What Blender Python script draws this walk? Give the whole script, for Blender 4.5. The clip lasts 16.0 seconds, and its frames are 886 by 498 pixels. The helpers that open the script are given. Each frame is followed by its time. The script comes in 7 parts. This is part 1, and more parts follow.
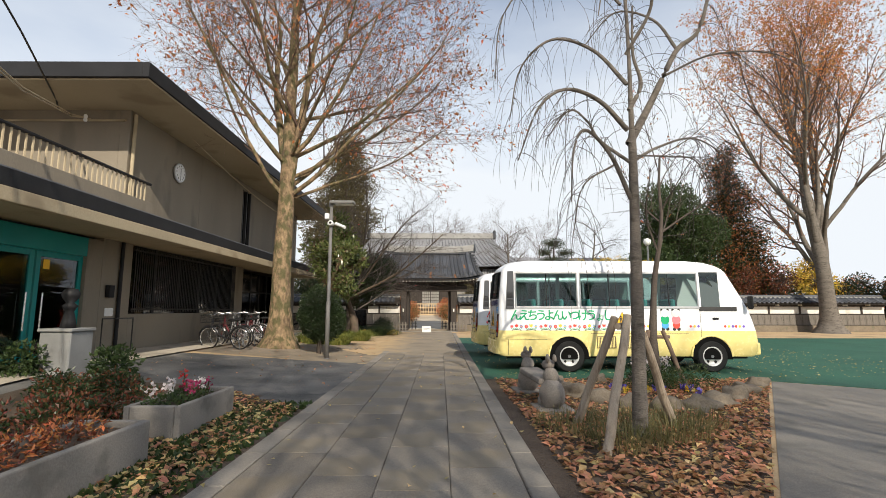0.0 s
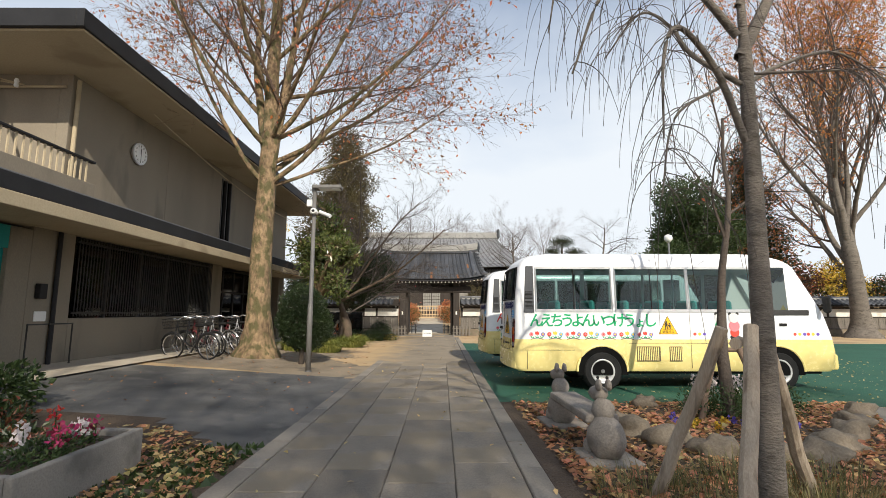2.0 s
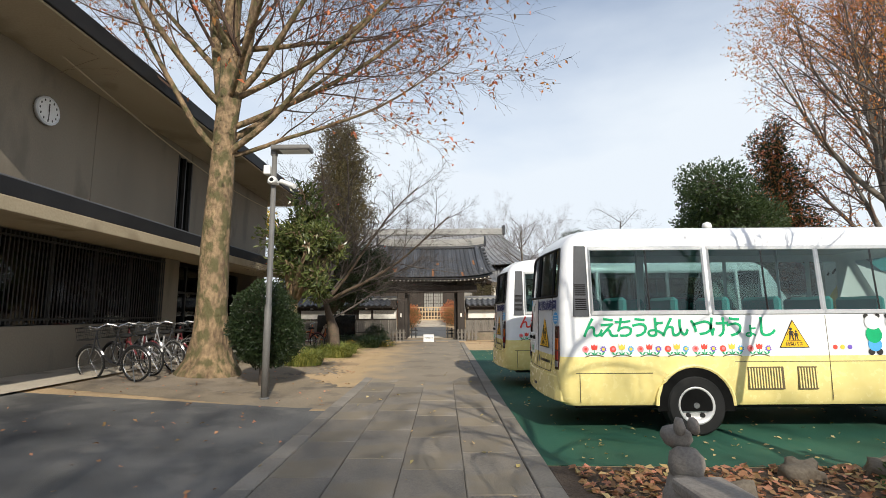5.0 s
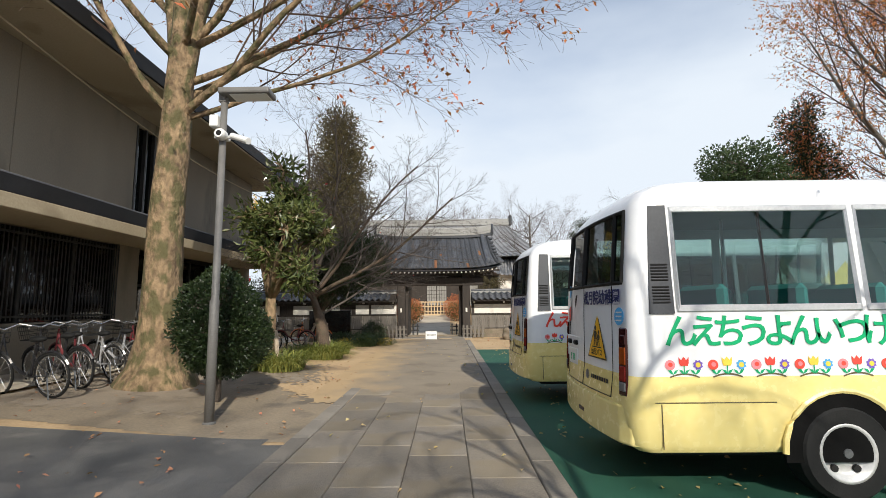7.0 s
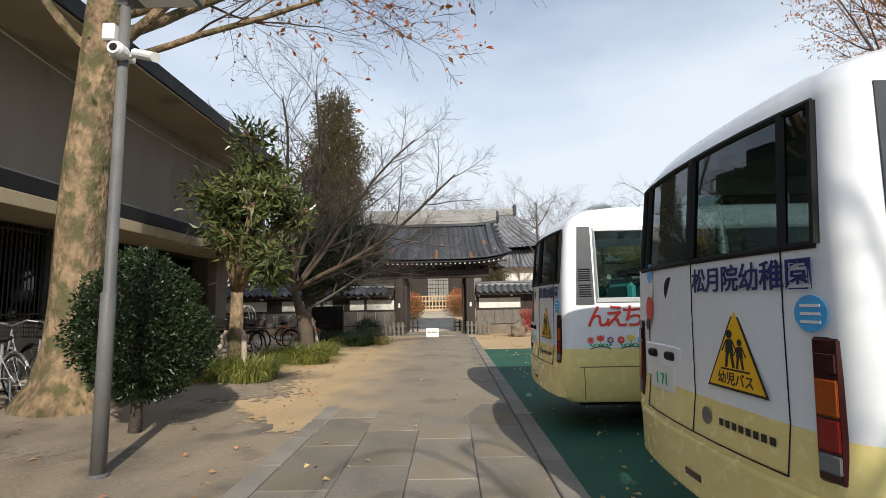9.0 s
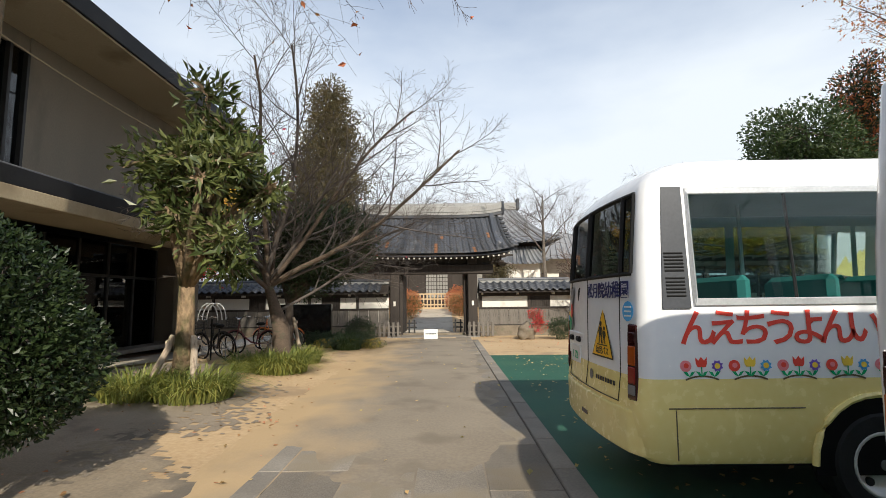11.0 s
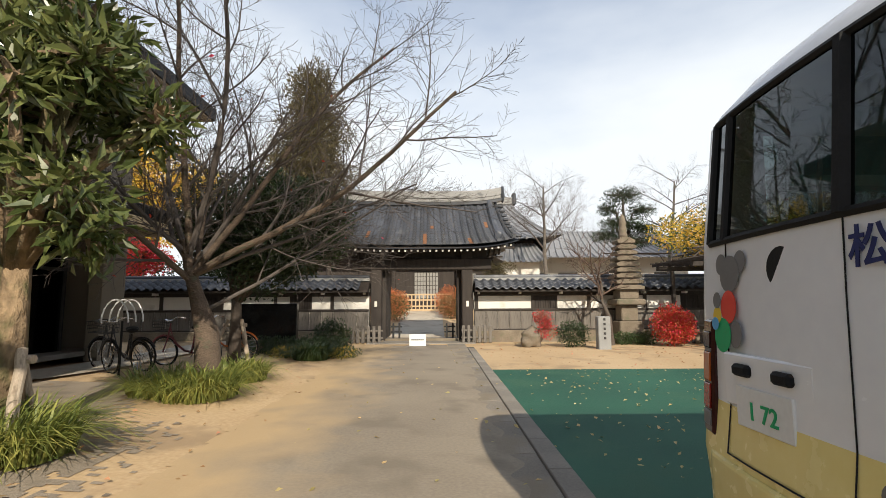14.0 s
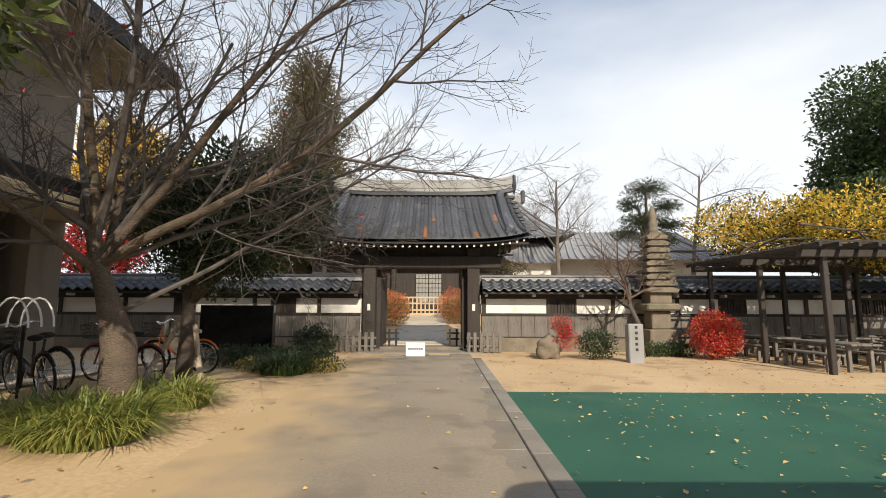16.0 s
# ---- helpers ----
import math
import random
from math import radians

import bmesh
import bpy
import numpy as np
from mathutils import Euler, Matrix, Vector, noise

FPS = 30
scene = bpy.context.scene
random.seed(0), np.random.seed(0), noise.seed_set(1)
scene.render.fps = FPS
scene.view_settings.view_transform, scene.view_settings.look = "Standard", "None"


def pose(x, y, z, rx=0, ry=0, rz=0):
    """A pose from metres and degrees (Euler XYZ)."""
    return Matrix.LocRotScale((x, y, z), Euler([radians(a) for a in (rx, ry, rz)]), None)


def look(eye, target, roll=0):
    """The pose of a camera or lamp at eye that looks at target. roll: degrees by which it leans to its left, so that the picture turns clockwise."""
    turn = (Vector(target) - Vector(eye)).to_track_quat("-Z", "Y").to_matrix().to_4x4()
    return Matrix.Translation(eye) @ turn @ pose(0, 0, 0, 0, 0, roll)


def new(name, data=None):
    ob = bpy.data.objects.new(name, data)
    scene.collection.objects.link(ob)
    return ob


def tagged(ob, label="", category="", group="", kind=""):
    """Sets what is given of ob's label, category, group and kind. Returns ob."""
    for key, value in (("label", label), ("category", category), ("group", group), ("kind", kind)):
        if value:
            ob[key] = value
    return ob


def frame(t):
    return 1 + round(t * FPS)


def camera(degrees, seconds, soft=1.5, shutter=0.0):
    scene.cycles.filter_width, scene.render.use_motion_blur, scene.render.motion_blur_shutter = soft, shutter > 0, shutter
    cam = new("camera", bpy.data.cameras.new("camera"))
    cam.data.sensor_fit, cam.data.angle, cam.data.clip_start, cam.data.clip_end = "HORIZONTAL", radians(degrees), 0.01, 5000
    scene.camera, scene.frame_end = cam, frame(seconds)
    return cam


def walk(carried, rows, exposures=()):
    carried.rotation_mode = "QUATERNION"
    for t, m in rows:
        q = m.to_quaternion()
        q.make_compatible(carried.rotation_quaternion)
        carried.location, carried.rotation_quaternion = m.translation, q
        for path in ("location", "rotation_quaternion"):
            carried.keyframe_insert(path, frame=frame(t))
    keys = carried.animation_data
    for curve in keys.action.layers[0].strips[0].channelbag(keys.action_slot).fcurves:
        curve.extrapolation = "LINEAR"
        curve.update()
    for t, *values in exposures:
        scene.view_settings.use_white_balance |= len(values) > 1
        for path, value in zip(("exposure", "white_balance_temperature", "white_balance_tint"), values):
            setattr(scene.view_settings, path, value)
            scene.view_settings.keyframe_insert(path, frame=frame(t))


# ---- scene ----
PATH = [
    (0, (0.521, 0.871, 1.425), (0.529, 2.855, 1.678), 0.1),
    (0.5, (0.476, 1.404, 1.398), (0.478, 3.387, 1.655), 0.1),
    (1, (0.461, 1.903, 1.415), (0.46, 3.886, 1.675), 0.1),
    (1.5, (0.498, 2.417, 1.464), (0.501, 4.4, 1.722), 0.2),
    (2, (0.488, 2.957, 1.456), (0.491, 4.94, 1.718), 0.1),
    (2.5, (0.507, 3.474, 1.438), (0.505, 5.456, 1.7), 0.3),
    (3, (0.5, 3.974, 1.45), (0.502, 5.957, 1.714), 0.1),
    (3.5, (0.462, 4.462, 1.475), (0.463, 6.444, 1.746), 0.0),
    (4, (0.446, 4.965, 1.484), (0.448, 6.947, 1.753), -0.1),
    (6.5, (0.403, 7.648, 1.509), (0.39, 9.631, 1.768), -0.7),
    (7, (0.421, 8.156, 1.509), (0.403, 10.14, 1.753), -0.6),
    (7.5, (0.414, 8.672, 1.523), (0.394, 10.66, 1.749), -0.9),
    (8, (0.446, 9.206, 1.523), (0.424, 11.194, 1.742), -1.1),
    (8.5, (0.404, 9.724, 1.515), (0.383, 11.711, 1.734), -1.1),
    (9, (0.394, 10.228, 1.493), (0.37, 12.216, 1.716), -1.1),
    (11.5, (0.281, 12.689, 1.53), (0.27, 14.677, 1.741), -0.5),
    (12, (0.277, 13.155, 1.537), (0.272, 15.144, 1.747), -0.4),
    (12.5, (0.261, 13.611, 1.529), (0.266, 15.6, 1.739), -0.7),
    (13, (0.299, 14.092, 1.507), (0.313, 16.081, 1.717), -0.7),
    (13.5, (0.273, 14.603, 1.449), (0.3, 16.591, 1.672), -0.5),
    (14, (0.291, 15.148, 1.416), (0.313, 17.135, 1.641), -0.3),
    (14.5, (0.342, 15.648, 1.419), (0.358, 17.636, 1.643), -0.2),
    (15, (0.381, 16.154, 1.414), (0.389, 18.141, 1.643), -0.1),
    (15.5, (0.358, 16.731, 1.394), (0.363, 18.717, 1.632), -0.0),
    (16, (0.361, 17.323, 1.395), (0.364, 19.308, 1.637), 0.2),
]
cam = camera(86.0, 16.0, 0.8)
walk(cam, [(t, look(eye, target, roll)) for t, eye, target, roll in PATH],
     [(0, 0.03, 6480, 10), (4, 0.0, 6300, 9), (9, -0.04, 6150, 9), (12, 0.13, 6400, 9), (16, 0.15, 6600, 10)])

# ---- light ----
SUN_TRAVEL = Vector((-0.26, 0.96, -0.64))
sun_data = bpy.data.lights.new("sun", "SUN")
sun_data.energy, sun_data.angle, sun_data.color = 5.0, radians(0.6), (1.0, 0.905, 0.75)
sun = new("sun", sun_data)
sun.matrix_world = look((0, -20, 30), Vector((0, -20, 30)) + SUN_TRAVEL)

world = bpy.data.worlds.new("sky_world")
scene.world = world
world.use_nodes = True
wn, wl = world.node_tree.nodes, world.node_tree.links
sky = wn.new("ShaderNodeTexSky")
sky.sky_type = "NISHITA"
sky.sun_disc = False
sky.sun_elevation = radians(33)
sky.sun_rotation = radians(165)
sky.air_density, sky.dust_density, sky.ozone_density = 1.0, 0.8, 2.0
# thin high cloud over the whole sky
wtc = wn.new("ShaderNodeTexCoord")
wmap = wn.new("ShaderNodeMapping")
wmap.inputs["Scale"].default_value = (1.0, 1.0, 2.6)
wnoise = wn.new("ShaderNodeTexNoise")
wnoise.inputs["Scale"].default_value, wnoise.inputs["Detail"].default_value = 1.6, 7.0
wramp = wn.new("ShaderNodeValToRGB")
wramp.color_ramp.elements[0].position, wramp.color_ramp.elements[1].position = 0.36, 0.68
wsep = wn.new("ShaderNodeSeparateXYZ")
wlow = wn.new("ShaderNodeMapRange")
wlow.inputs["From Min"].default_value, wlow.inputs["From Max"].default_value = 0.12, 0.60
wlow.inputs["To Min"].default_value, wlow.inputs["To Max"].default_value = 1.0, 0.2
wmax = wn.new("ShaderNodeMath")
wmax.operation = "MULTIPLY_ADD"
wmax.inputs[1].default_value = 0.42
wmax.use_clamp = True
wmix = wn.new("ShaderNodeMix")
wmix.data_type = "RGBA"
wmix.inputs["B"].default_value = (5.85, 6.15, 6.45, 1)
wbg = wn["Background"]
wl.new(wtc.outputs["Generated"], wmap.inputs["Vector"])
wl.new(wmap.outputs["Vector"], wnoise.inputs["Vector"])
wl.new(wnoise.outputs["Fac"], wramp.inputs["Fac"])
wl.new(wtc.outputs["Generated"], wsep.inputs["Vector"])
wl.new(wsep.outputs["Z"], wlow.inputs["Value"])
wl.new(wramp.outputs["Color"], wmax.inputs[0])
wl.new(wlow.outputs["Result"], wmax.inputs[2])
wl.new(wmax.outputs["Value"], wmix.inputs["Factor"])
wl.new(sky.outputs["Color"], wmix.inputs["A"])
wl.new(wmix.outputs["Result"], wbg.inputs["Color"])
wbg.inputs["Strength"].default_value = 0.15

# ---- materials ----


def mat(name, a, b, scale=3.0, fine=40.0, rough=0.8, bump=0.25, metal=0.0, spots=None, spot_at=0.62, stretch=(1, 1, 1), vary=0.0, island=0.0, sheen=0.5, dist=0.01):
    """A surface of two tones that mix at a coarse and a fine scale, with fine relief; spots is a third tone in patches."""
    m = bpy.data.materials.new(name)
    m.use_nodes = True
    n, l = m.node_tree.nodes, m.node_tree.links
    bs = n["Principled BSDF"]
    tc = n.new("ShaderNodeTexCoord")
    mp = n.new("ShaderNodeMapping")
    mp.inputs["Scale"].default_value = stretch
    l.new(tc.outputs["Object"], mp.inputs["Vector"])
    big = n.new("ShaderNodeTexNoise")
    big.inputs["Scale"].default_value, big.inputs["Detail"].default_value = scale, 5.0
    small = n.new("ShaderNodeTexNoise")
    small.inputs["Scale"].default_value, small.inputs["Detail"].default_value = fine, 4.0
    l.new(mp.outputs["Vector"], big.inputs["Vector"])
    l.new(mp.outputs["Vector"], small.inputs["Vector"])
    add = n.new("ShaderNodeMath")
    add.operation = "ADD"
    l.new(big.outputs["Fac"], add.inputs[0])
    l.new(small.outputs["Fac"], add.inputs[1])
    rng = n.new("ShaderNodeMapRange")
    rng.inputs["From Min"].default_value, rng.inputs["From Max"].default_value = 0.7, 1.3
    l.new(add.outputs[0], rng.inputs["Value"])
    mix = n.new("ShaderNodeMix")
    mix.data_type = "RGBA"
    mix.inputs["A"].default_value, mix.inputs["B"].default_value = (*a, 1), (*b, 1)
    l.new(rng.outputs["Result"], mix.inputs["Factor"])
    out = mix.outputs["Result"]
    if spots:
        sp = n.new("ShaderNodeTexNoise")
        sp.inputs["Scale"].default_value, sp.inputs["Detail"].default_value = scale * 1.7, 6.0
        off = n.new("ShaderNodeVectorMath")
        off.inputs[1].default_value = (7.3, 2.1, 5.9)
        l.new(mp.outputs["Vector"], off.inputs[0])
        l.new(off.outputs["Vector"], sp.inputs["Vector"])
        rmp = n.new("ShaderNodeMapRange")
        rmp.inputs["From Min"].default_value, rmp.inputs["From Max"].default_value = spot_at - 0.06, spot_at + 0.06
        l.new(sp.outputs["Fac"], rmp.inputs["Value"])
        m2 = n.new("ShaderNodeMix")
        m2.data_type = "RGBA"
        m2.inputs["B"].default_value = (*spots, 1)
        l.new(rmp.outputs["Result"], m2.inputs["Factor"])
        l.new(out, m2.inputs["A"])
        out = m2.outputs["Result"]
    if vary or island:
        hsv = n.new("ShaderNodeHueSaturation")
        if vary:
            src, amount = n.new("ShaderNodeObjectInfo").outputs["Random"], vary
        else:
            src, amount = n.new("ShaderNodeNewGeometry").outputs["Random Per Island"], island
        vr = n.new("ShaderNodeMapRange")
        vr.inputs["To Min"].default_value, vr.inputs["To Max"].default_value = 1 - amount, 1 + amount
        l.new(src, vr.inputs["Value"])
        l.new(vr.outputs["Result"], hsv.inputs["Value"])
        if island:
            hr = n.new("ShaderNodeMapRange")
            hr.inputs["To Min"].default_value, hr.inputs["To Max"].default_value = 0.5 + island * 0.06, 0.5 - island * 0.06
            l.new(src, hr.inputs["Value"])
            l.new(hr.outputs["Result"], hsv.inputs["Hue"])
        l.new(out, hsv.inputs["Color"])
        out = hsv.outputs["Color"]
    l.new(out, bs.inputs["Base Color"])
    bs.inputs["Metallic"].default_value = metal
    bs.inputs["Specular IOR Level"].default_value = sheen
    rr = n.new("ShaderNodeMapRange")
    rr.inputs["To Min"].default_value, rr.inputs["To Max"].default_value = max(0.03, rough - 0.12), min(1, rough + 0.12)
    l.new(small.outputs["Fac"], rr.inputs["Value"])
    l.new(rr.outputs["Result"], bs.inputs["Roughness"])
    if bump:
        bp = n.new("ShaderNodeBump")
        bp.inputs["Strength"].default_value, bp.inputs["Distance"].default_value = bump, dist
        l.new(small.outputs["Fac"], bp.inputs["Height"])
        l.new(bp.outputs["Normal"], bs.inputs["Normal"])
    return m


def leaf_mat(name, a, b, rough=0.5, island=0.35):
    m = mat(name, a, b, 0.9, 9, rough, 0.0, island=island)
    bs = m.node_tree.nodes["Principled BSDF"]
    tr = m.node_tree.nodes.new("ShaderNodeBsdfTranslucent")
    mx = m.node_tree.nodes.new("ShaderNodeMixShader")
    mx.inputs["Fac"].default_value = 0.3
    src = bs.inputs["Base Color"].links[0].from_socket
    m.node_tree.links.new(src, tr.inputs["Color"])
    m.node_tree.links.new(bs.outputs[0], mx.inputs[1])
    m.node_tree.links.new(tr.outputs[0], mx.inputs[2])
    m.node_tree.links.new(mx.outputs[0], m.node_tree.nodes["Material Output"].inputs["Surface"])
    return m


def glass_mat(name, tint, clear, rough=0.02):
    m = bpy.data.materials.new(name)
    m.use_nodes = True
    n, l = m.node_tree.nodes, m.node_tree.links
    n.remove(n["Principled BSDF"])
    tr = n.new("ShaderNodeBsdfTransparent")
    tr.inputs["Color"].default_value = (*[clear * c for c in tint], 1)
    gl = n.new("ShaderNodeBsdfGlossy")
    gl.inputs["Roughness"].default_value = rough
    gl.inputs["Color"].default_value = (0.95, 0.97, 1, 1)
    fr = n.new("ShaderNodeFresnel")
    fr.inputs["IOR"].default_value = 1.6
    mx = n.new("ShaderNodeMixShader")
    l.new(fr.outputs[0], mx.inputs["Fac"])
    l.new(tr.outputs[0], mx.inputs[1])
    l.new(gl.outputs[0], mx.inputs[2])
    l.new(mx.outputs[0], n["Material Output"].inputs["Surface"])
    return m


M_SAND = mat("sandy_dirt", (0.42, 0.285, 0.15), (0.55, 0.40, 0.235), 0.55, 22, 0.95, 0.5, spots=(0.34, 0.24, 0.14), spot_at=0.6)
M_GRAVEL = mat("gravel_dirt", (0.21, 0.17, 0.125), (0.34, 0.28, 0.21), 1.2, 60, 0.95, 0.9, spots=(0.19, 0.155, 0.115))
M_ASPHALT = mat("asphalt", (0.05, 0.05, 0.05), (0.20, 0.193, 0.18), 0.8, 130, 0.9, 1.0, spots=(0.18, 0.17, 0.155), spot_at=0.62)
M_DIRT = mat("grey_dirt", (0.22, 0.175, 0.12), (0.33, 0.265, 0.185), 0.7, 30, 0.95, 0.6, spots=(0.15, 0.125, 0.095), spot_at=0.58)
M_SLAB = mat("paving_slab", (0.15, 0.13, 0.105), (0.30, 0.26, 0.21), 1.1, 85, 0.85, 0.6, spots=(0.235, 0.195, 0.14), spot_at=0.55, vary=0.16)
M_JOINT = mat("joint_grit", (0.07, 0.06, 0.048), (0.13, 0.11, 0.085), 2, 60, 0.95, 0.6)
M_KERB = mat("kerb_stone", (0.18, 0.16, 0.135), (0.27, 0.24, 0.2), 1.6, 55, 0.85, 0.4, vary=0.14)
M_CONC = mat("pale_concrete", (0.38, 0.33, 0.26), (0.52, 0.46, 0.37), 0.9, 40, 0.88, 0.3, spots=(0.27, 0.235, 0.19))
M_WALK = mat("grey_concrete", (0.155, 0.14, 0.12), (0.23, 0.21, 0.18), 0.7, 50, 0.88, 0.35, spots=(0.13, 0.12, 0.10))
M_TURF = mat("green_turf", (0.009, 0.064, 0.040), (0.024, 0.115, 0.07), 0.6, 120, 0.8, 0.9, spots=(0.028, 0.10, 0.058), spot_at=0.6, dist=0.004)
M_SOIL = mat("dark_soil", (0.055, 0.038, 0.026), (0.12, 0.085, 0.058), 2.5, 45, 0.95, 1.0, dist=0.03)
M_STUCCO = mat("beige_stucco", (0.20, 0.17, 0.13), (0.265, 0.228, 0.174), 0.7, 70, 0.9, 0.3, spots=(0.175, 0.15, 0.115), spot_at=0.62, stretch=(1, 1, 0.35))
M_SOFFIT = mat("cream_soffit", (0.38, 0.31, 0.20), (0.47, 0.39, 0.265), 0.5, 30, 0.9, 0.15, spots=(0.30, 0.24, 0.155))
M_DARKMETAL = mat("dark_fascia_metal", (0.010, 0.010, 0.011), (0.022, 0.022, 0.024), 2, 30, 0.6, 0.05, sheen=0.3)
M_BLACKBAR = mat("black_painted_steel", (0.012, 0.012, 0.012), (0.03, 0.028, 0.026), 5, 60, 0.5, 0.1)
M_TEAL = mat("teal_paint", (0.0, 0.20, 0.19), (0.005, 0.27, 0.25), 1.5, 40, 0.45, 0.05)
M_ROOFMETAL = mat("roof_sheet", (0.10, 0.10, 0.11), (0.15, 0.15, 0.16), 1.5, 30, 0.5, 0.1)
M_WINDARK = glass_mat("dark_window_glass", (0.5, 0.58, 0.58), 0.55)
M_BUSGLASS = glass_mat("bus_glass", (0.64, 0.84, 0.82), 0.62)
M_BUSGLASSDARK = glass_mat("smoked_bus_glass", (0.36, 0.44, 0.44), 0.42)
M_STEEL = mat("galvanised_steel", (0.17, 0.175, 0.18), (0.26, 0.265, 0.27), 4, 50, 0.45, 0.08, metal=0.7)
M_LAMPGREY = mat("grey_lamp_paint", (0.12, 0.115, 0.11), (0.17, 0.165, 0.155), 4, 50, 0.55, 0.08)
M_WHITEPL = mat("white_plastic", (0.72, 0.72, 0.70), (0.8, 0.8, 0.78), 3, 40, 0.4, 0.0)
M_BLACK = mat("black_rubber", (0.008, 0.008, 0.008), (0.016, 0.016, 0.016), 6, 80, 0.75, 0.2, sheen=0.3)
M_BUSWHITE = mat("white_bus_paint", (0.80, 0.81, 0.83), (0.85, 0.86, 0.87), 0.8, 14, 0.22, 0.0, spots=(0.78, 0.78, 0.78), spot_at=0.74)
M_BUSYEL = mat("yellow_bus_paint", (0.86, 0.70, 0.26), (0.90, 0.76, 0.32), 0.8, 14, 0.25, 0.0, spots=(0.84, 0.70, 0.29), spot_at=0.74)
M_CHROME = mat("chrome", (0.55, 0.55, 0.55), (0.7, 0.7, 0.7), 5, 50, 0.25, 0.0, metal=0.9)
M_RIM = mat("silver_rim_paint", (0.5, 0.5, 0.5), (0.62, 0.62, 0.61), 5, 50, 0.4, 0.0, metal=0.25)
M_ALU = mat("window_aluminium", (0.55, 0.56, 0.57), (0.68, 0.69, 0.7), 4, 50, 0.35, 0.0, metal=0.6)
M_SEAT = mat("teal_seat_fabric", (0.05, 0.30, 0.30), (0.10, 0.42, 0.41), 3, 80, 0.9, 0.2)
M_BUSIN = mat("bus_lining", (0.34, 0.37, 0.37), (0.42, 0.45, 0.45), 2, 40, 0.7, 0.0)
M_RED = mat("red_lens", (0.20, 0.009, 0.008), (0.28, 0.016, 0.012), 6, 60, 0.15, 0.0)
M_AMBER = mat("amber_lens", (0.30, 0.055, 0.006), (0.40, 0.085, 0.009), 6, 60, 0.15, 0.0)
M_LAMPDARK = mat("smoked_lens", (0.03, 0.006, 0.006), (0.05, 0.01, 0.01), 6, 60, 0.12, 0.0)
M_TGREEN = mat("green_letter_film", (0.0, 0.36, 0.13), (0.0, 0.42, 0.16), 5, 60, 0.5, 0.0)
M_TRED = mat("red_letter_film", (0.75, 0.055, 0.035), (0.82, 0.08, 0.05), 5, 60, 0.5, 0.0)
M_TBLUE = mat("navy_letter_film", (0.012, 0.018, 0.10), (0.018, 0.026, 0.13), 5, 60, 0.5, 0.0)
M_SKYBLUE = mat("blue_sticker", (0.07, 0.36, 0.72), (0.1, 0.42, 0.78), 5, 60, 0.4, 0.0)
M_SIGNYEL = mat("yellow_sign_film", (0.85, 0.46, 0.01), (0.9, 0.52, 0.02), 5, 60, 0.4, 0.0)
M_INK = mat("black_ink", (0.015, 0.013, 0.012), (0.025, 0.022, 0.02), 5, 60, 0.5, 0.0)
M_PINK = mat("pink_film", (0.8, 0.22, 0.25), (0.85, 0.27, 0.3), 5, 60, 0.5, 0.0)
M_FYEL = mat("flower_yellow_film", (0.88, 0.6, 0.05), (0.9, 0.65, 0.08), 5, 60, 0.5, 0.0)
M_GREYFILM = mat("grey_film", (0.16, 0.155, 0.155), (0.2, 0.195, 0.195), 5, 60, 0.5, 0.0)
M_BARK = mat("mottled_bark", (0.085, 0.056, 0.033), (0.35, 0.245, 0.14), 3.0, 13, 0.95, 1.0, spots=(0.10, 0.088, 0.038), spot_at=0.53, stretch=(1, 1, 0.6), dist=0.06)
M_BARKGREY = mat("grey_bark", (0.10, 0.085, 0.07), (0.19, 0.165, 0.14), 3, 34, 0.95, 0.8, spots=(0.075, 0.065, 0.05), stretch=(1, 1, 2.2), dist=0.02)
L_WEED = leaf_mat("dry_weed_blade", (0.10, 0.11, 0.035), (0.24, 0.20, 0.085), 0.6, 0.4)
M_BARKDARK = mat("dark_bark", (0.055, 0.042, 0.034), (0.11, 0.088, 0.07), 3, 34, 0.95, 0.8, dist=0.02)
M_TWIG = mat("twig", (0.075, 0.045, 0.032), (0.13, 0.085, 0.062), 4, 40, 0.9, 0.0)
M_TWIGGREY = mat("grey_twig", (0.07, 0.058, 0.05), (0.12, 0.10, 0.088), 4, 40, 0.9, 0.0)
M_STAKE = mat("weathered_pole", (0.30, 0.235, 0.17), (0.46, 0.38, 0.29), 3, 40, 0.9, 0.5, stretch=(3, 3, 0.4), spots=(0.22, 0.17, 0.12))
M_STAKEDARK = mat("dark_pole", (0.12, 0.08, 0.055), (0.2, 0.14, 0.1), 3, 40, 0.9, 0.5, stretch=(3, 3, 0.4))
M_STONE = mat("carved_stone", (0.21, 0.18, 0.15), (0.34, 0.30, 0.255), 2.4, 50, 0.9, 0.6, spots=(0.2, 0.175, 0.145))
M_STONEOLD = mat("old_grey_stone", (0.125, 0.10, 0.072), (0.25, 0.205, 0.15), 2.0, 40, 0.92, 0.7, spots=(0.14, 0.13, 0.085))
M_GRANITE = mat("granite", (0.21, 0.21, 0.205), (0.31, 0.31, 0.30), 2, 120, 0.8, 0.3)
M_BLACKSTONE = mat("polished_black_stone", (0.008, 0.008, 0.008), (0.018, 0.018, 0.017), 3, 60, 0.16, 0.0)
M_PLANTER = mat("planter_concrete", (0.185, 0.17, 0.15), (0.26, 0.24, 0.215), 1.6, 60, 0.9, 0.4, spots=(0.145, 0.135, 0.12))
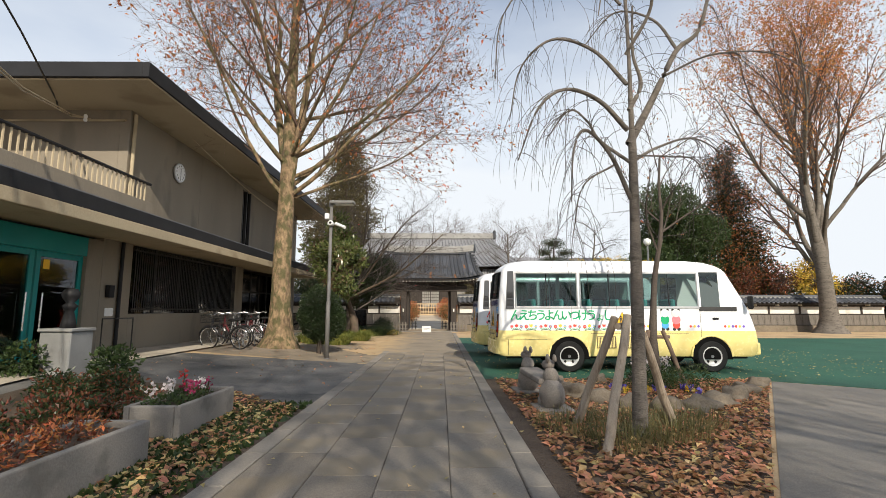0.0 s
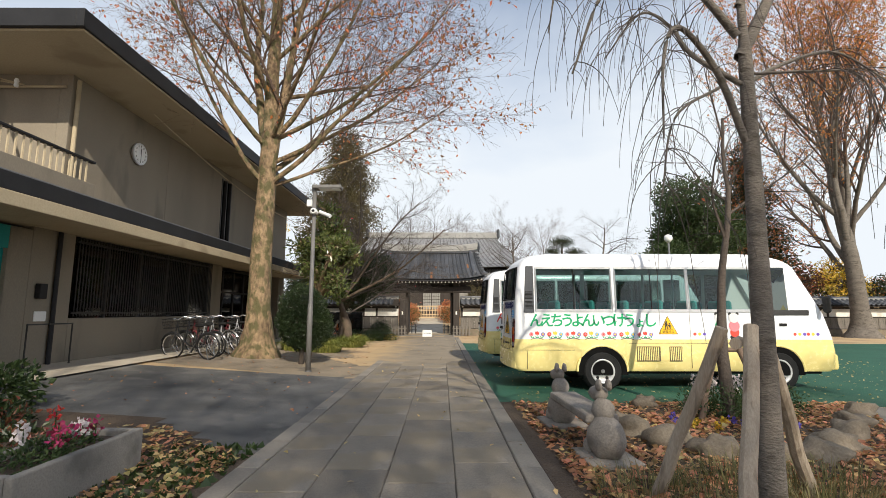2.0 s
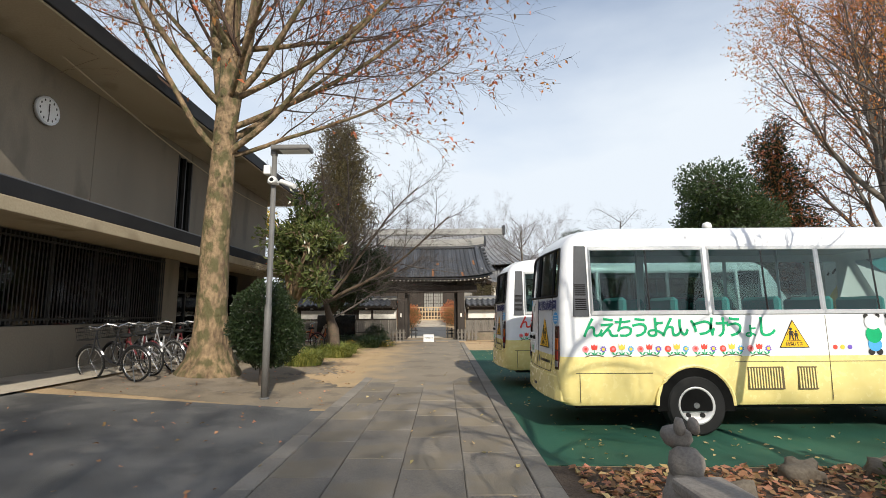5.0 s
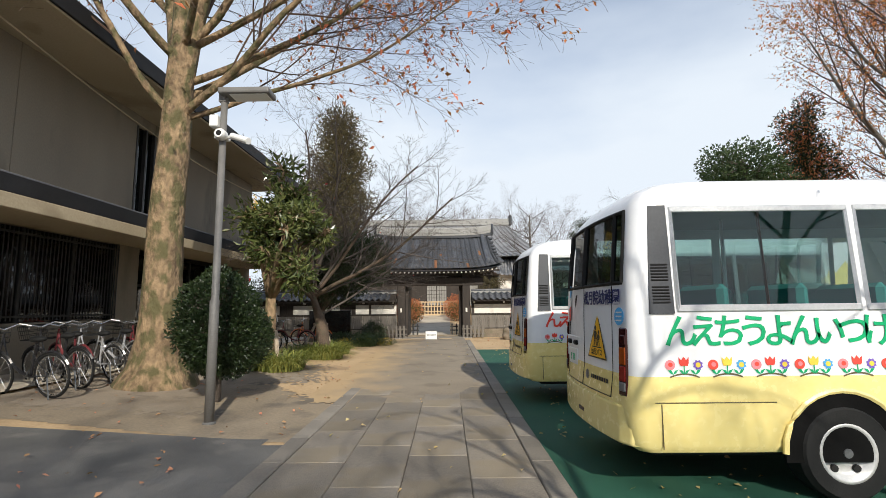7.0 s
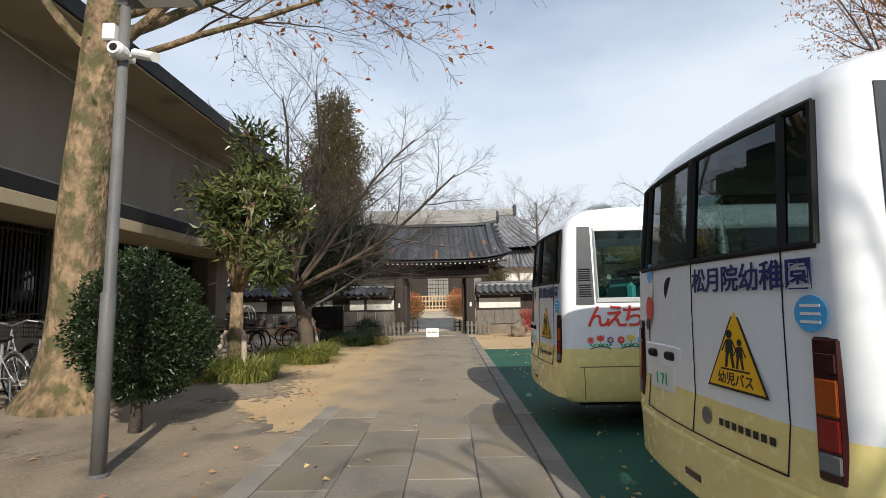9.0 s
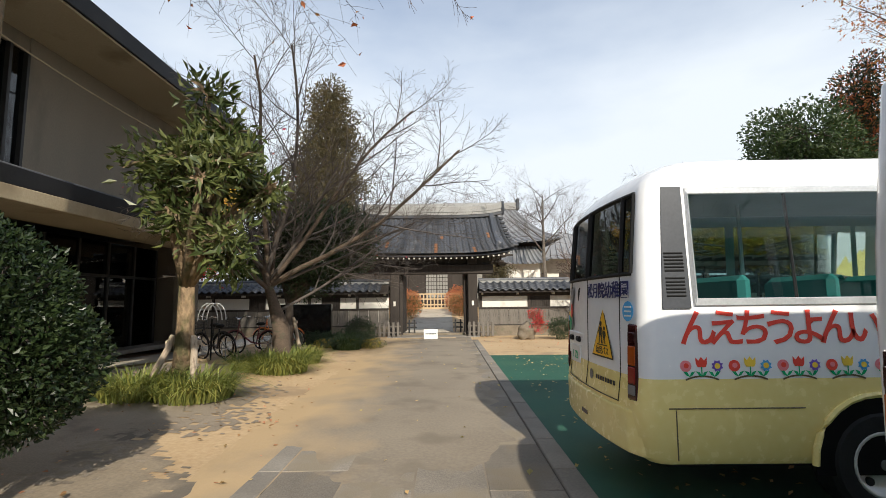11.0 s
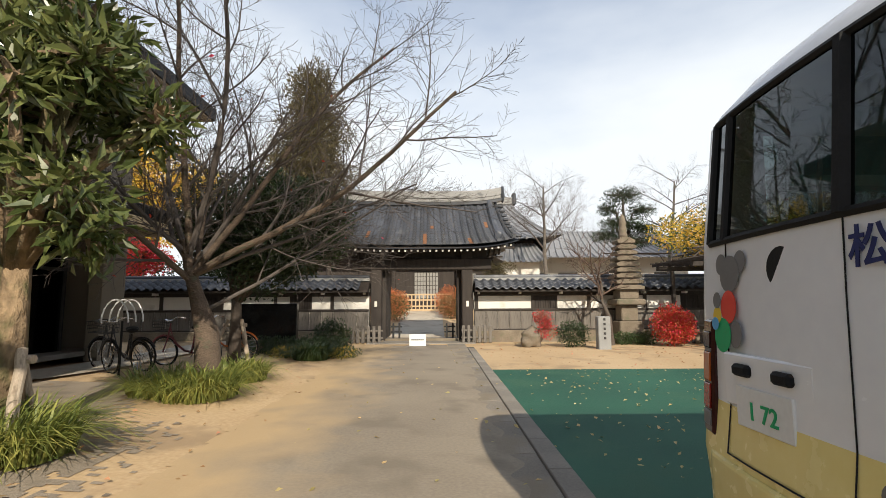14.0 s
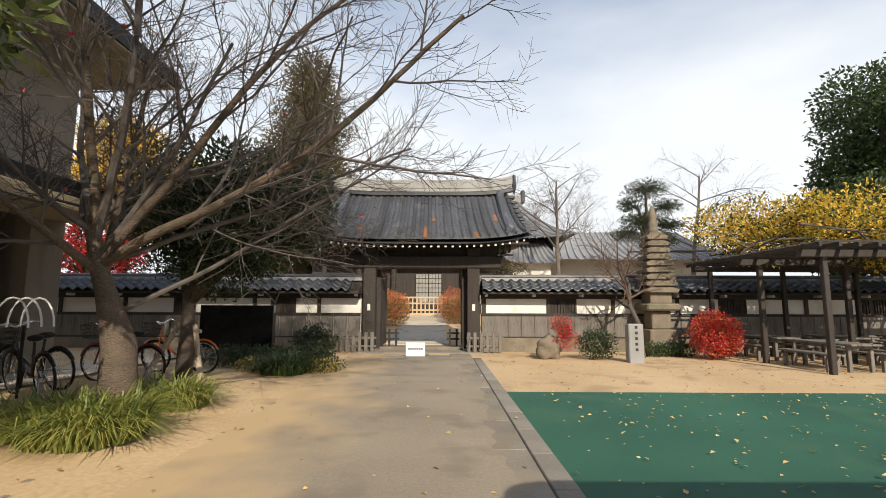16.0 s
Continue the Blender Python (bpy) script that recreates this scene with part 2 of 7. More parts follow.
M_TILE = mat("grey_roof_tile", (0.026, 0.029, 0.036), (0.062, 0.067, 0.08), 1.3, 30, 0.42, 0.25, spots=(0.095, 0.097, 0.104), spot_at=0.66, vary=0.35)
M_TILERUST = mat("rusty_roof_tile", (0.17, 0.075, 0.035), (0.25, 0.11, 0.05), 2, 30, 0.7, 0.25)
M_TILEPALE = mat("pale_ridge_tile", (0.22, 0.215, 0.205), (0.33, 0.325, 0.31), 1.6, 30, 0.7, 0.3, spots=(0.14, 0.14, 0.14))
M_OLDWOOD = mat("dark_weathered_timber", (0.022, 0.017, 0.014), (0.05, 0.039, 0.032), 2.0, 35, 0.8, 0.5, stretch=(4, 4, 0.5))
M_GREYWOOD = mat("grey_weathered_timber", (0.12, 0.105, 0.09), (0.2, 0.18, 0.155), 2.0, 35, 0.88, 0.5, stretch=(4, 4, 0.6), spots=(0.085, 0.075, 0.065))
M_PALEWOOD = mat("pale_timber", (0.42, 0.30, 0.17), (0.55, 0.41, 0.25), 2.0, 35, 0.8, 0.3)
M_PLASTER = mat("white_plaster", (0.66, 0.63, 0.57), (0.76, 0.73, 0.67), 0.9, 40, 0.92, 0.2, spots=(0.55, 0.52, 0.46))
M_PAPER = mat("grey_paper_screen", (0.24, 0.235, 0.22), (0.32, 0.31, 0.285), 2, 40, 0.9, 0.0)
M_BIKE1 = mat("silver_bike_paint", (0.5, 0.5, 0.52), (0.6, 0.6, 0.62), 4, 50, 0.3, 0.0, metal=0.5)
M_BIKE2 = mat("maroon_bike_paint", (0.12, 0.025, 0.03), (0.17, 0.035, 0.04), 4, 50, 0.3, 0.0)
M_BIKE3 = mat("black_bike_paint", (0.015, 0.015, 0.017), (0.03, 0.03, 0.033), 4, 50, 0.3, 0.0)
M_BIKE4 = mat("orange_bike_paint", (0.5, 0.12, 0.02), (0.6, 0.16, 0.03), 4, 50, 0.3, 0.0)
M_FARROOF = mat("far_roof_tile", (0.17, 0.175, 0.185), (0.25, 0.25, 0.26), 0.6, 12, 0.7, 0.2)
L_AUTUMN = leaf_mat("autumn_leaf", (0.42, 0.13, 0.045), (0.56, 0.23, 0.075))
L_ORANGE = leaf_mat("orange_leaf", (0.50, 0.18, 0.04), (0.64, 0.31, 0.08))
L_RED = leaf_mat("red_leaf", (0.48, 0.025, 0.02), (0.62, 0.07, 0.04))
L_YELLOW = leaf_mat("yellow_leaf", (0.58, 0.38, 0.035), (0.68, 0.50, 0.07))
M_BARKCHERRY = mat("brown_cherry_bark", (0.06, 0.043, 0.031), (0.15, 0.107, 0.075), 3, 30, 0.95, 0.9, spots=(0.085, 0.08, 0.05), stretch=(1, 1, 2.0), dist=0.025)
L_DARKGREEN = leaf_mat("dark_evergreen_leaf", (0.015, 0.030, 0.010), (0.045, 0.070, 0.023), 0.38)
L_GLOSSY = leaf_mat("glossy_evergreen_leaf", (0.055, 0.085, 0.025), (0.17, 0.19, 0.065), 0.25)
L_GREEN = leaf_mat("green_leaf", (0.032, 0.06, 0.017), (0.065, 0.10, 0.03))
L_OLIVE = leaf_mat("olive_leaf", (0.085, 0.07, 0.03), (0.15, 0.125, 0.055))
L_GRASS = leaf_mat("grass_blade", (0.085, 0.14, 0.028), (0.34, 0.34, 0.085), 0.5, 0.4)
L_DRY = leaf_mat("fallen_leaf", (0.36, 0.17, 0.08), (0.56, 0.32, 0.16), 0.7, 0.45)
L_FALLYEL = leaf_mat("fallen_yellow_leaf", (0.52, 0.38, 0.13), (0.62, 0.50, 0.25), 0.7, 0.35)
L_REDBROWN = leaf_mat("redbrown_leaf", (0.12, 0.035, 0.02), (0.2, 0.08, 0.035))
L_WHITE = leaf_mat("white_petal", (0.7, 0.62, 0.62), (0.8, 0.74, 0.72), 0.7, 0.1)
L_MAGENTA = leaf_mat("magenta_petal", (0.30, 0.02, 0.08), (0.42, 0.05, 0.13), 0.7, 0.2)
L_VIOLET = leaf_mat("violet_petal", (0.10, 0.07, 0.35), (0.16, 0.12, 0.45), 0.7, 0.2)

# ---- builders ----


def thing(name, x=0, y=0, z=0, label="", category="", group="", kind="", rz=0):
    ob = new(name)
    ob.empty_display_size = 0.1
    ob.matrix_world = pose(x, y, z, 0, 0, rz)
    return tagged(ob, label, category, group, kind)


def mesh_from(name, verts, faces, smooth=False):
    me = bpy.data.meshes.new(name)
    me.from_pydata([tuple(v) for v in verts], [], faces)
    if smooth:
        me.polygons.foreach_set("use_smooth", [True] * len(me.polygons))
    me.update()
    return me


def part(name, bm, material, parent=None, label="", smooth=False):
    """A bmesh, a mesh or a (verts, faces) pair as one mesh object under its thing or part."""
    if isinstance(bm, tuple):
        me = mesh_from(name, bm[0], bm[1], smooth)
    elif isinstance(bm, bpy.types.Mesh):
        me = bm
    else:
        me = bpy.data.meshes.new(name)
        if smooth:
            for f in bm.faces:
                f.smooth = True
        bm.to_mesh(me)
        bm.free()
    if material and not me.materials:
        me.materials.append(material)
    ob = new(name, me)
    if parent:
        ob.parent = parent
    if label:
        ob["label"] = label
    return ob


def box(x0, x1, y0, y1, z0, z1, bevel=0.0, seg=1, bm=None):
    bm = bm or bmesh.new()
    r = bmesh.ops.create_cube(bm, size=1)
    bmesh.ops.scale(bm, vec=(x1 - x0, y1 - y0, z1 - z0), verts=r["verts"])
    bmesh.ops.translate(bm, vec=((x0 + x1) / 2, (y0 + y1) / 2, (z0 + z1) / 2), verts=r["verts"])
    if bevel:
        es = list({e for v in r["verts"] for e in v.link_edges})
        bmesh.ops.bevel(bm, geom=es, offset=bevel, segments=seg, affect="EDGES", profile=0.5)
    return bm


def tube_np(pts, radii, sides=6, cap=True, start=0):
    """Vertices and faces of a tube along pts."""
    pts = [Vector(p) for p in pts]
    vs, fs = [], []
    k = len(pts)
    for i, p in enumerate(pts):
        d = (pts[min(i + 1, k - 1)] - pts[max(i - 1, 0)])
        if d.length < 1e-9:
            d = Vector((0, 0, 1))
        d.normalize()
        ref = Vector((0, 0, 1)) if abs(d.z) < 0.9 else Vector((1, 0, 0))
        u = d.cross(ref).normalized()
        w = d.cross(u)
        r = radii[i] if hasattr(radii, "__len__") else radii
        for j in range(sides):
            a = 2 * math.pi * j / sides
            vs.append(p + (u * math.cos(a) + w * math.sin(a)) * r)
    for i in range(k - 1):
        for j in range(sides):
            a, b = start + i * sides + j, start + i * sides + (j + 1) % sides
            fs.append((a, b, b + sides, a + sides))
    if cap:
        fs.append(tuple(start + j for j in range(sides))[::-1])
        fs.append(tuple(start + (k - 1) * sides + j for j in range(sides)))
    return vs, fs


def tubes(runs, sides=6):
    vs, fs = [], []
    for pts, r in runs:
        v, f = tube_np(pts, r, sides, True, len(vs))
        vs += v
        fs += f
    return vs, fs


def lathe(profile, sides=24, axis="z", centre=(0, 0, 0), caps=True):
    vs, fs = [], []
    for r, h in profile:
        for j in range(sides):
            a = 2 * math.pi * j / sides
            p = (r * math.cos(a), r * math.sin(a), h)
            if axis == "y":
                p = (r * math.cos(a), h, r * math.sin(a))
            elif axis == "x":
                p = (h, r * math.cos(a), r * math.sin(a))
            vs.append((p[0] + centre[0], p[1] + centre[1], p[2] + centre[2]))
    for i in range(len(profile) - 1):
        for j in range(sides):
            a, b = i * sides + j, i * sides + (j + 1) % sides
            fs.append((a, b, b + sides, a + sides))
    if caps and profile[0][0] > 1e-5:
        fs.append(tuple(range(sides))[::-1])
    if caps and profile[-1][0] > 1e-5:
        fs.append(tuple((len(profile) - 1) * sides + j for j in range(sides)))
    return vs, fs


def blob(cx, cy, cz, rx, ry, rz, seed=0, rough=0.18, freq=1.6, subdiv=3):
    bm = bmesh.new()
    bmesh.ops.create_icosphere(bm, subdivisions=subdiv, radius=1)
    for v in bm.verts:
        k = 1 + rough * noise.noise(v.co * freq + Vector((seed * 3.7, seed, -seed)))
        v.co = Vector((v.co.x * rx * k + cx, v.co.y * ry * k + cy, v.co.z * rz * k + cz))
    return bm


def prism(outline, y0, y1, axis="y"):
    """An outline of (a, b) pairs drawn out along an axis."""
    n = len(outline)
    vs = []
    for h in (y0, y1):
        for a, b in outline:
            vs.append((a, h, b) if axis == "y" else ((h, a, b) if axis == "x" else (a, b, h)))
    fs = [tuple(range(n)), tuple(range(2 * n - 1, n - 1, -1))]
    for i in range(n):
        j = (i + 1) % n
        fs.append((j, i, i + n, j + n))
    bm = bmesh.new()
    bv = [bm.verts.new(v) for v in vs]
    for f in fs:
        bm.faces.new([bv[i] for i in f])
    bmesh.ops.recalc_face_normals(bm, faces=bm.faces)
    return bm


def smooth01(t):
    t = max(0.0, min(1.0, t))
    return t * t * (3 - 2 * t)


def gz(x, y):
    """The lie of the land: a gentle rise towards the school building."""
    rise = max(0.0, min(1.0, (-2.0 - x) / 5.6)) * 0.34
    return rise * smooth01((y - 5) / 5) * (1 - 0.75 * smooth01((y - 20) / 6))


def sheet(name, x0, x1, y0, y1, nx, ny, lift, material, parent=None, label="", inside=None, kind="structure"):
    vs, fs, ids = [], [], {}
    for j in range(ny + 1):
        for i in range(nx + 1):
            x, y = x0 + (x1 - x0) * i / nx, y0 + (y1 - y0) * j / ny
            vs.append((x, y, gz(x, y) + lift))
    for j in range(ny):
        for i in range(nx):
            a = j * (nx + 1) + i
            cx, cy = x0 + (x1 - x0) * (i + 0.5) / nx, y0 + (y1 - y0) * (j + 0.5) / ny
            if inside is None or inside(cx, cy):
                fs.append((a, a + 1, a + nx + 2, a + nx + 1))
    ob = part(name, (vs, fs), material, parent, smooth=True)
    return tagged(ob, label, "", "", kind)


def dust_mat():
    """Trodden sand that thins from the yard's side out over the paving."""
    m = mat("trodden_sand", (0.215, 0.178, 0.135), (0.30, 0.25, 0.185), 0.7, 30, 0.93, 0.4, spots=(0.20, 0.165, 0.122), spot_at=0.6)
    n, l = m.node_tree.nodes, m.node_tree.links
    bs = n["Principled BSDF"]
    thin = bs.inputs["Base Color"].links[0].from_socket
    tc = n.new("ShaderNodeTexCoord")
    sep = n.new("ShaderNodeSeparateXYZ")
    l.new(tc.outputs["Object"], sep.inputs["Vector"])
    nz = n.new("ShaderNodeTexNoise")
    nz.inputs["Scale"].default_value, nz.inputs["Detail"].default_value = 1.3, 7.0
    l.new(tc.outputs["Object"], nz.inputs["Vector"])
    ma = n.new("ShaderNodeMath")
    ma.operation = "MULTIPLY_ADD"
    ma.inputs[1].default_value = -2.2
    l.new(nz.outputs["Fac"], ma.inputs[0])
    l.new(sep.outputs["X"], ma.inputs[2])
    mr = n.new("ShaderNodeMapRange")
    mr.inputs["From Min"].default_value, mr.inputs["From Max"].default_value = -2.9, -1.7
    mr.inputs["To Min"].default_value, mr.inputs["To Max"].default_value = 1.0, 0.0
    l.new(ma.outputs[0], mr.inputs["Value"])
    mx = n.new("ShaderNodeMix")
    mx.data_type = "RGBA"
    mx.inputs["B"].default_value = (0.47, 0.335, 0.185, 1)
    l.new(mr.outputs["Result"], mx.inputs["Factor"])
    l.new(thin, mx.inputs["A"])
    l.new(mx.outputs["Result"], bs.inputs["Base Color"])
    return m


M_DUST = dust_mat()

# ---- ground ----


def ground_mesh():
    xs = [-900, -300, -120, -60, -35, -22] + [-15 + 0.5 * i for i in range(35)] + [3, 4, 6, 8, 12, 18, 30, 60, 120, 300, 900]
    ys = [-900, -300, -100, -50, -25, -12] + [-6 + 0.6 * i for i in range(72)] + [40, 46, 54, 70, 100, 160, 300, 900]
    vs = [(x, y, gz(x, y)) for y in ys for x in xs]
    nx = len(xs)
    fs = [(j * nx + i, j * nx + i + 1, (j + 1) * nx + i + 1, (j + 1) * nx + i) for j in range(len(ys) - 1) for i in range(nx - 1)]
    return vs, fs


ground = tagged(part("ground", ground_mesh(), M_SAND, smooth=True), "sandy trodden dirt ground of the temple yard", "ground", "", "structure")


def flat_poly(name, outline, lift, material, label, thick=0.03, kind="structure"):
    bm = prism(outline, -thick, lift, axis="z")
    return tagged(part(name, bm, material), label, "", "", kind)


# asphalt forecourt, pale apron along the school, gravel under the trees
sheet("asphalt_forecourt", -8.2, -1.42, 6.5, 13.9, 26, 30, 0.006, M_ASPHALT, None, "worn grey asphalt forecourt beside the path",
      lambda x, y: y < 13.75 + (x + 1.42) * -0.13 and x < -1.42)
sheet("apron", -7.6, -6.35, 6.0, 32.0, 5, 60, 0.045, M_CONC, None, "pale concrete apron along the school wall")
sheet("dirt_strip", -6.35, -1.42, 13.6, 22.0, 110, 190, 0.004, M_DIRT, None, "grey trodden dirt round the tree and lamp",
      lambda x, y: y > 13.75 + (x + 1.42) * -0.13 and y < 15.9 + (-1.4 - x) * 1.25 + 1.3 * noise.noise(Vector((x * 0.7, y * 0.7, 2))) + 0.4 * noise.noise(Vector((x * 3, y * 3, 2))) + 0.8 * noise.noise(Vector((x * 6, y * 11, 4))))
sheet("gravel_strip", -6.3, -2.0, 14.6, 23.4, 90, 170, 0.007, M_GRAVEL, None, "dark gravelly dirt under the trees",
      lambda x, y: x < -2.5 - 1.1 * math.sin(y * 0.9) * 0.5 - 0.12 * (y - 14) + 0.5 * noise.noise(Vector((x, y, 0))) + 0.9 * noise.noise(Vector((x * 9, y * 9, 6))) and y > 14.9 + 0.5 * noise.noise(Vector((x * 7, y * 7, 1))))
turf_far = 25.4
turf = flat_poly("turf", [(1.43, 10.95), (7.15, 10.7), (11, 8.0), (30, 3.0), (34, 3), (34, 25.6), (12, 25.3), (1.43, turf_far)], 0.008, M_TURF, "green artificial turf parking strip strewn with leaves")
bed = flat_poly("bed_soil", [(1.43, -6), (1.43, 10.9), (7.1, 10.65), (3.0, 4.6), (-0.2 + 1.9, 2.6)], 0.012, M_SOIL, "dark soil bed covered with fallen leaves")
walk_right = flat_poly("concrete_walk", [(1.9, 2.5), (3.02, 4.55), (7.15, 10.62), (11, 7.9), (30, 2.9), (30, -8), (1.9, -8)], 0.006, M_WALK, "grey concrete drive beside the leaf bed")
bed_left = sheet("bed_left", -6.2, -1.42, -4, 9.4, 20, 50, 0.012, M_SOIL, None, "dark planting bed with fallen leaves beside the path",
                 lambda x, y: y < 8.0 + (-1.5 - x) * 0.8 and y < 9.3 and (x > -6 or y < 8))

# ---- school building (the two-storey hall beside the path) ----
WX, Y0, Y1 = -7.6, 12.8, 27.0
school = thing("school_building", -12, 15, 0, "beige stucco two-storey school building with deep dark-edged eaves", "building")
school.matrix_world = Matrix.Identity(4)
BZ = 0.38


def sbox(name, x0, x1, y0, y1, z0, z1, m, parent=school, bevel=0.01, label=""):
    return part(name, box(x0, x1, y0, y1, z0, z1, bevel), m, parent, label)


# lower storey wall with its long window, upper storey wall panels
sbox("lower_wall", WX - 0.25, WX, 12.25, 13.35, 0.1, 3.25, M_STUCCO)
sbox("sill_wall", WX - 0.25, WX, 13.35, 19.6, 0.1, 1.30, M_STUCCO)
sbox("window_head", WX - 0.25, WX, 13.35, 19.6, 3.12, 3.25, M_STUCCO)
sbox("pier", WX - 0.3, WX + 0.02, 19.6, 20.35, 0.1, 3.25, M_STUCCO)
sbox("pier", WX - 0.3, WX + 0.02, 26.4, 27.0, 0.1, 3.25, M_STUCCO)
win = part("long_window", box(WX - 0.16, WX - 0.14, 13.35, 19.6, 1.30, 3.12), M_WINDARK, school, "dark glazed window band behind steel bars")
win.visible_shadow = False
for i in range(6):
    y = 13.35 + 6.25 * i / 5
    part("window_frame", box(WX - 0.19, WX - 0.10, y - 0.03, y + 0.03, 1.30, 3.12, 0.004), M_BLACKBAR, win)
bar = mesh_from("bar", *tube_np([(0, 0, 1.34), (0, 0, 3.08)], 0.011, 6))
bar.materials.append(M_BLACKBAR)
for i in range(66):
    o = part("bar", bar, None, win)
    o.location = (WX + 0.03, 13.45 + i * 0.094, 0)
for z in (1.42, 2.98):
    part("bar_rail", box(WX + 0.015, WX + 0.045, 13.38, 19.58, z - 0.02, z + 0.02, 0.004), M_BLACKBAR, win)
# pale slatted blinds inside
for i in range(40):
    if i % 10 < 7:
        part("blind_slat", box(WX - 0.42, WX - 0.40, 13.5 + i * 0.152, 13.5 + i * 0.152 + 0.07, 1.5, 2.9), M_GREYWOOD, win)
sbox("inner_wall", -12.0, -11.9, 8, 27, 0.1, 6.5, M_STUCCO)
sbox("inner_floor", -12.0, WX - 0.26, 8, 27, 0.25, 0.36, M_WALK)
# glazed porch beyond the pier
porch = part("porch_glass", box(WX - 0.9, WX - 0.88, 20.35, 26.4, 0.36, 3.1), M_WINDARK, school)
for i in range(7):
    y = 20.35 + 6.05 * i / 6
    part("porch_frame", box(WX - 0.94, WX - 0.84, y - 0.035, y + 0.035, 0.36, 3.1, 0.004), M_BLACKBAR, porch)
part("porch_rail", box(WX - 0.94, WX - 0.84, 20.35, 26.4, 2.2, 2.27, 0.004), M_BLACKBAR, porch)
# teal entrance
sbox("lower_wall", WX - 0.25, WX - 0.003, 11.75, 12.25, 0.1, 3.05, M_STUCCO)
sbox("entrance_wall", WX - 0.25, WX, 6.0, 9.2, 0.1, 3.05, M_TEAL)
sbox("entrance_head", WX - 0.25, WX, 9.2, 11.75, 2.62, 3.05, M_TEAL)
for k, (a, b) in enumerate(((9.2, 10.45), (10.5, 11.75))):
    d = part("entrance_door", box(WX - 0.14, WX - 0.12, a + 0.10, b - 0.10, BZ + 0.12, 2.52), M_WINDARK, school, "teal-framed glass entrance door")
    for nm, y0, y1, z0, z1 in (("stile", a, a + 0.11, BZ, 2.62), ("stile", b - 0.11, b, BZ, 2.62), ("rail", a + 0.11, b - 0.11, BZ, BZ + 0.13), ("rail", a + 0.11, b - 0.11, 2.5, 2.62)):
        part(nm, box(WX - 0.17, WX - 0.09, y0, y1, z0, z1, 0.006), M_TEAL, d)
    yy = b - 0.17 if k == 0 else a + 0.17
    part("pull_handle", tube_np([(WX - 0.04, yy, 1.0), (WX - 0.04, yy, 1.75)], 0.016, 8), M_CHROME, d, "chrome pull handle")
part("notice", box(WX - 0.115, WX - 0.11, 10.7, 10.86, 2.25, 2.45), M_SIGNYEL, school, "small yellow notice")
sbox("wall_box", WX, WX + 0.12, 12.42, 12.6, 1.7, 2.0, M_DARKMETAL)
sbox("name_board", WX, WX + 0.02, 12.45, 12.75, 1.25, 1.45, M_WHITEPL)
part("handrail", tube_np([(WX + 0.3, 12.0, BZ), (WX + 0.3, 12.0, 1.2), (WX + 0.3, 13.1, 1.2), (WX + 0.3, 13.1, BZ)], 0.018, 8), M_BLACKBAR, school)
part("downpipe", tube_np([(WX + 0.06, 12.86, BZ), (WX + 0.06, 12.86, 3.1)], 0.045, 10), M_DARKMETAL, school)
# canopy over the lower storey
sbox("canopy_soffit", WX - 0.2, -5.92, 2.0, Y1 + 0.2, 3.12, 3.20, M_SOFFIT)
sbox("canopy_edge", -5.98, -5.86, 2.0, Y1 + 0.2, 3.00, 3.22, M_SOFFIT)
sbox("canopy_fascia", -6.1, -5.88, 2.0, Y1 + 0.25, 3.225, 3.50, M_DARKMETAL)
sbox("canopy_roof", WX - 6, -6.0, 2.0, Y1 + 0.2, 3.45, 3.56, M_ROOFMETAL)
# balcony parapet and railing over the entrance
sbox("parapet", -7.0, -6.85, 2.0, 12.75, 3.56, 4.10, M_STUCCO)
for i in range(70):
    part("railing_bar", tube_np([(-6.92, 2.2 + i * 0.15, 4.10), (-6.92, 2.2 + i * 0.15, 4.55)], 0.02, 5), M_SOFFIT, school)
part("railing_top", box(-6.97, -6.87, 2.0, 12.75, 4.55, 4.60, 0.01), M_DARKMETAL, school)
# upper storey: plain stucco panels with shadow gaps, a tall window slot, the wall that faces the yard
for a, b in ((Y0, 16.55), (16.56, 19.95), (20.75, 23.9), (23.91, Y1)):
    sbox("upper_wall", WX - 0.25, WX, a, b, 3.56, 6.62, M_STUCCO, bevel=0.006)
sbox("slot_head", WX - 0.25, WX - 0.02, 19.95, 20.75, 6.3, 6.62, M_STUCCO)
sw = part("slot_window", box(WX - 0.1, WX - 0.08, 19.95, 20.75, 3.56, 6.3), M_WINDARK, school)
for y in (19.98, 20.35, 20.72):
    part("slot_frame", box(WX - 0.13, WX + 0.015, y - 0.03, y + 0.03, 3.56, 6.3, 0.004), M_BLACKBAR, sw)
sbox("upper_front", -18.0, WX - 0.25, Y0, Y0 + 0.25, 3.56, 6.62, M_STUCCO)
sbox("upper_front_return", WX - 0.25, WX - 0.004, Y0 - 0.004, Y0 + 0.02, 3.56, 6.62, M_STUCCO)
sbox("back_wall", -18.0, WX, Y1, Y1 + 0.25, 0.1, 6.62, M_STUCCO)
part("downpipe", tube_np([(WX + 0.07, Y0 + 0.1, 3.56), (WX + 0.07, Y0 + 0.1, 6.5)], 0.045, 10), M_SOFFIT, school)
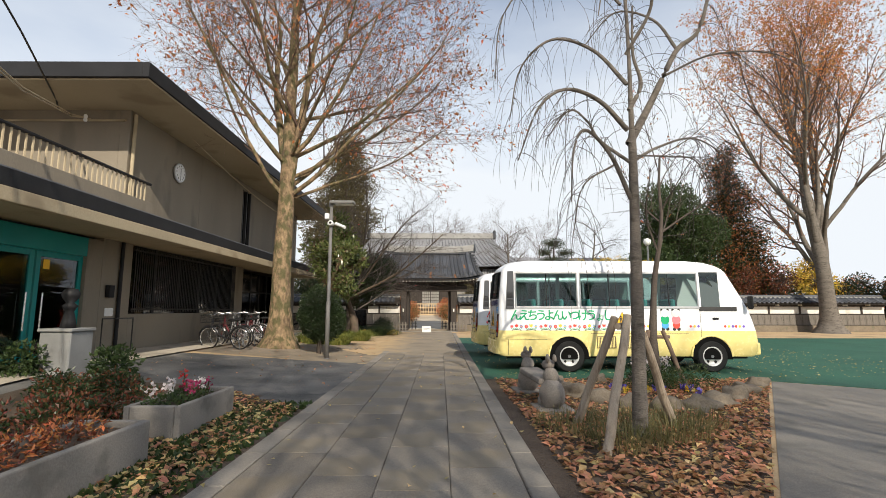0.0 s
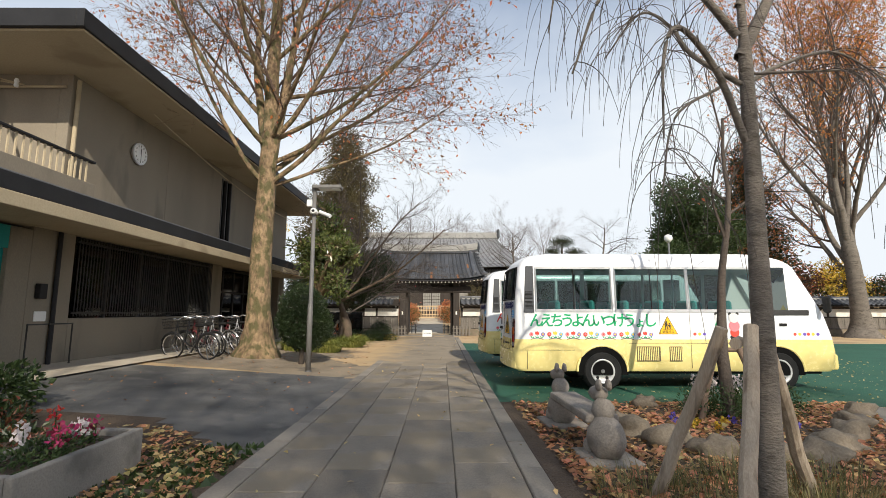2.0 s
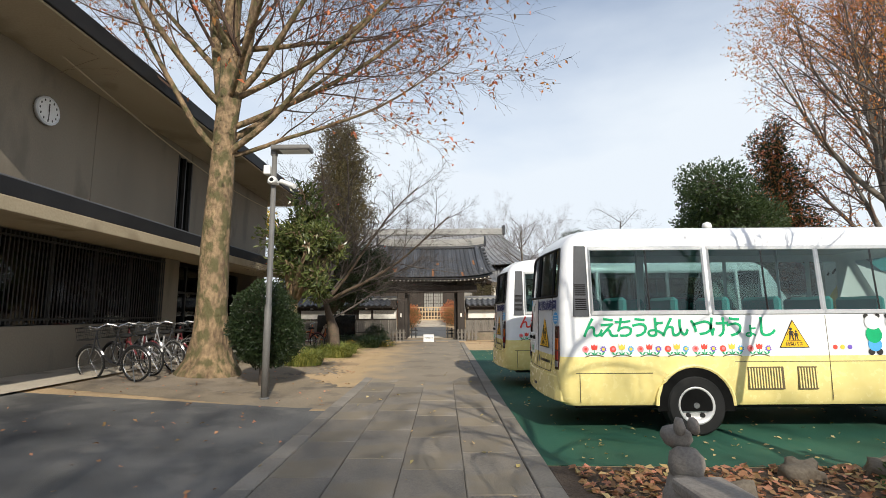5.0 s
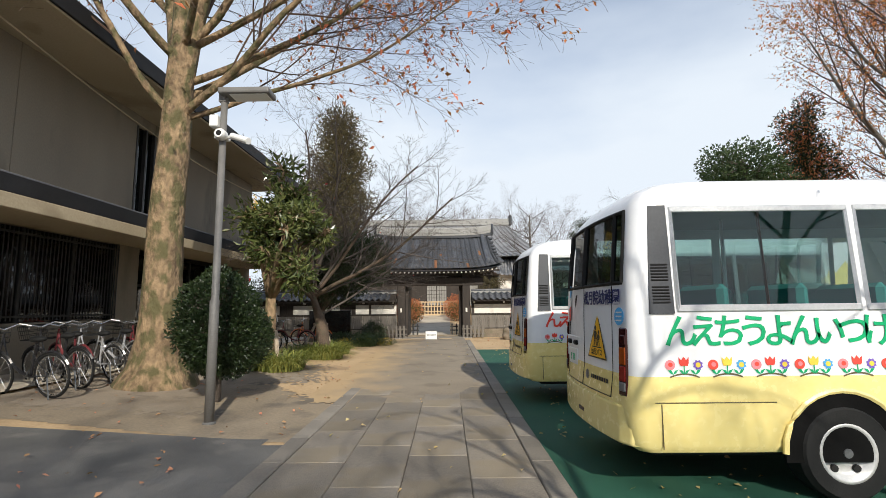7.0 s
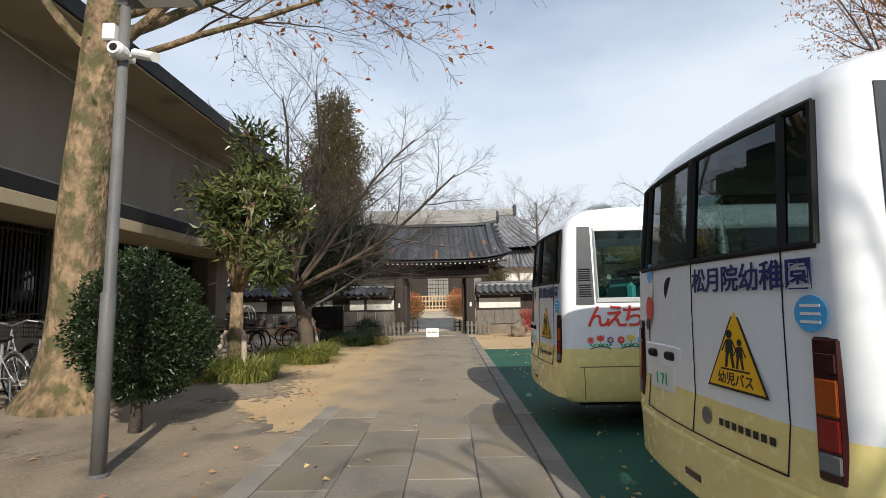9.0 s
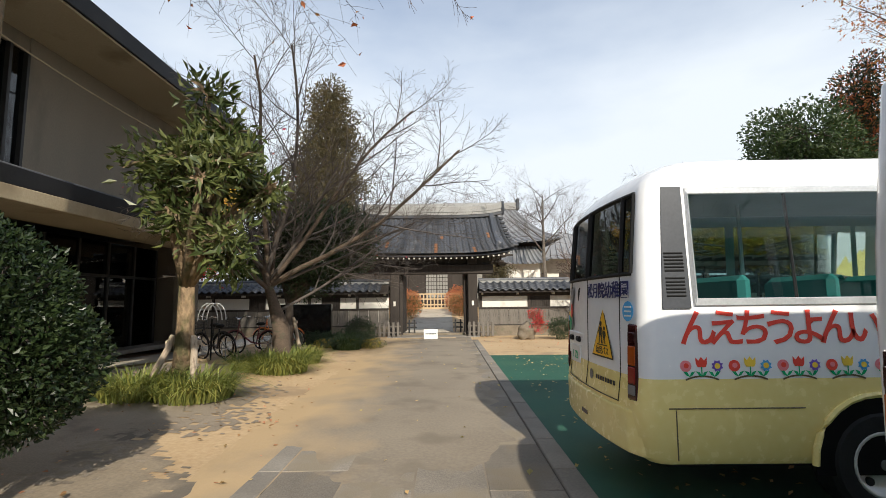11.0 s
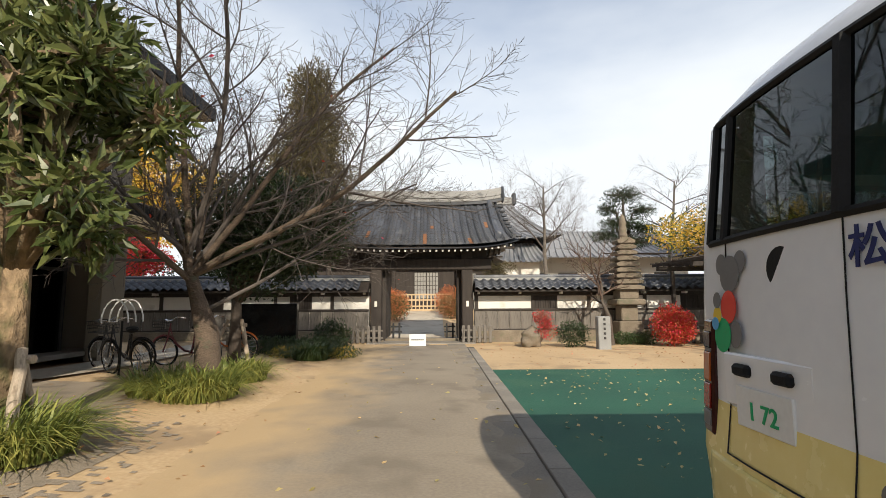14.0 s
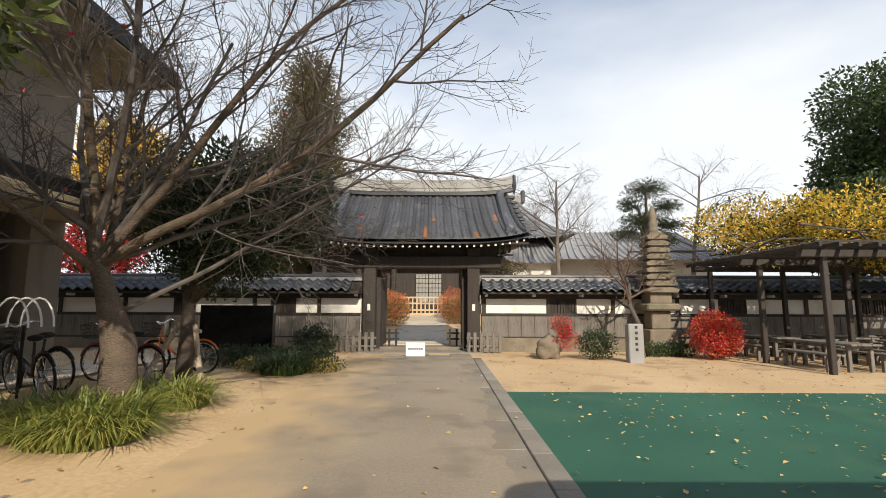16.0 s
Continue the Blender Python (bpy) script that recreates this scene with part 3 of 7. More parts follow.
# upper roof
roof = sbox("roof", -18.5, -6.15, 11.1, 28.4, 6.72, 6.95, M_ROOFMETAL)
sbox("soffit", -18.5, -6.15, 11.15, 28.35, 6.60, 6.72, M_SOFFIT)
sbox("fascia", -6.25, -6.10, 11.06, 28.42, 6.64, 7.0, M_DARKMETAL)
sbox("fascia", -18.5, -6.25, 11.06, 11.2, 6.64, 7.0, M_DARKMETAL)
sbox("fascia", -18.5, -6.25, 28.28, 28.42, 6.64, 7.0, M_DARKMETAL)
# clock
clock = thing("wall_clock", WX + 0.02, 15.12, 5.58, "round white wall clock on the stucco wall", "clock")
part("case", lathe([(0.0, 0), (0.27, 0), (0.29, 0.03), (0.29, 0.07), (0.25, 0.075)], 32, "x"), M_ALU, clock, smooth=False)
part("dial", lathe([(0.0, 0.078), (0.25, 0.078), (0.25, 0.07)], 32, "x"), M_WHITEPL, clock)
for k in range(12):
    a = k * math.pi / 6
    part("hour_mark", box(0.079, 0.083, -0.012 + 0.21 * math.sin(a), 0.012 + 0.21 * math.sin(a), 0.21 * math.cos(a) - 0.022, 0.21 * math.cos(a) + 0.022), M_INK, clock)
part("hour_hand_bar", box(0.084, 0.088, -0.012, 0.012, -0.02, 0.14), M_INK, clock)
part("minute_hand_bar", box(0.089, 0.092, -0.008, 0.008, -0.19, 0.02), M_INK, clock)
# cable that sags along the wall under the eave
cable = thing("overhead_cable", 0, 0, 0, "thin pale cable sagging under the eave", "cable")
pts = [(-6.9, 14.6 + i * 0.6, 6.45 - 0.55 * (i / 20) - 0.35 * math.sin(math.pi * i / 20)) for i in range(21)]
part("strand", tube_np(pts, 0.016, 5), M_SOFFIT, cable)
# service cables that come down to the front wall over the balcony
stay = thing("service_cable", 0, 0, 0, "dark service cable running up from the balcony wall", "cable", "cables over the balcony")
part("strand", tube_np([(-9.3, 12.55, 6.5), (-9.1, 12.2, 6.62), (-7.14, 9.0, 6.43), (-5.4, 5.6, 6.6), (-3.0, 0.0, 7.2)], 0.02, 6), M_BLACKBAR, stay)
for k in range(2):
    feed = thing("service_cable", 0, 0, 0, "pale twin cable fixed under the gable soffit", "cable", "cables over the balcony")
    part("strand", tube_np([(-8.6, 12.74, 6.33), (-9.0, 12.6, 6.40 - 0.05 * k), (-7.0, 9.0, 5.37 - 0.06 * k), (-5.2, 5.4, 4.9 - 0.05 * k), (-3.4, 0.0, 5.2)], 0.016, 6), M_SOFFIT, feed)
    part("insulator", lathe([(0.0, -0.05), (0.035, -0.045), (0.045, 0.0), (0.03, 0.05), (0.0, 0.055)], 10, "z", (-8.55, 12.5, 6.3 - 0.09 * k)), M_WHITEPL, feed)
part("conduit", tube_np([(-14.0, Y0 - 0.04, 6.28), (WX - 0.1, Y0 - 0.04, 6.30)], 0.03, 8), M_SOFFIT, school, "pale conduit under the soffit")

# ---- temple gate ----
GX, GY = -0.30, 33.3
gate = thing("temple_gate", GX, GY, 0, "dark timber temple gate with curved grey tiled roof", "gate")
HE, HR = 3.45, 3.0     # half widths at eave and ridge
DEP, ZE, ZR = 1.75, 3.42, 5.2


def roof_z(d):
    """Height of the roof at d (0 ridge, 1 eave) along its sagging slope."""
    return ZE + (ZR - ZE) * (0.62 * max(0.0, 1 - d) ** 1.9 + 0.38 * (1 - d))


def lift_at(x, d):
    return 0.28 * (abs(x) / HE) ** 4 * d


def roof_slab():
    vs, fs = [], []
    nx, nd = 24, 10
    for side in (-1, 1):
        for lay in (0, -0.13):
            b = len(vs)
            for j in range(nd + 1):
                d = j / nd
                hw = HR + (HE - HR) * d
                for i in range(nx + 1):
                    x = hw * (2 * i / nx - 1)
                    vs.append((x, side * DEP * d, roof_z(d) + lift_at(x, d) + lay))
            for j in range(nd):
                for i in range(nx):
                    a = b + j * (nx + 1) + i
                    fs.append((a, a + 1, a + nx + 2, a + nx + 1))
    return vs, fs


gate_roof = part("roof", roof_slab(), M_TILE, gate, smooth=True)
# each column of round cover tiles, stepped tile by tile, and the flat tiles between them
COLS = 25


def tile_column(x, side, wide, high, off, span=(0, 15)):
    vs, fs = [], []
    nd = 15
    for row, t in enumerate(range(*span)):
        for q, (dd, s) in enumerate(((t / nd, 0.86), ((t + 1.06) / nd, 1.0))):
            dd = min(dd, 1.03)
            hw = (HR + (HE - HR) * dd) / HE
            for a in range(7):
                an = math.pi * a / 6
                px = x * hw + wide * s * math.cos(an)
                vs.append((px, side * DEP * dd, roof_z(dd) + lift_at(x * hw, dd) + off + high * s * math.sin(an) + 0.012 * q))
        b = row * 14
        for a in range(6):
            fs.append((b + a, b + a + 1, b + 8 + a, b + 7 + a))
        fs.append(tuple(b + 7 + a for a in range(7)))
    return vs, fs


rust = {4: (8, 11), 12: (9, 15), 13: (6, 7), 18: (11, 15), 21: (5, 7)}
for side in (-1, 1):
    for i in range(COLS):
        x = HE * (2 * (i + 0.5) / COLS - 1) * 0.985
        part("cover_tile", tile_column(x, side, 0.074, 0.115, 0.0), M_TILE, gate_roof, smooth=False)
        if i < COLS - 1:
            xm = x + HE / COLS * 0.985
            part("flat_tile", tile_column(xm, side, 0.085, 0.018, 0.004), M_TILE, gate_roof)
            if side < 0 and i in rust:
                part("rusty_tile", tile_column(xm, side, 0.08, 0.02, 0.010, rust[i]), M_TILERUST, gate_roof)
    for sx in (-1, 1):
        run = [(sx * (HR * 0.86 + 0.22 * d), side * DEP * d, roof_z(d) + 0.16) for d in [k / 8 * 0.8 for k in range(9)]]
        part("descending_ridge", tube_np(run, 0.125, 8), M_TILE, gate_roof)
        e = run[-1]
        part("ridge_end_tile", blob(e[0], e[1] - side * -0.05, e[2] + 0.03, 0.16, 0.10, 0.2, 3 + sx, 0.3), M_TILE, gate_roof, smooth=True)
        # gable-side verge tiles
        for k in range(11):
            d = (k + 0.5) / 11
            xx = sx * (HR + (HE - HR) * d)
            part("verge_tile", box(xx - 0.11, xx + 0.11, side * DEP * d - 0.07, side * DEP * d + 0.07, roof_z(d) + lift_at(xx, d) - 0.02, roof_z(d) + lift_at(xx, d) + 0.09, 0.03), M_TILE, gate_roof)
# main ridge, built of pale courses, ends curling up
for k, (hh, th, m) in enumerate(((0.0, 0.15, M_TILE), (0.13, 0.13, M_TILEPALE), (0.25, 0.15, M_TILEPALE), (0.37, 0.11, M_TILEPALE))):
    vs, fs = [], []
    n = 16
    for i in range(n + 1):
        u = 2 * i / n - 1
        zz = ZR - 0.03 + hh + 0.16 * abs(u) ** 5
        for (yy, z2) in ((-th, zz), (th, zz), (th, zz + 0.11), (-th, zz + 0.11)):
            vs.append((u * (HR + 0.06), yy, z2))
    for i in range(n):
        for q in range(4):
            a, b = i * 4 + q, i * 4 + (q + 1) % 4
            fs.append((a, b, b + 4, a + 4))
    fs += [(0, 1, 2, 3), (n * 4 + 3, n * 4 + 2, n * 4 + 1, n * 4)]
    part("ridge_course", (vs, fs), m, gate_roof)
part("ridge_cap", tube_np([(u / 8 * (HR + 0.1), 0, ZR + 0.47 + 0.16 * abs(u / 8) ** 5) for u in range(-8, 9)], 0.075, 8), M_TILEPALE, gate_roof)
for sx in (-1, 1):
    part("ridge_ornament", blob(sx * (HR + 0.1), 0, ZR + 0.42, 0.09, 0.2, 0.34, 5, 0.35), M_TILE, gate_roof, smooth=True)
# rafters with white-painted ends, eave boards
for side in (-1, 1):
    for i in range(30):
        x = -3.15 + 6.3 * i / 29
        zt = roof_z(1) + lift_at(x, 1) - 0.17
        r = part("rafter", tube_np([(x, side * 0.4, zt + 0.45), (x, side * (DEP - 0.1), zt - 0.02)], 0.045, 4), M_OLDWOOD, gate)
        part("rafter_end", box(x - 0.032, x + 0.032, side * (DEP - 0.1) - 0.012, side * (DEP - 0.1) + 0.012, zt - 0.055, zt + 0.012), M_PLASTER, r, "white-painted rafter end")
    part("eave_board", box(-3.3, 3.3, side * (DEP - 0.12) - 0.03, side * (DEP - 0.12) + 0.03, roof_z(1) - 0.13, roof_z(1) - 0.06, 0.005), M_OLDWOOD, gate)
# frame
for sx in (-1, 1):
    part("main_post", box(sx * 1.66 - 0.2, sx * 1.66 + 0.2, -0.82, -0.42, 0.02, 3.3, 0.03), M_OLDWOOD, gate)
    part("rear_post", box(sx * 1.66 - 0.15, sx * 1.66 + 0.15, 0.7, 1.0, 0.02, 3.3, 0.03), M_OLDWOOD, gate)
    part("jamb", box(sx * 1.40 - 0.09, sx * 1.40 + 0.07, -0.42, 0.1, 0.02, 2.7, 0.01), M_OLDWOOD, gate)
    part("open_door_leaf", box(sx * 1.36 - 0.035, sx * 1.36 + 0.035, 0.12, 1.25, 0.12, 2.6, 0.008), M_OLDWOOD, gate, "door leaf folded back open")
    part("post_plinth", box(sx * 1.66 - 0.28, sx * 1.66 + 0.28, -0.9, -0.34, -0.02, 0.07, 0.02), M_STONEOLD, gate)
    part("name_plate", box(sx * 1.66 - 0.045, sx * 1.66 + 0.045, -0.845, -0.82, 1.28, 1.48), M_PLASTER, gate, "small white plate")
    part("bracket", box(sx * 2.05 - 0.2, sx * 2.05 + 0.2, -0.75, -0.5, 2.85, 3.05, 0.03), M_OLDWOOD, gate)
part("lintel", box(-2.55, 2.55, -0.86, -0.42, 2.62, 3.02, 0.03), M_OLDWOOD, gate)
part("tie_beam", box(-2.3, 2.3, 0.65, 1.0, 2.8, 3.1, 0.02), M_OLDWOOD, gate)
part("head_board", box(-2.4, 2.4, -0.62, -0.55, 3.02, 3.5, 0.0), M_OLDWOOD, gate)
part("head_board", box(-2.4, 2.4, 0.8, 0.87, 3.02, 3.5, 0.0), M_OLDWOOD, gate)
part("ceiling_board", box(-2.4, 2.4, -0.55, 0.8, 3.42, 3.47, 0.0), M_OLDWOOD, gate)
part("threshold", box(-1.35, 1.35, -0.5, -0.3, 0.0, 0.12, 0.02), M_STONEOLD, gate)
part("stone_step", box(-1.9, 1.9, -1.5, 1.4, -0.05, 0.035, 0.015), M_KERB, gate)
# low picket guards by the posts
for sx in (-1, 1):
    pg = thing("picket_guard", GX + sx * 1.95, 32.05, 0, "low grey weathered picket guard at the gate post", "fence", "picket guards at the gate")
    for k in range(6):
        part("picket", box(-0.52 + k * 0.19, -0.42 + k * 0.19, -0.03, 0.03, 0.02, 0.62, 0.01), M_GREYWOOD, pg)
    for z in (0.2, 0.45):
        part("rail", box(-0.55, 0.6, 0.03, 0.06, z - 0.03, z + 0.03, 0.006), M_GREYWOOD, pg)
    bar_stand = thing("barrier_stand", GX + sx * 1.05, 34.1, 0.04, "low black timber barrier stand inside the gate", "barrier", "barrier stands in the gateway")
    for k in (-0.12, 0.12):
        part("post", box(k - 0.035, k + 0.035, -0.04, 0.04, 0, 0.6, 0.01), M_BLACKBAR, bar_stand)
    for z in (0.25, 0.45):
        part("crossbar", box(-0.22, 0.22, -0.025, 0.025, z - 0.03, z + 0.03, 0.006), M_BLACKBAR, bar_stand)
notice = thing("notice_board", -0.38, 30.9, 0.0, "low white notice board on the path before the gate", "sign")
part("board", box(-0.27, 0.27, -0.02, 0.0, 0.02, 0.40, 0.006), M_WHITEPL, notice)
for k in range(7):
    part("text_bar", box(-0.2 + k * 0.06, -0.16 + k * 0.06, -0.023, -0.02, 0.2, 0.25), M_INK, notice)
for k in (-0.2, 0.2):
    part("foot", box(k - 0.02, k + 0.02, 0.0, 0.2, 0.0, 0.03), M_STEEL, notice)

# ---- temple wall ----
WY = 32.6


def temple_wall(name, x0, x1, windows):
    w = thing(name, 0, 0, 0, "roofed temple wall with white plaster band, dark boards and grey tiles", "wall", "", "structure")
    part("stone_base", box(x0, x1, WY - 0.06, WY + 0.36, -0.05, 0.42, 0.02), M_STONEOLD, w)
    part("plaster", box(x0, x1, WY + 0.02, WY + 0.28, 0.42, 1.95), M_PLASTER, w)
    nb = int((x1 - x0) / 0.42)
    bd = box(0, (x1 - x0) / nb - 0.012, WY - 0.012, WY + 0.015, 0.42, 1.14, 0.006)
    me = bpy.data.meshes.new("board")
    bd.to_mesh(me)
    bd.free()
    me.materials.append(M_GREYWOOD)
    for i in range(nb):
        o = part("board", me, None, w)
        o.location = (x0 + (x1 - x0) * i / nb, 0, 0)
    part("rail", box(x0, x1, WY - 0.045, WY + 0.018, 1.12, 1.20, 0.008), M_OLDWOOD, w)
    part("rail", box(x0, x1, WY - 0.035, WY + 0.018, 0.40, 0.47, 0.008), M_OLDWOOD, w)
    part("head_beam", box(x0, x1, WY - 0.05, WY + 0.35, 1.66, 1.84, 0.01), M_OLDWOOD, w)
    x = x0
    for xw0, xw1 in windows:
        part("opening_back", box(xw0, xw1, WY + 0.0, WY + 0.018, 1.2, 1.66), M_OLDWOOD, w)
        for k in range(int((xw1 - xw0) / 0.09)):
            part("lattice_bar", box(xw0 + 0.02 + k * 0.09, xw0 + 0.05 + k * 0.09, WY - 0.03, WY - 0.003, 1.2, 1.66), M_OLDWOOD, w)
    part("roof_bed", prism([(WY - 0.5, 1.86), (WY + 0.15, 2.22), (WY + 0.8, 1.86), (WY + 0.8, 1.80), (WY - 0.5, 1.80)], x0, x1, "x"), M_OLDWOOD, w)
    part("ridge_tile", tube_np([(x0, WY + 0.15, 2.36), (x1, WY + 0.15, 2.36)], 0.085, 8), M_TILE, w)
    part("ridge_course", box(x0, x1, WY + 0.03, WY + 0.27, 2.22, 2.33, 0.01), M_TILEPALE, w)
    # pantile columns, three courses each, S-shaped
    vs, fs = [], []
    for side in (-1, 1):
        for t in range(3):
            b = len(vs)
            for q in range(2):
                d = 0.12 + (t + q * 1.12) / 3 * 0.62
                for a in range(8):
                    u = a / 7
                    zz = 2.24 - 0.52 * (d - 0.1) + 0.045 * math.sin(u * 2 * math.pi + 0.5) + 0.03 + (0.03 if q else 0.0)
                    vs.append((u * 0.31, WY + 0.15 + side * d, zz))
            for a in range(7):
                fs.append((b + a, b + a + 1, b + 9 + a, b + 8 + a))
            bb = len(vs)
            for a in range(8):
                p = vs[b + 8 + a]
                vs.append((p[0], p[1], p[2] - 0.035))
            for a in range(7):
                fs.append((b + 8 + a, b + 9 + a, bb + a + 1, bb + a))
    tm = mesh_from("pantile_row", vs, fs, True)
    tm.materials.append(M_TILE)
    for i in range(int((x1 - x0) / 0.3)):
        o = part("pantile_row", tm, None, w)
        o.location = (x0 + i * 0.3, 0, 0)
    for i in range(int((x1 - x0) / 1.5) + 1):
        part("bracket_end", box(x0 + 0.1 + i * 1.5, x0 + 0.17 + i * 1.5, WY - 0.35, WY, 1.72, 1.8, 0.005), M_PLASTER, w)
        part("wall_post", box(x0 + 0.02 + i * 2.06, x0 + 0.14 + i * 2.06, WY - 0.03, WY + 0.018, 1.2, 1.66, 0.004), M_OLDWOOD, w) if x0 + i * 2.06 < x1 - 0.2 else None
    return w


temple_wall("wall_right", 1.62, 30.0, ((3.76, 4.66), (9.2, 10.1), (13.8, 14.7)))
temple_wall("wall_left", -16.0, -2.22, ((-5.1, -4.3), (-8.2, -7.5)))

# ---- buses ----


M_GRILLE = mat("brown_grille", (0.10, 0.075, 0.035), (0.15, 0.115, 0.055), 5, 60, 0.6, 0.0)
M_VENT = mat("dark_grey_panel", (0.03, 0.033, 0.042), (0.045, 0.05, 0.06), 4, 50, 0.45, 0.0)
# near-black, so a flat disc reads as the shade inside a wheel well
M_WELLSHADE = mat("painted_well_shade", (0.004, 0.004, 0.004), (0.008, 0.008, 0.008), 5, 60, 0.95, 0.0, sheen=0.1)


def bus_levels():
    """Rear x, front x, half width and corner radius at each height, from the skirt to the roof."""
    return [(0.36, 0.10, 6.02, 0.97, 0.12), (0.42, 0.02, 6.08, 1.01, 0.13), (0.72, 0.0, 6.10, 1.03, 0.13), (0.95, 0.03, 6.06, 1.035, 0.12), (1.10, 0.035, 6.02, 1.035, 0.12),
            (1.43, 0.045, 5.92, 1.03, 0.115), (1.50, 0.05, 5.88, 1.028, 0.115), (1.70, 0.058, 5.78, 1.017, 0.11), (2.31, 0.122, 5.45, 0.988, 0.11), (2.38, 0.155, 5.40, 0.975, 0.15),
            (2.47, 0.23, 5.28, 0.94, 0.2), (2.55, 0.36, 5.08, 0.87, 0.25), (2.60, 0.60, 4.80, 0.72, 0.3), (2.625, 0.95, 4.3, 0.45, 0.3)]


SIDE_X = [0.47, 1.88, 1.98, 3.31, 3.37, 4.70, 4.78, 5.22]
REAR_Y = [-0.88, -0.72, -0.5, -0.25, 0.0, 0.25, 0.5, 0.72, 0.88]


def rear_bow(y):
    """How far the rear lies behind its corners' line at y, the tail being rounded in plan."""
    return 0.07 * (min(abs(y), 0.88) / 0.88) ** 2.2 - 0.07


def bus_ring(z, xr, xf, hw, r):
    """Points round the bus at one height: right side (-y) from the rear to the front, front, left side, rear."""
    pts = []
    arc = 4
    xr += 0.015
    lim = lambda x: min(max(x, xr + r + 0.01), xf - r - 0.01)
    right = [(lim(x), -hw) for x in SIDE_X]
    pts += right
    for k in range(arc + 1):
        a = -math.pi / 2 + k * math.pi / 2 / arc
        pts.append((xf - r + r * math.cos(a), -hw + r + r * math.sin(a)))
    pts += [(xf + 0.05 * (1 - (y / 0.7) ** 2), y * hw) for y in (-0.4, 0.0, 0.4)]
    for k in range(arc + 1):
        a = k * math.pi / 2 / arc
        pts.append((xf - r + r * math.cos(a), hw - r + r * math.sin(a)))
    pts += [(x, -y) for x, y in right[::-1]]
    for k in range(arc + 1):
        a = math.pi / 2 + k * math.pi / 2 / arc
        pts.append((xr + r + r * math.cos(a), hw - r + r * math.sin(a)))
    pts += [(xr + rear_bow(y), max(-hw + r + 0.004, min(hw - r - 0.004, y * hw / 1.03))) for y in REAR_Y[::-1]]
    for k in range(arc + 1):
        a = math.pi + k * math.pi / 2 / arc
        pts.append((xr + r + r * math.cos(a), -hw + r + r * math.sin(a)))
    return [(x, y, z) for x, y in pts]


def letters(text, size, material, parent, name, m, extrude=0.0015):
    cu = bpy.data.curves.new(name, "FONT")
    cu.body, cu.size, cu.extrude, cu.align_x, cu.align_y = text, size, extrude, "CENTER", "CENTER"
    cu.resolution_u, cu.offset = 3, size * 0.014
    tmp = new(name, cu)
    dg = bpy.context.evaluated_depsgraph_get()
    me = bpy.data.meshes.new_from_object(tmp.evaluated_get(dg))
    bpy.data.objects.remove(tmp)
    me.materials.clear()
    me.materials.append(material)
    ob = part(name, me, None, parent)
    ob.matrix_local = m
    return ob


def disc(x, y, r, n=16, sx=1.0):
    return [(x + r * sx * math.cos(2 * math.pi * k / n), y + r * math.sin(2 * math.pi * k / n)) for k in range(n)]


def film(name, outline, material, parent, m, lift=0.0):
    """A flat film cut to an outline, in the plane of m."""
    bm = prism(outline, lift, lift + 0.0015, axis="z")
    ob = part(name, bm, material, parent)
    ob.matrix_local = m
    return ob


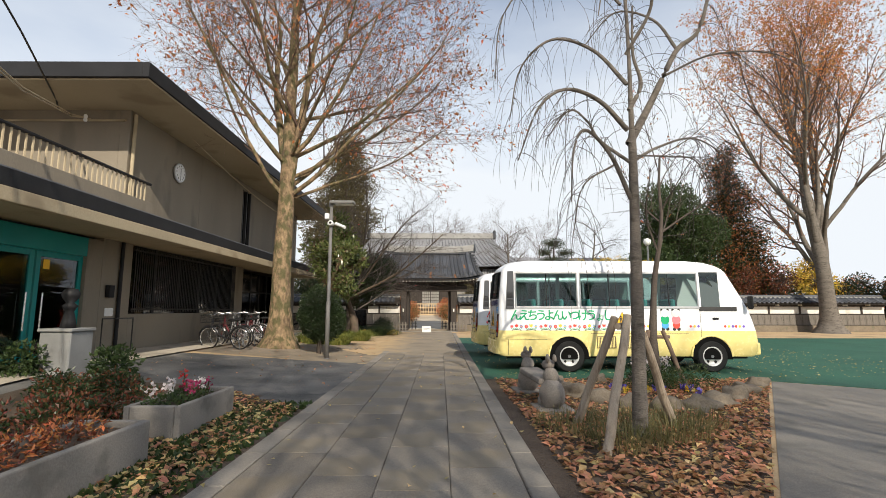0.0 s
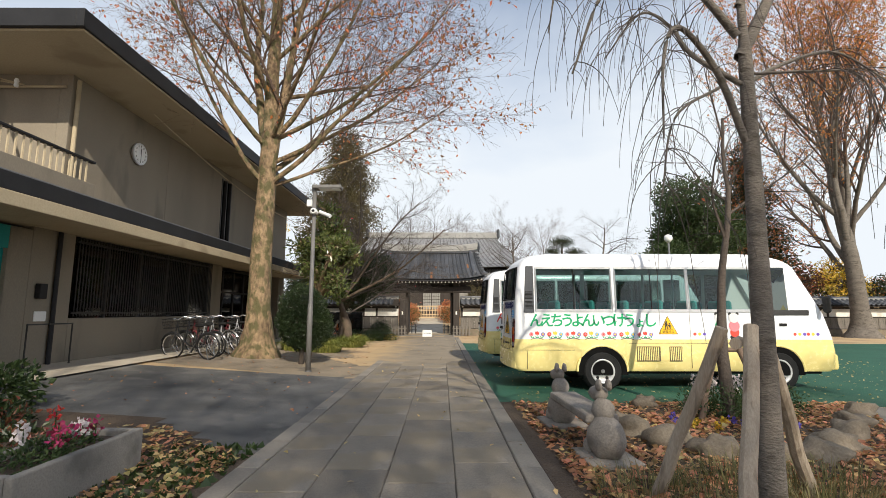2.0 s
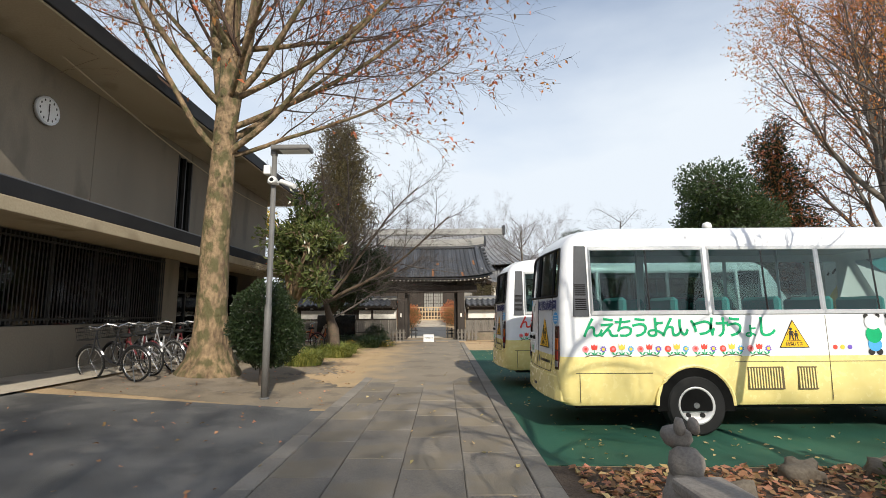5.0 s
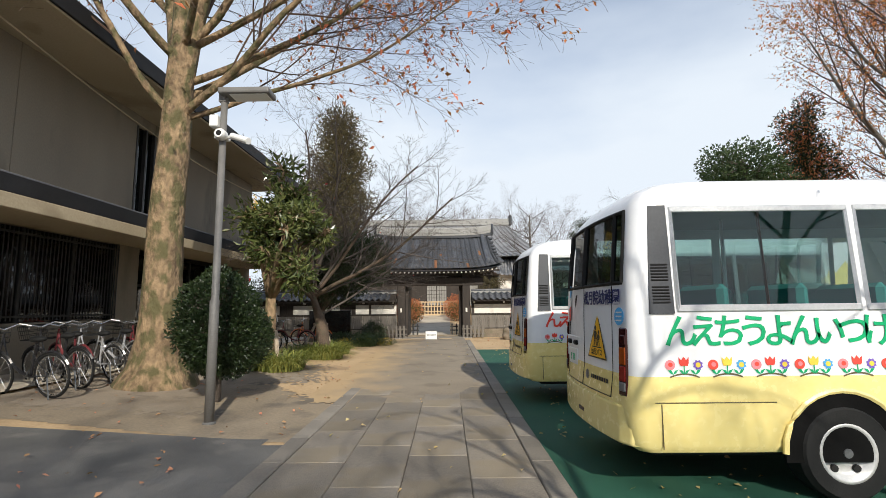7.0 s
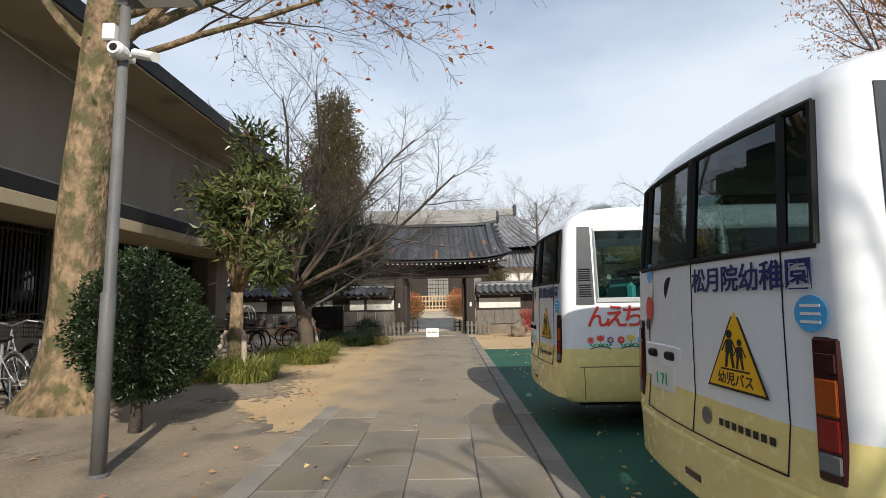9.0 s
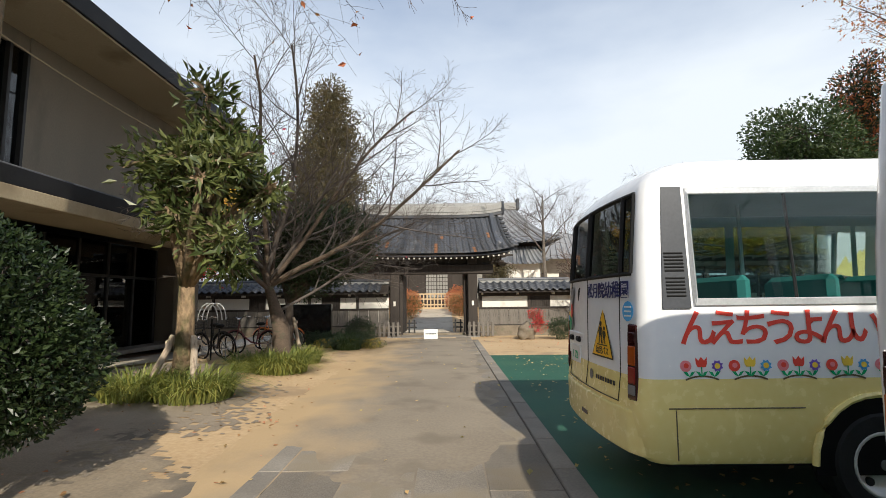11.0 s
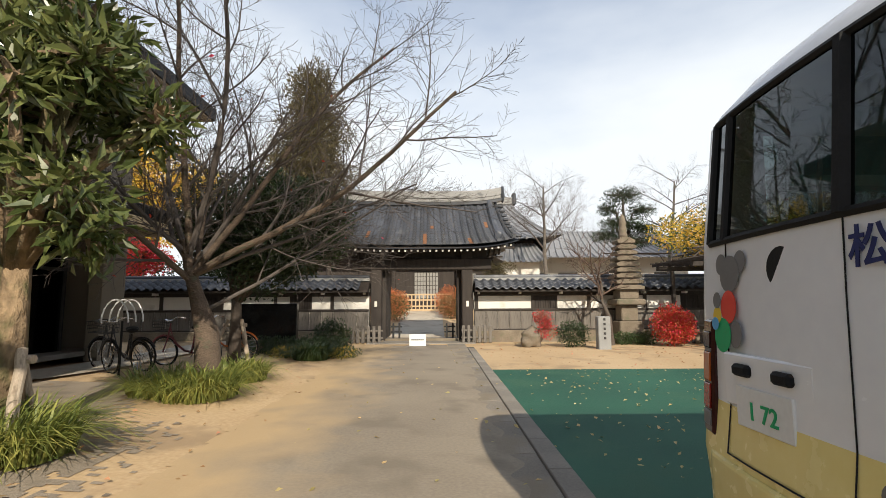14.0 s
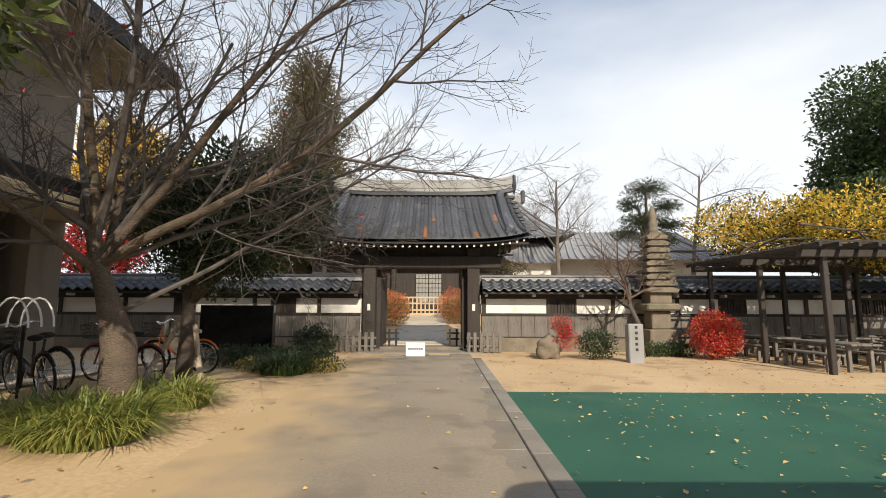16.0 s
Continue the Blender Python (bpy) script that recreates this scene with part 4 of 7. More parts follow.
def bus(px, py, letter_mat, plate):
    b = thing("kindergarten_bus", px, py, 0.0, "white and pale yellow kindergarten minibus with painted letters and flowers, parked", "bus", "parked buses")
    lv = bus_levels()
    rings = [bus_ring(*q) for q in lv]
    n = len(rings[0])
    ns = len(SIDE_X)
    # places along the ring: side spans, rear spans
    side_glass = {0, 2, 4, 6}
    lo, hi = 5, 7     # between these levels the windows lie

    def shell(k0, k1, skip):
        vs = [p for k in range(k0, k1 + 1) for p in rings[k]]
        fs = []
        for k in range(k1 - k0):
            for j in range(n):
                if skip(k + k0, j):
                    continue
                a, c = k * n + j, k * n + (j + 1) % n
                fs.append((a, c, c + n, a + n))
        return vs, fs

    left0 = ns + 5 + 3 + 5
    glass_j = set(side_glass) | {left0 + (ns - 2 - s) for s in side_glass}
    front_j = set(range(ns + 4, ns + 8))
    rear_first = left0 + ns + 5 - 1
    rear_j = set(range(rear_first + 1, rear_first + 9))
    is_win = lambda k, j: (k in (6, 7) and j in glass_j) or (k == 7 and j in rear_j) or (k in (5, 6, 7) and j in front_j)
    
    part("lower_body", shell(0, 3, lambda k, j: False), M_BUSYEL, b, "pale yellow lower body", smooth=True)
    up = shell(3, len(lv) - 1, is_win)
    top = [(len(lv) - 1 - 3) * n + j for j in range(n)]
    up[1].append(tuple(top))
    part("upper_body", up, M_BUSWHITE, b, "white upper body", smooth=True)
    part("floor", box(0.3, 5.7, -0.9, 0.9, 0.55, 0.60), M_BUSIN, b)
    part("ceiling_lining", box(0.6, 5.0, -0.8, 0.8, 2.40, 2.42), M_BUSIN, b)
    part("underframe", box(0.25, 5.9, -0.85, 0.85, 0.30, 0.40, 0.02), M_BLACK, b)

    def pane(name, js, k0, k1, m, grow=0.006):
        vs, fs = [], []
        for k in (k0, k1):
            for j in js + [js[-1] + 1]:
                x, y, z = rings[k][j % n]
                vs.append(Vector((x, y, z)))
        w = len(js) + 1
        fs = [(a, a + 1, a + 1 + w, a + w) for a in range(w - 1)]
        ob = part(name, (vs, fs), m, b)
        ob.visible_shadow = False
        return ob

    panes = []
    for s in sorted(side_glass):
        panes.append(pane("side_window", [s], 6, 8, M_BUSGLASSDARK if s == 6 else M_BUSGLASS))
        panes.append(pane("side_window", [left0 + (ns - 2 - s)], 6, 8, M_BUSGLASS))
    rw = pane("rear_window", sorted(rear_j), 7, 8, M_BUSGLASSDARK)
    pane("windscreen", sorted(front_j), 5, 8, M_BUSGLASS)
    # frames round the near side windows, with a sliding-sash bar
    for s in sorted(side_glass)[:3]:
        x0, x1 = SIDE_X[s], SIDE_X[s + 1]
        fr = part("window_frame", box(x0 - 0.03, x1 + 0.03, -1.045, -1.015, 1.455, 1.51, 0.006), M_ALU, b)
        part("frame_top", box(x0 - 0.03, x1 + 0.03, -0.998, -0.968, 2.27, 2.32, 0.006), M_ALU, fr)
        for xx in (x0 - 0.015, x1 + 0.015):
            part("frame_post", tube_np([(xx, -1.028, 1.48), (xx, -0.982, 2.29)], 0.022, 4), M_ALU, fr)
        part("sash_bar", tube_np([((x0 + x1) / 2, -1.025, 1.5), ((x0 + x1) / 2, -0.978, 2.28)], 0.014, 4), M_BLACKBAR, fr)
    # dark vent panel behind the last side window
    vp = part("vent_panel", ([(0.215, -1.03, 1.44), (0.415, -1.03, 1.44), (0.415, -0.975, 2.33), (0.27, -0.975, 2.33), (0.215, -1.046, 1.44), (0.415, -1.046, 1.44), (0.415, -0.993, 2.33), (0.27, -0.993, 2.33)],
                             [(4, 5, 6, 7), (0, 4, 7, 3), (1, 2, 6, 5), (0, 1, 5, 4), (2, 3, 7, 6)]), M_VENT, b, "dark grey vent panel")
    for bank in (1.53, 1.71):
        for k in range(6):
            z = bank + k * 0.025
            yy = -1.046 + (z - 1.44) * 0.0596
            part("vent_slot", tube_np([(0.25, yy, z), (0.385, yy, z)], 0.008, 5), M_BLACK, vp)
    # cab door window surround
    part("cab_surround", ([(4.72, -1.042, 1.40), (5.60, -1.04, 1.40), (5.60, -1.036, 1.50), (4.72, -1.036, 1.50)], [(0, 1, 2, 3)]), M_BLACKBAR, b)
    # wheels, arch lips, and flat discs painted black for the wheel wells' shade
    for cx in (1.665, 4.96):
        for sy in (-1, 1):
            w = part("wheel", lathe([(0.20, 0.0), (0.23, -0.015 * 1), (0.33, -0.02), (0.365, 0.02), (0.365, 0.2), (0.2, 0.22)], 28, "y", (0, 0, 0), False), M_BLACK, b, "black tyre on pale steel rim", smooth=False)
            part("rim", lathe([(0.0, 0.055), (0.05, 0.05), (0.07, 0.02), (0.10, 0.03), (0.13, 0.055), (0.175, 0.035), (0.2, -0.01), (0.225, -0.012), (0.225, 0.02)], 28, "y", (0, 0, 0), False), M_RIM, w, "silver steel rim", smooth=True)
            for q in range(5):
                a = q * 2 * math.pi / 5 + 0.3
                part("rim_hole", lathe([(0.0, 0.026), (0.028, 0.026), (0.028, 0.05)], 10, "y", (0.148 * math.cos(a), 0, 0.148 * math.sin(a))), M_BLACK, w)
            part("hub_cap", lathe([(0.0, -0.01), (0.035, -0.01), (0.045, 0.03)], 12, "y"), M_STEEL, w)
            w.matrix_local = pose(cx, sy * 1.035, 0.365, 0, 0, 0 if sy < 0 else 180)
            arch = [(0.47 * math.cos(math.pi * k / 14), 0.365 + 0.47 * math.sin(math.pi * k / 14)) for k in range(15)]
            out = [(x + cx, z) for x, z in arch]
            dark = prism(out + [(cx - 0.47, 0.3), (cx + 0.47, 0.3)][::1], -0.004, 0.004, "y")
            o = part("wheel_well_shade", dark, M_WELLSHADE, b)
            o.location = (0, sy * 1.034, 0)
            run = [(x, sy * 1.035, z) for x, z in out]
            part("arch_lip", tube_np(run, 0.022, 6), M_BUSYEL, b)
    # bumpers
    edge = [(-0.082 + (rear_bow(q * 0.12) + 0.07) * 1.15 + (0.05 if abs(q) == 8 else 0.0), q * 0.12) for q in range(-8, 9)]
    bumper = prism(edge + [(0.12, 0.99), (0.12, -0.99)], 0.40, 0.71, "z")
    bmesh.ops.bevel(bumper, geom=list(bumper.edges), offset=0.018, segments=2, affect="EDGES", profile=0.5)
    part("rear_bumper", bumper, M_BUSYEL, b, "pale yellow rear bumper")
    part("bumper_reflector", box(-0.087, -0.075, -0.1, 0.06, 0.50, 0.535), M_LAMPDARK, b)
    part("front_bumper", box(5.98, 6.16, -0.95, 0.95, 0.38, 0.68, 0.05, 3), M_BUSYEL, b)
    part("headlight", blob(6.05, -0.78, 0.82, 0.05, 0.14, 0.09, 1, 0.0), M_CHROME, b, smooth=True)
    for g0, g1 in ((2.32, 2.76), (2.93, 3.17)):
        gr = part("side_grille", box(g0, g1, -1.040, -1.03, 0.55, 0.82, 0.003), M_GRILLE, b, "brown slotted side grille")
        for k in range(int((g1 - g0) / 0.034)):
            part("grille_slat", box(g0 + 0.012 + k * 0.034, g0 + 0.026 + k * 0.034, -1.048, -1.039, 0.565, 0.805), M_BUSYEL, gr)
    # body seams
    seam = lambda pts: part("body_seam", tube_np(pts, 0.0045, 4), M_GRILLE, b)
    for sy in (-1, 1):
        seam([(0.27, sy * 1.022, 0.40), (0.27, sy * 1.032, 0.74)])
        seam([(0.22, sy * 1.033, 0.75), (1.16, sy * 1.034, 0.75)])
        seam([(2.18, sy * 1.034, 0.88), (4.44, sy * 1.034, 0.88)])
        for xx in (3.34, 4.74):
            seam([(xx, sy * 1.025, 0.42), (xx, sy * 1.036, 0.95), (xx, sy * 1.031, 1.44)])
    part("door_handle", box(5.02, 5.16, -1.055, -1.03, 1.20, 1.25, 0.008), M_BLACK, b)
    mir = part("side_mirror", box(5.80, 5.88, -1.26, -1.1, 1.45, 1.75, 0.03), M_BLACK, b)
    part("mirror_arm", tube_np([(5.85, -1.0, 1.5), (5.86, -1.15, 1.6)], 0.012, 6), M_BLACK, mir)
    # rear lamps, door seams, plate, caps
    for sy in (-1, 1):
        tl = part("tail_lamp", box(-0.012, 0.05, -0.06, 0.06, 0.78, 1.33, 0.012), M_LAMPDARK, b, "tall dark tail lamp cluster")
        tl.matrix_local = Matrix.Translation((-0.013, sy * 0.905, 0)) @ pose(0, 0, 0, 0, 3, -sy * 12)
        for z0, z1, m in ((1.19, 1.27, M_LAMPDARK), (1.03, 1.17, M_AMBER), (0.90, 1.02, M_RED), (0.82, 0.89, M_GREYFILM)):
            part("lens", box(-0.019, -0.010, -0.045, 0.045, z0, z1, 0.006), m, tl)
    for yy in (-0.70, 0.0, 0.70):
        part("door_seam", tube_np([(xr + 0.013 + rear_bow(yy), yy, z) for z, xr in ((0.74, 0.0), (0.95, 0.03), (1.43, 0.045), (1.70, 0.058))], 0.0035, 4), M_BLACK, b)
    part("door_seam", tube_np([(0.013 + rear_bow(yy), yy, 0.742) for yy in (-0.7, -0.5, -0.25, 0, 0.25, 0.5, 0.7)], 0.004, 4), M_BLACK, b)
    for k in (7, 8):
        part("window_seal", tube_np([rings[k][j] for j in sorted(rear_j) + [max(rear_j) + 1]], 0.018, 6), M_BLACK, b)
    for q, jj in enumerate(sorted(rear_j) + [max(rear_j) + 1]):
        if q in (0, 1, 4, 7, 8):
            wide = 0.03 if q == 4 else 0.021
            part("window_pillar", tube_np([rings[7][jj], rings[8][jj]], wide, 6), M_BLACK, b)
    plate_ob = part("number_plate", box(-0.03, -0.012, 0.255, 0.585, 0.895, 1.06, 0.003), M_WHITEPL, b, "white number plate")
    letters(plate, 0.1, M_TGREEN, plate_ob, "plate_digits", Matrix.Translation((-0.032, 0.42, 0.965)) @ Matrix(((0, 0, -1, 0), (-1, 0, 0, 0), (0, 1, 0, 0), (0, 0, 0, 1))))
    for k, yy in enumerate((0.30, 0.54)):
        part("plate_light", box(-0.045, 0.01, yy - 0.05, yy + 0.05, 1.10, 1.15, 0.012), M_BLACK, b)
    part("plate_recess", box(-0.018, 0.01, 0.16, 0.68, 0.965, 1.19, 0.008), M_BUSWHITE, b)
    part("round_cap", lathe([(0.0, -0.012), (0.085, -0.012), (0.1, 0.0), (0.1, 0.03)], 20, "x", (0.018, 0.30, 1.54)), M_BLACK, b)

    def rear_m(yy, zz, off=0.0):
        """A place on the bowed rear door, facing backwards."""
        slope = 0.07 * 2.2 / 0.88 * (abs(yy) / 0.88) ** 1.2
        turn = math.degrees(math.atan(slope)) * (1 if yy < 0 else -1)
        return Matrix.Translation((float(np.interp(zz, [q[0] for q in lv], [q[1] for q in lv])) + 0.010 + rear_bow(yy) - off, yy, zz)) @ pose(0, 0, 0, 0, 3.5, turn) @ Matrix(((0, 0, -1, 0), (-1, 0, 0, 0), (0, 1, 0, 0), (0, 0, 0, 1)))

    for k, ch in enumerate("松月院幼稚園"):
        letters(ch, 0.142, M_TBLUE, b, "rear_letter", rear_m(-0.09 - k * 0.142, 1.575, 0.002 + 0.0022 * k))
    st = film("blue_sticker", disc(0, 0, 0.075, 20), M_SKYBLUE, b, rear_m(-0.845, 1.42, 0.009))
    for k in range(3):
        film("sticker_bar", [(-0.045, -0.04 + k * 0.033), (0.045, -0.04 + k * 0.033), (0.045, -0.028 + k * 0.033), (-0.045, -0.028 + k * 0.033)], M_WHITEPL, st, Matrix.Translation((0, 0, 0.0025)))

    def warning(m, s):
        tri = film("warning_triangle", [(-0.5 * s, 0), (0.5 * s, 0), (0.0, 0.93 * s)], M_INK, b, m)
        film("triangle_face", [(-0.455 * s, 0.028 * s), (0.455 * s, 0.028 * s), (0.0, 0.87 * s)], M_SIGNYEL, tri, Matrix.Translation((0, 0, 0.002)))
        for cx, h in ((-0.085, 0.40), (0.085, 0.31)):
            at = lambda pts: [((cx + px * h) * s, (0.245 + pz * h) * s) for px, pz in pts]
            pic = film("pictogram", at([(-0.17, 0.40), (0.17, 0.40), (0.13, 0.78), (-0.13, 0.78)]), M_INK, tri, Matrix.Translation((0, 0, 0.004)))
            for k, leg in enumerate(([(-0.14, 0.41), (-0.02, 0.41), (-0.10, 0.0), (-0.20, 0.0)], [(0.02, 0.41), (0.14, 0.41), (0.22, 0.02), (0.12, 0.0)])):
                film("leg", at(leg), M_INK, pic, Matrix.Identity(4))
            for k, arm in enumerate(([(-0.12, 0.78), (-0.15, 0.70), (-0.30, 0.42), (-0.34, 0.46)], [(0.12, 0.78), (0.34, 0.46), (0.30, 0.42), (0.15, 0.68)])):
                film("arm", at(arm), M_INK, pic, Matrix.Identity(4))
            film("head", disc(cx * s, (0.245 + h * 0.92) * s, 0.125 * h * s, 12), M_INK, pic, Matrix.Identity(4))
        film("ground_line", [(-0.24 * s, 0.215 * s), (0.24 * s, 0.215 * s), (0.24 * s, 0.235 * s), (-0.24 * s, 0.235 * s)], M_INK, tri, Matrix.Translation((0, 0, 0.004)))
        letters("幼児バス", 0.15 * s, M_INK, tri, "sign_letters", Matrix.Translation((0, 0.115 * s, 0.004)), 0.001)

    warning(rear_m(-0.385, 1.03, 0.003), 0.45)
    # maker's badge and model name as plain shapes
    film("badge", disc(0, 0, 0.045, 16), M_STEEL, b, rear_m(-0.13, 0.86))
    for k in range(8):
        film("name_bar", [(0, 0), (0.032, 0), (0.032, 0.035), (0, 0.035)], M_INK, b, rear_m(-0.25 - k * 0.05, 0.84))
    # plain coloured picture on the rear door
    pm = rear_m(0.66, 1.40)
    if letter_mat is M_TGREEN:
        blobs = ((0, 0.16, 0.09, 0.8, M_WHITEPL), (0.0, 0.27, 0.07, 0.9, M_SKYBLUE), (0, 0.02, 0.085, 0.9, M_TRED), (-0.03, -0.09, 0.04, 0.9, M_INK))
    else:
        blobs = ((-0.09, 0.19, 0.05, 1, M_GREYFILM), (0.09, 0.19, 0.05, 1, M_GREYFILM), (0, 0.14, 0.085, 1.05, M_GREYFILM), (0.06, -0.13, 0.06, 0.9, M_GREYFILM), (0.0, -0.01, 0.075, 0.95, M_TRED), (-0.05, -0.14, 0.078, 1.0, M_TGREEN), (-0.10, -0.05, 0.04, 1, M_FYEL), (-0.10, 0.02, 0.038, 1, M_GREYFILM), (-0.11, -0.09, 0.03, 1.1, M_SKYBLUE))
    for k, (a, c, r, sx, m) in enumerate(blobs):
        film("painted_shape", disc(a, c, r, 20, sx), m, b, pm @ Matrix.Translation((0, 0, 0.001 + 0.002 * k)))
    side_m = lambda xx, zz, off=0.0: Matrix.Translation((xx, -1.0385 + off, zz)) @ pose(0, 0, 0, 90, 0, 0)
    txt = "んえちうよんいつけうょし"
    for k, ch in enumerate(txt):
        letters(ch, 0.275 if ch != "ょ" else 0.21, letter_mat, b, "side_letter", side_m(0.45 + k * 0.195, 1.285 if ch != "ょ" else 1.255))
    warning(side_m(2.92, 1.045), 0.37)
    # row of painted flowers
    for k in range(7):
        xx = 0.46 + k * 0.338
        rose, tulip, daisy = (M_PINK, M_TRED, M_VIOL) if k % 2 == 0 else (M_TRED, M_FYEL, M_SKYBLUE)
        mound_line = [(-0.115 + 0.023 * q, 0.022 - 1.9 * (-0.115 + 0.023 * q) ** 2) for q in range(11)]
        cl = part("painted_flower", prism(mound_line + [(px, pz - 0.012) for px, pz in mound_line[::-1]], 0, 0.0015, "z"), M_GRILLE, b)
        cl.matrix_local = side_m(xx, 0.955)
        lift = Matrix.Translation((0, 0, 0.002))
        for dx, dz in ((-0.11, 0.05), (0.0, 0.08), (0.11, 0.05)):
            film("stem", [(dx * 0.8 - 0.004, 0.012), (dx * 0.8 + 0.004, 0.012), (dx + 0.004, dz), (dx - 0.004, dz)], M_TGREEN, cl, Matrix.Identity(4))
            for sd in (-1, 1):
                film("stem_leaf", [(dx * 0.8, 0.012), (dx * 0.8 + sd * 0.022, 0.022), (dx * 0.8 + sd * 0.042, 0.05), (dx * 0.8 + sd * 0.014, 0.042)], M_TGREEN, cl, Matrix.Translation((0, 0, 0.0005)))
        film("flower", disc(-0.11, 0.085, 0.04, 14), rose, cl, Matrix.Identity(4))
        film("flower_heart", disc(-0.107, 0.088, 0.018, 10), M_TRED if rose is M_PINK else M_PINK, cl, lift)
        film("flower", [(-0.028, 0.078), (0.028, 0.078), (0.038, 0.10), (0.040, 0.145), (0.02, 0.122), (0.0, 0.148), (-0.02, 0.122), (-0.040, 0.145), (-0.038, 0.10)], tulip, cl, Matrix.Identity(4))
        film("flower", [(0.11 + (0.042 if q % 2 else 0.031) * math.cos(q * math.pi / 8), 0.085 + (0.042 if q % 2 else 0.031) * math.sin(q * math.pi / 8)) for q in range(16)], daisy, cl, Matrix.Identity(4))
        film("flower_heart", disc(0.11, 0.085, 0.02, 10), M_FYEL, cl, lift)
    for xx, c0, c2 in ((3.91, M_TGREEN, M_SKYBLUE), (4.17, M_PINK, M_TRED)):
        for k, (dx, dz, r, m, sx) in enumerate(((-0.07, 0.275, 0.03, M_INK, 1.0), (0.07, 0.275, 0.03, M_INK, 1.0), (-0.05, -0.16, 0.04, M_INK, 1.0), (0.05, -0.16, 0.04, M_INK, 1.0), (0.0, -0.07, 0.085, c2, 1.0), (0.0, 0.05, 0.105, c0, 0.95), (0.0, 0.20, 0.09, M_WHITEPL, 1.12))):
            film("painted_shape", disc(dx, dz, r, 18, sx), m, b, side_m(xx, 1.15) @ Matrix.Translation((0, 0, 0.0006 * k)))
    for xx in (3.42, 4.50, 5.30, 5.55):
        for q in range(3):
            film("small_flower", disc(q * 0.09, 0, 0.030, 9), (M_TRED, M_FYEL, M_VIOL)[q], b, side_m(xx, 1.05))
    film("round_sticker", disc(0, 0, 0.06, 16), M_SKYBLUE, b, side_m(5.80, 1.12, 0.03))
    # seats and rails seen through the glass
    for r in range(6):
        for yy in (-0.55, 0.5):
            xx = 0.95 + r * 0.66
            seat = part("seat", box(xx, xx + 0.42, yy - 0.36, yy + 0.36, 0.95, 1.07, 0.04), M_SEAT, b, "teal fabric seat")
            part("backrest", box(xx - 0.10, xx + 0.0, yy - 0.36, yy + 0.36, 1.05, 1.68, 0.04), M_SEAT, seat)
            part("seat_leg", box(xx + 0.1, xx + 0.3, yy - 0.3, yy + 0.3, 0.6, 0.96), M_BUSIN, seat)
    for xx in (1.5, 3.6):
        part("grab_pole", tube_np([(xx, 0.1, 0.6), (xx, 0.1, 2.4)], 0.018, 6), M_ALU, b)
    return b


M_VIOL = mat("violet_film", (0.16, 0.09, 0.5), (0.2, 0.12, 0.55), 5, 60, 0.5, 0.0)
bus(1.81, 13.03, M_TGREEN, "1 71")
bus(1.60, 16.65, M_TRED, "1 72")

# ---- trees and plants ----


def grow(rng, start, way, length, radius, depth, spec, runs, tips, level=0):
    """Adds a limb as runs of points, and its branches; spec gives, for each level, (children, length ratio, spread degrees, upward pull, wander, sag)."""
    seg = max(3, int(length / spec["step"][min(level, len(spec["step"]) - 1)]))
    pts, rad = [Vector(start)], [radius]
    d = Vector(way).normalized()
    kids, ratio, spread, pull, wander, first = spec["levels"][level]
    for i in range(seg):
        d = d + Vector((rng.gauss(0, wander), rng.gauss(0, wander), rng.gauss(0, wander) + pull * (i / seg if pull < 0 else 1)))
        d.normalize()
        pts.append(pts[-1] + d * (length / seg))
        rad.append(max(radius * (1 - (i + 1) / seg * spec["taper"]), 0.0028))
    runs.append((level, pts, rad))
    if level + 1 >= len(spec["levels"]):
        tips.append(pts)
        return
    for c in range(kids):
        u = first + (1 - first) * (c + rng.random()) / kids
        i = min(seg - 1, int(u * seg))
        p = pts[i].lerp(pts[i + 1], u * seg - i if u * seg - i <= 1 else 1)
        dd = (pts[i + 1] - pts[i]).normalized()
        side = dd.orthogonal().normalized()
        side.rotate(Matrix.Rotation(c * 2.4 + rng.random() * 1.2, 3, dd))
        ang = radians(spread + rng.gauss(0, 9))
        nd = dd * math.cos(ang) + side * math.sin(ang)
        grow(rng, p, nd, length * ratio * (1.15 - 0.5 * u) * rng.uniform(0.75, 1.2), max(rad[i] * spec["thin"], 0.0034), depth, spec, runs, tips, level + 1)


def wood(parent, runs, split, bark, twig):
    heavy, light = [], []
    for lv, p, r in runs:
        (heavy if lv < split and r[0] > 0.055 else light).append((p, r))
    if heavy:
        vs, fs = [], []
        for k, (p, r) in enumerate(heavy):
            v, f = tube_np(p, r, 12 if k == 0 else 7, False, len(vs))
            vs += v
            fs += f
        part("trunk", (vs, fs), bark, parent, smooth=True)
    if light:
        vs, fs = [], []
        for p, r in light:
            v, f = tube_np(p, r, 3 if r[0] < 0.012 else (4 if r[0] < 0.03 else 7), False, len(vs))
            vs += v
            fs += f
        tagged(part("branchwork", (vs, fs), twig, parent), kind="stuff")


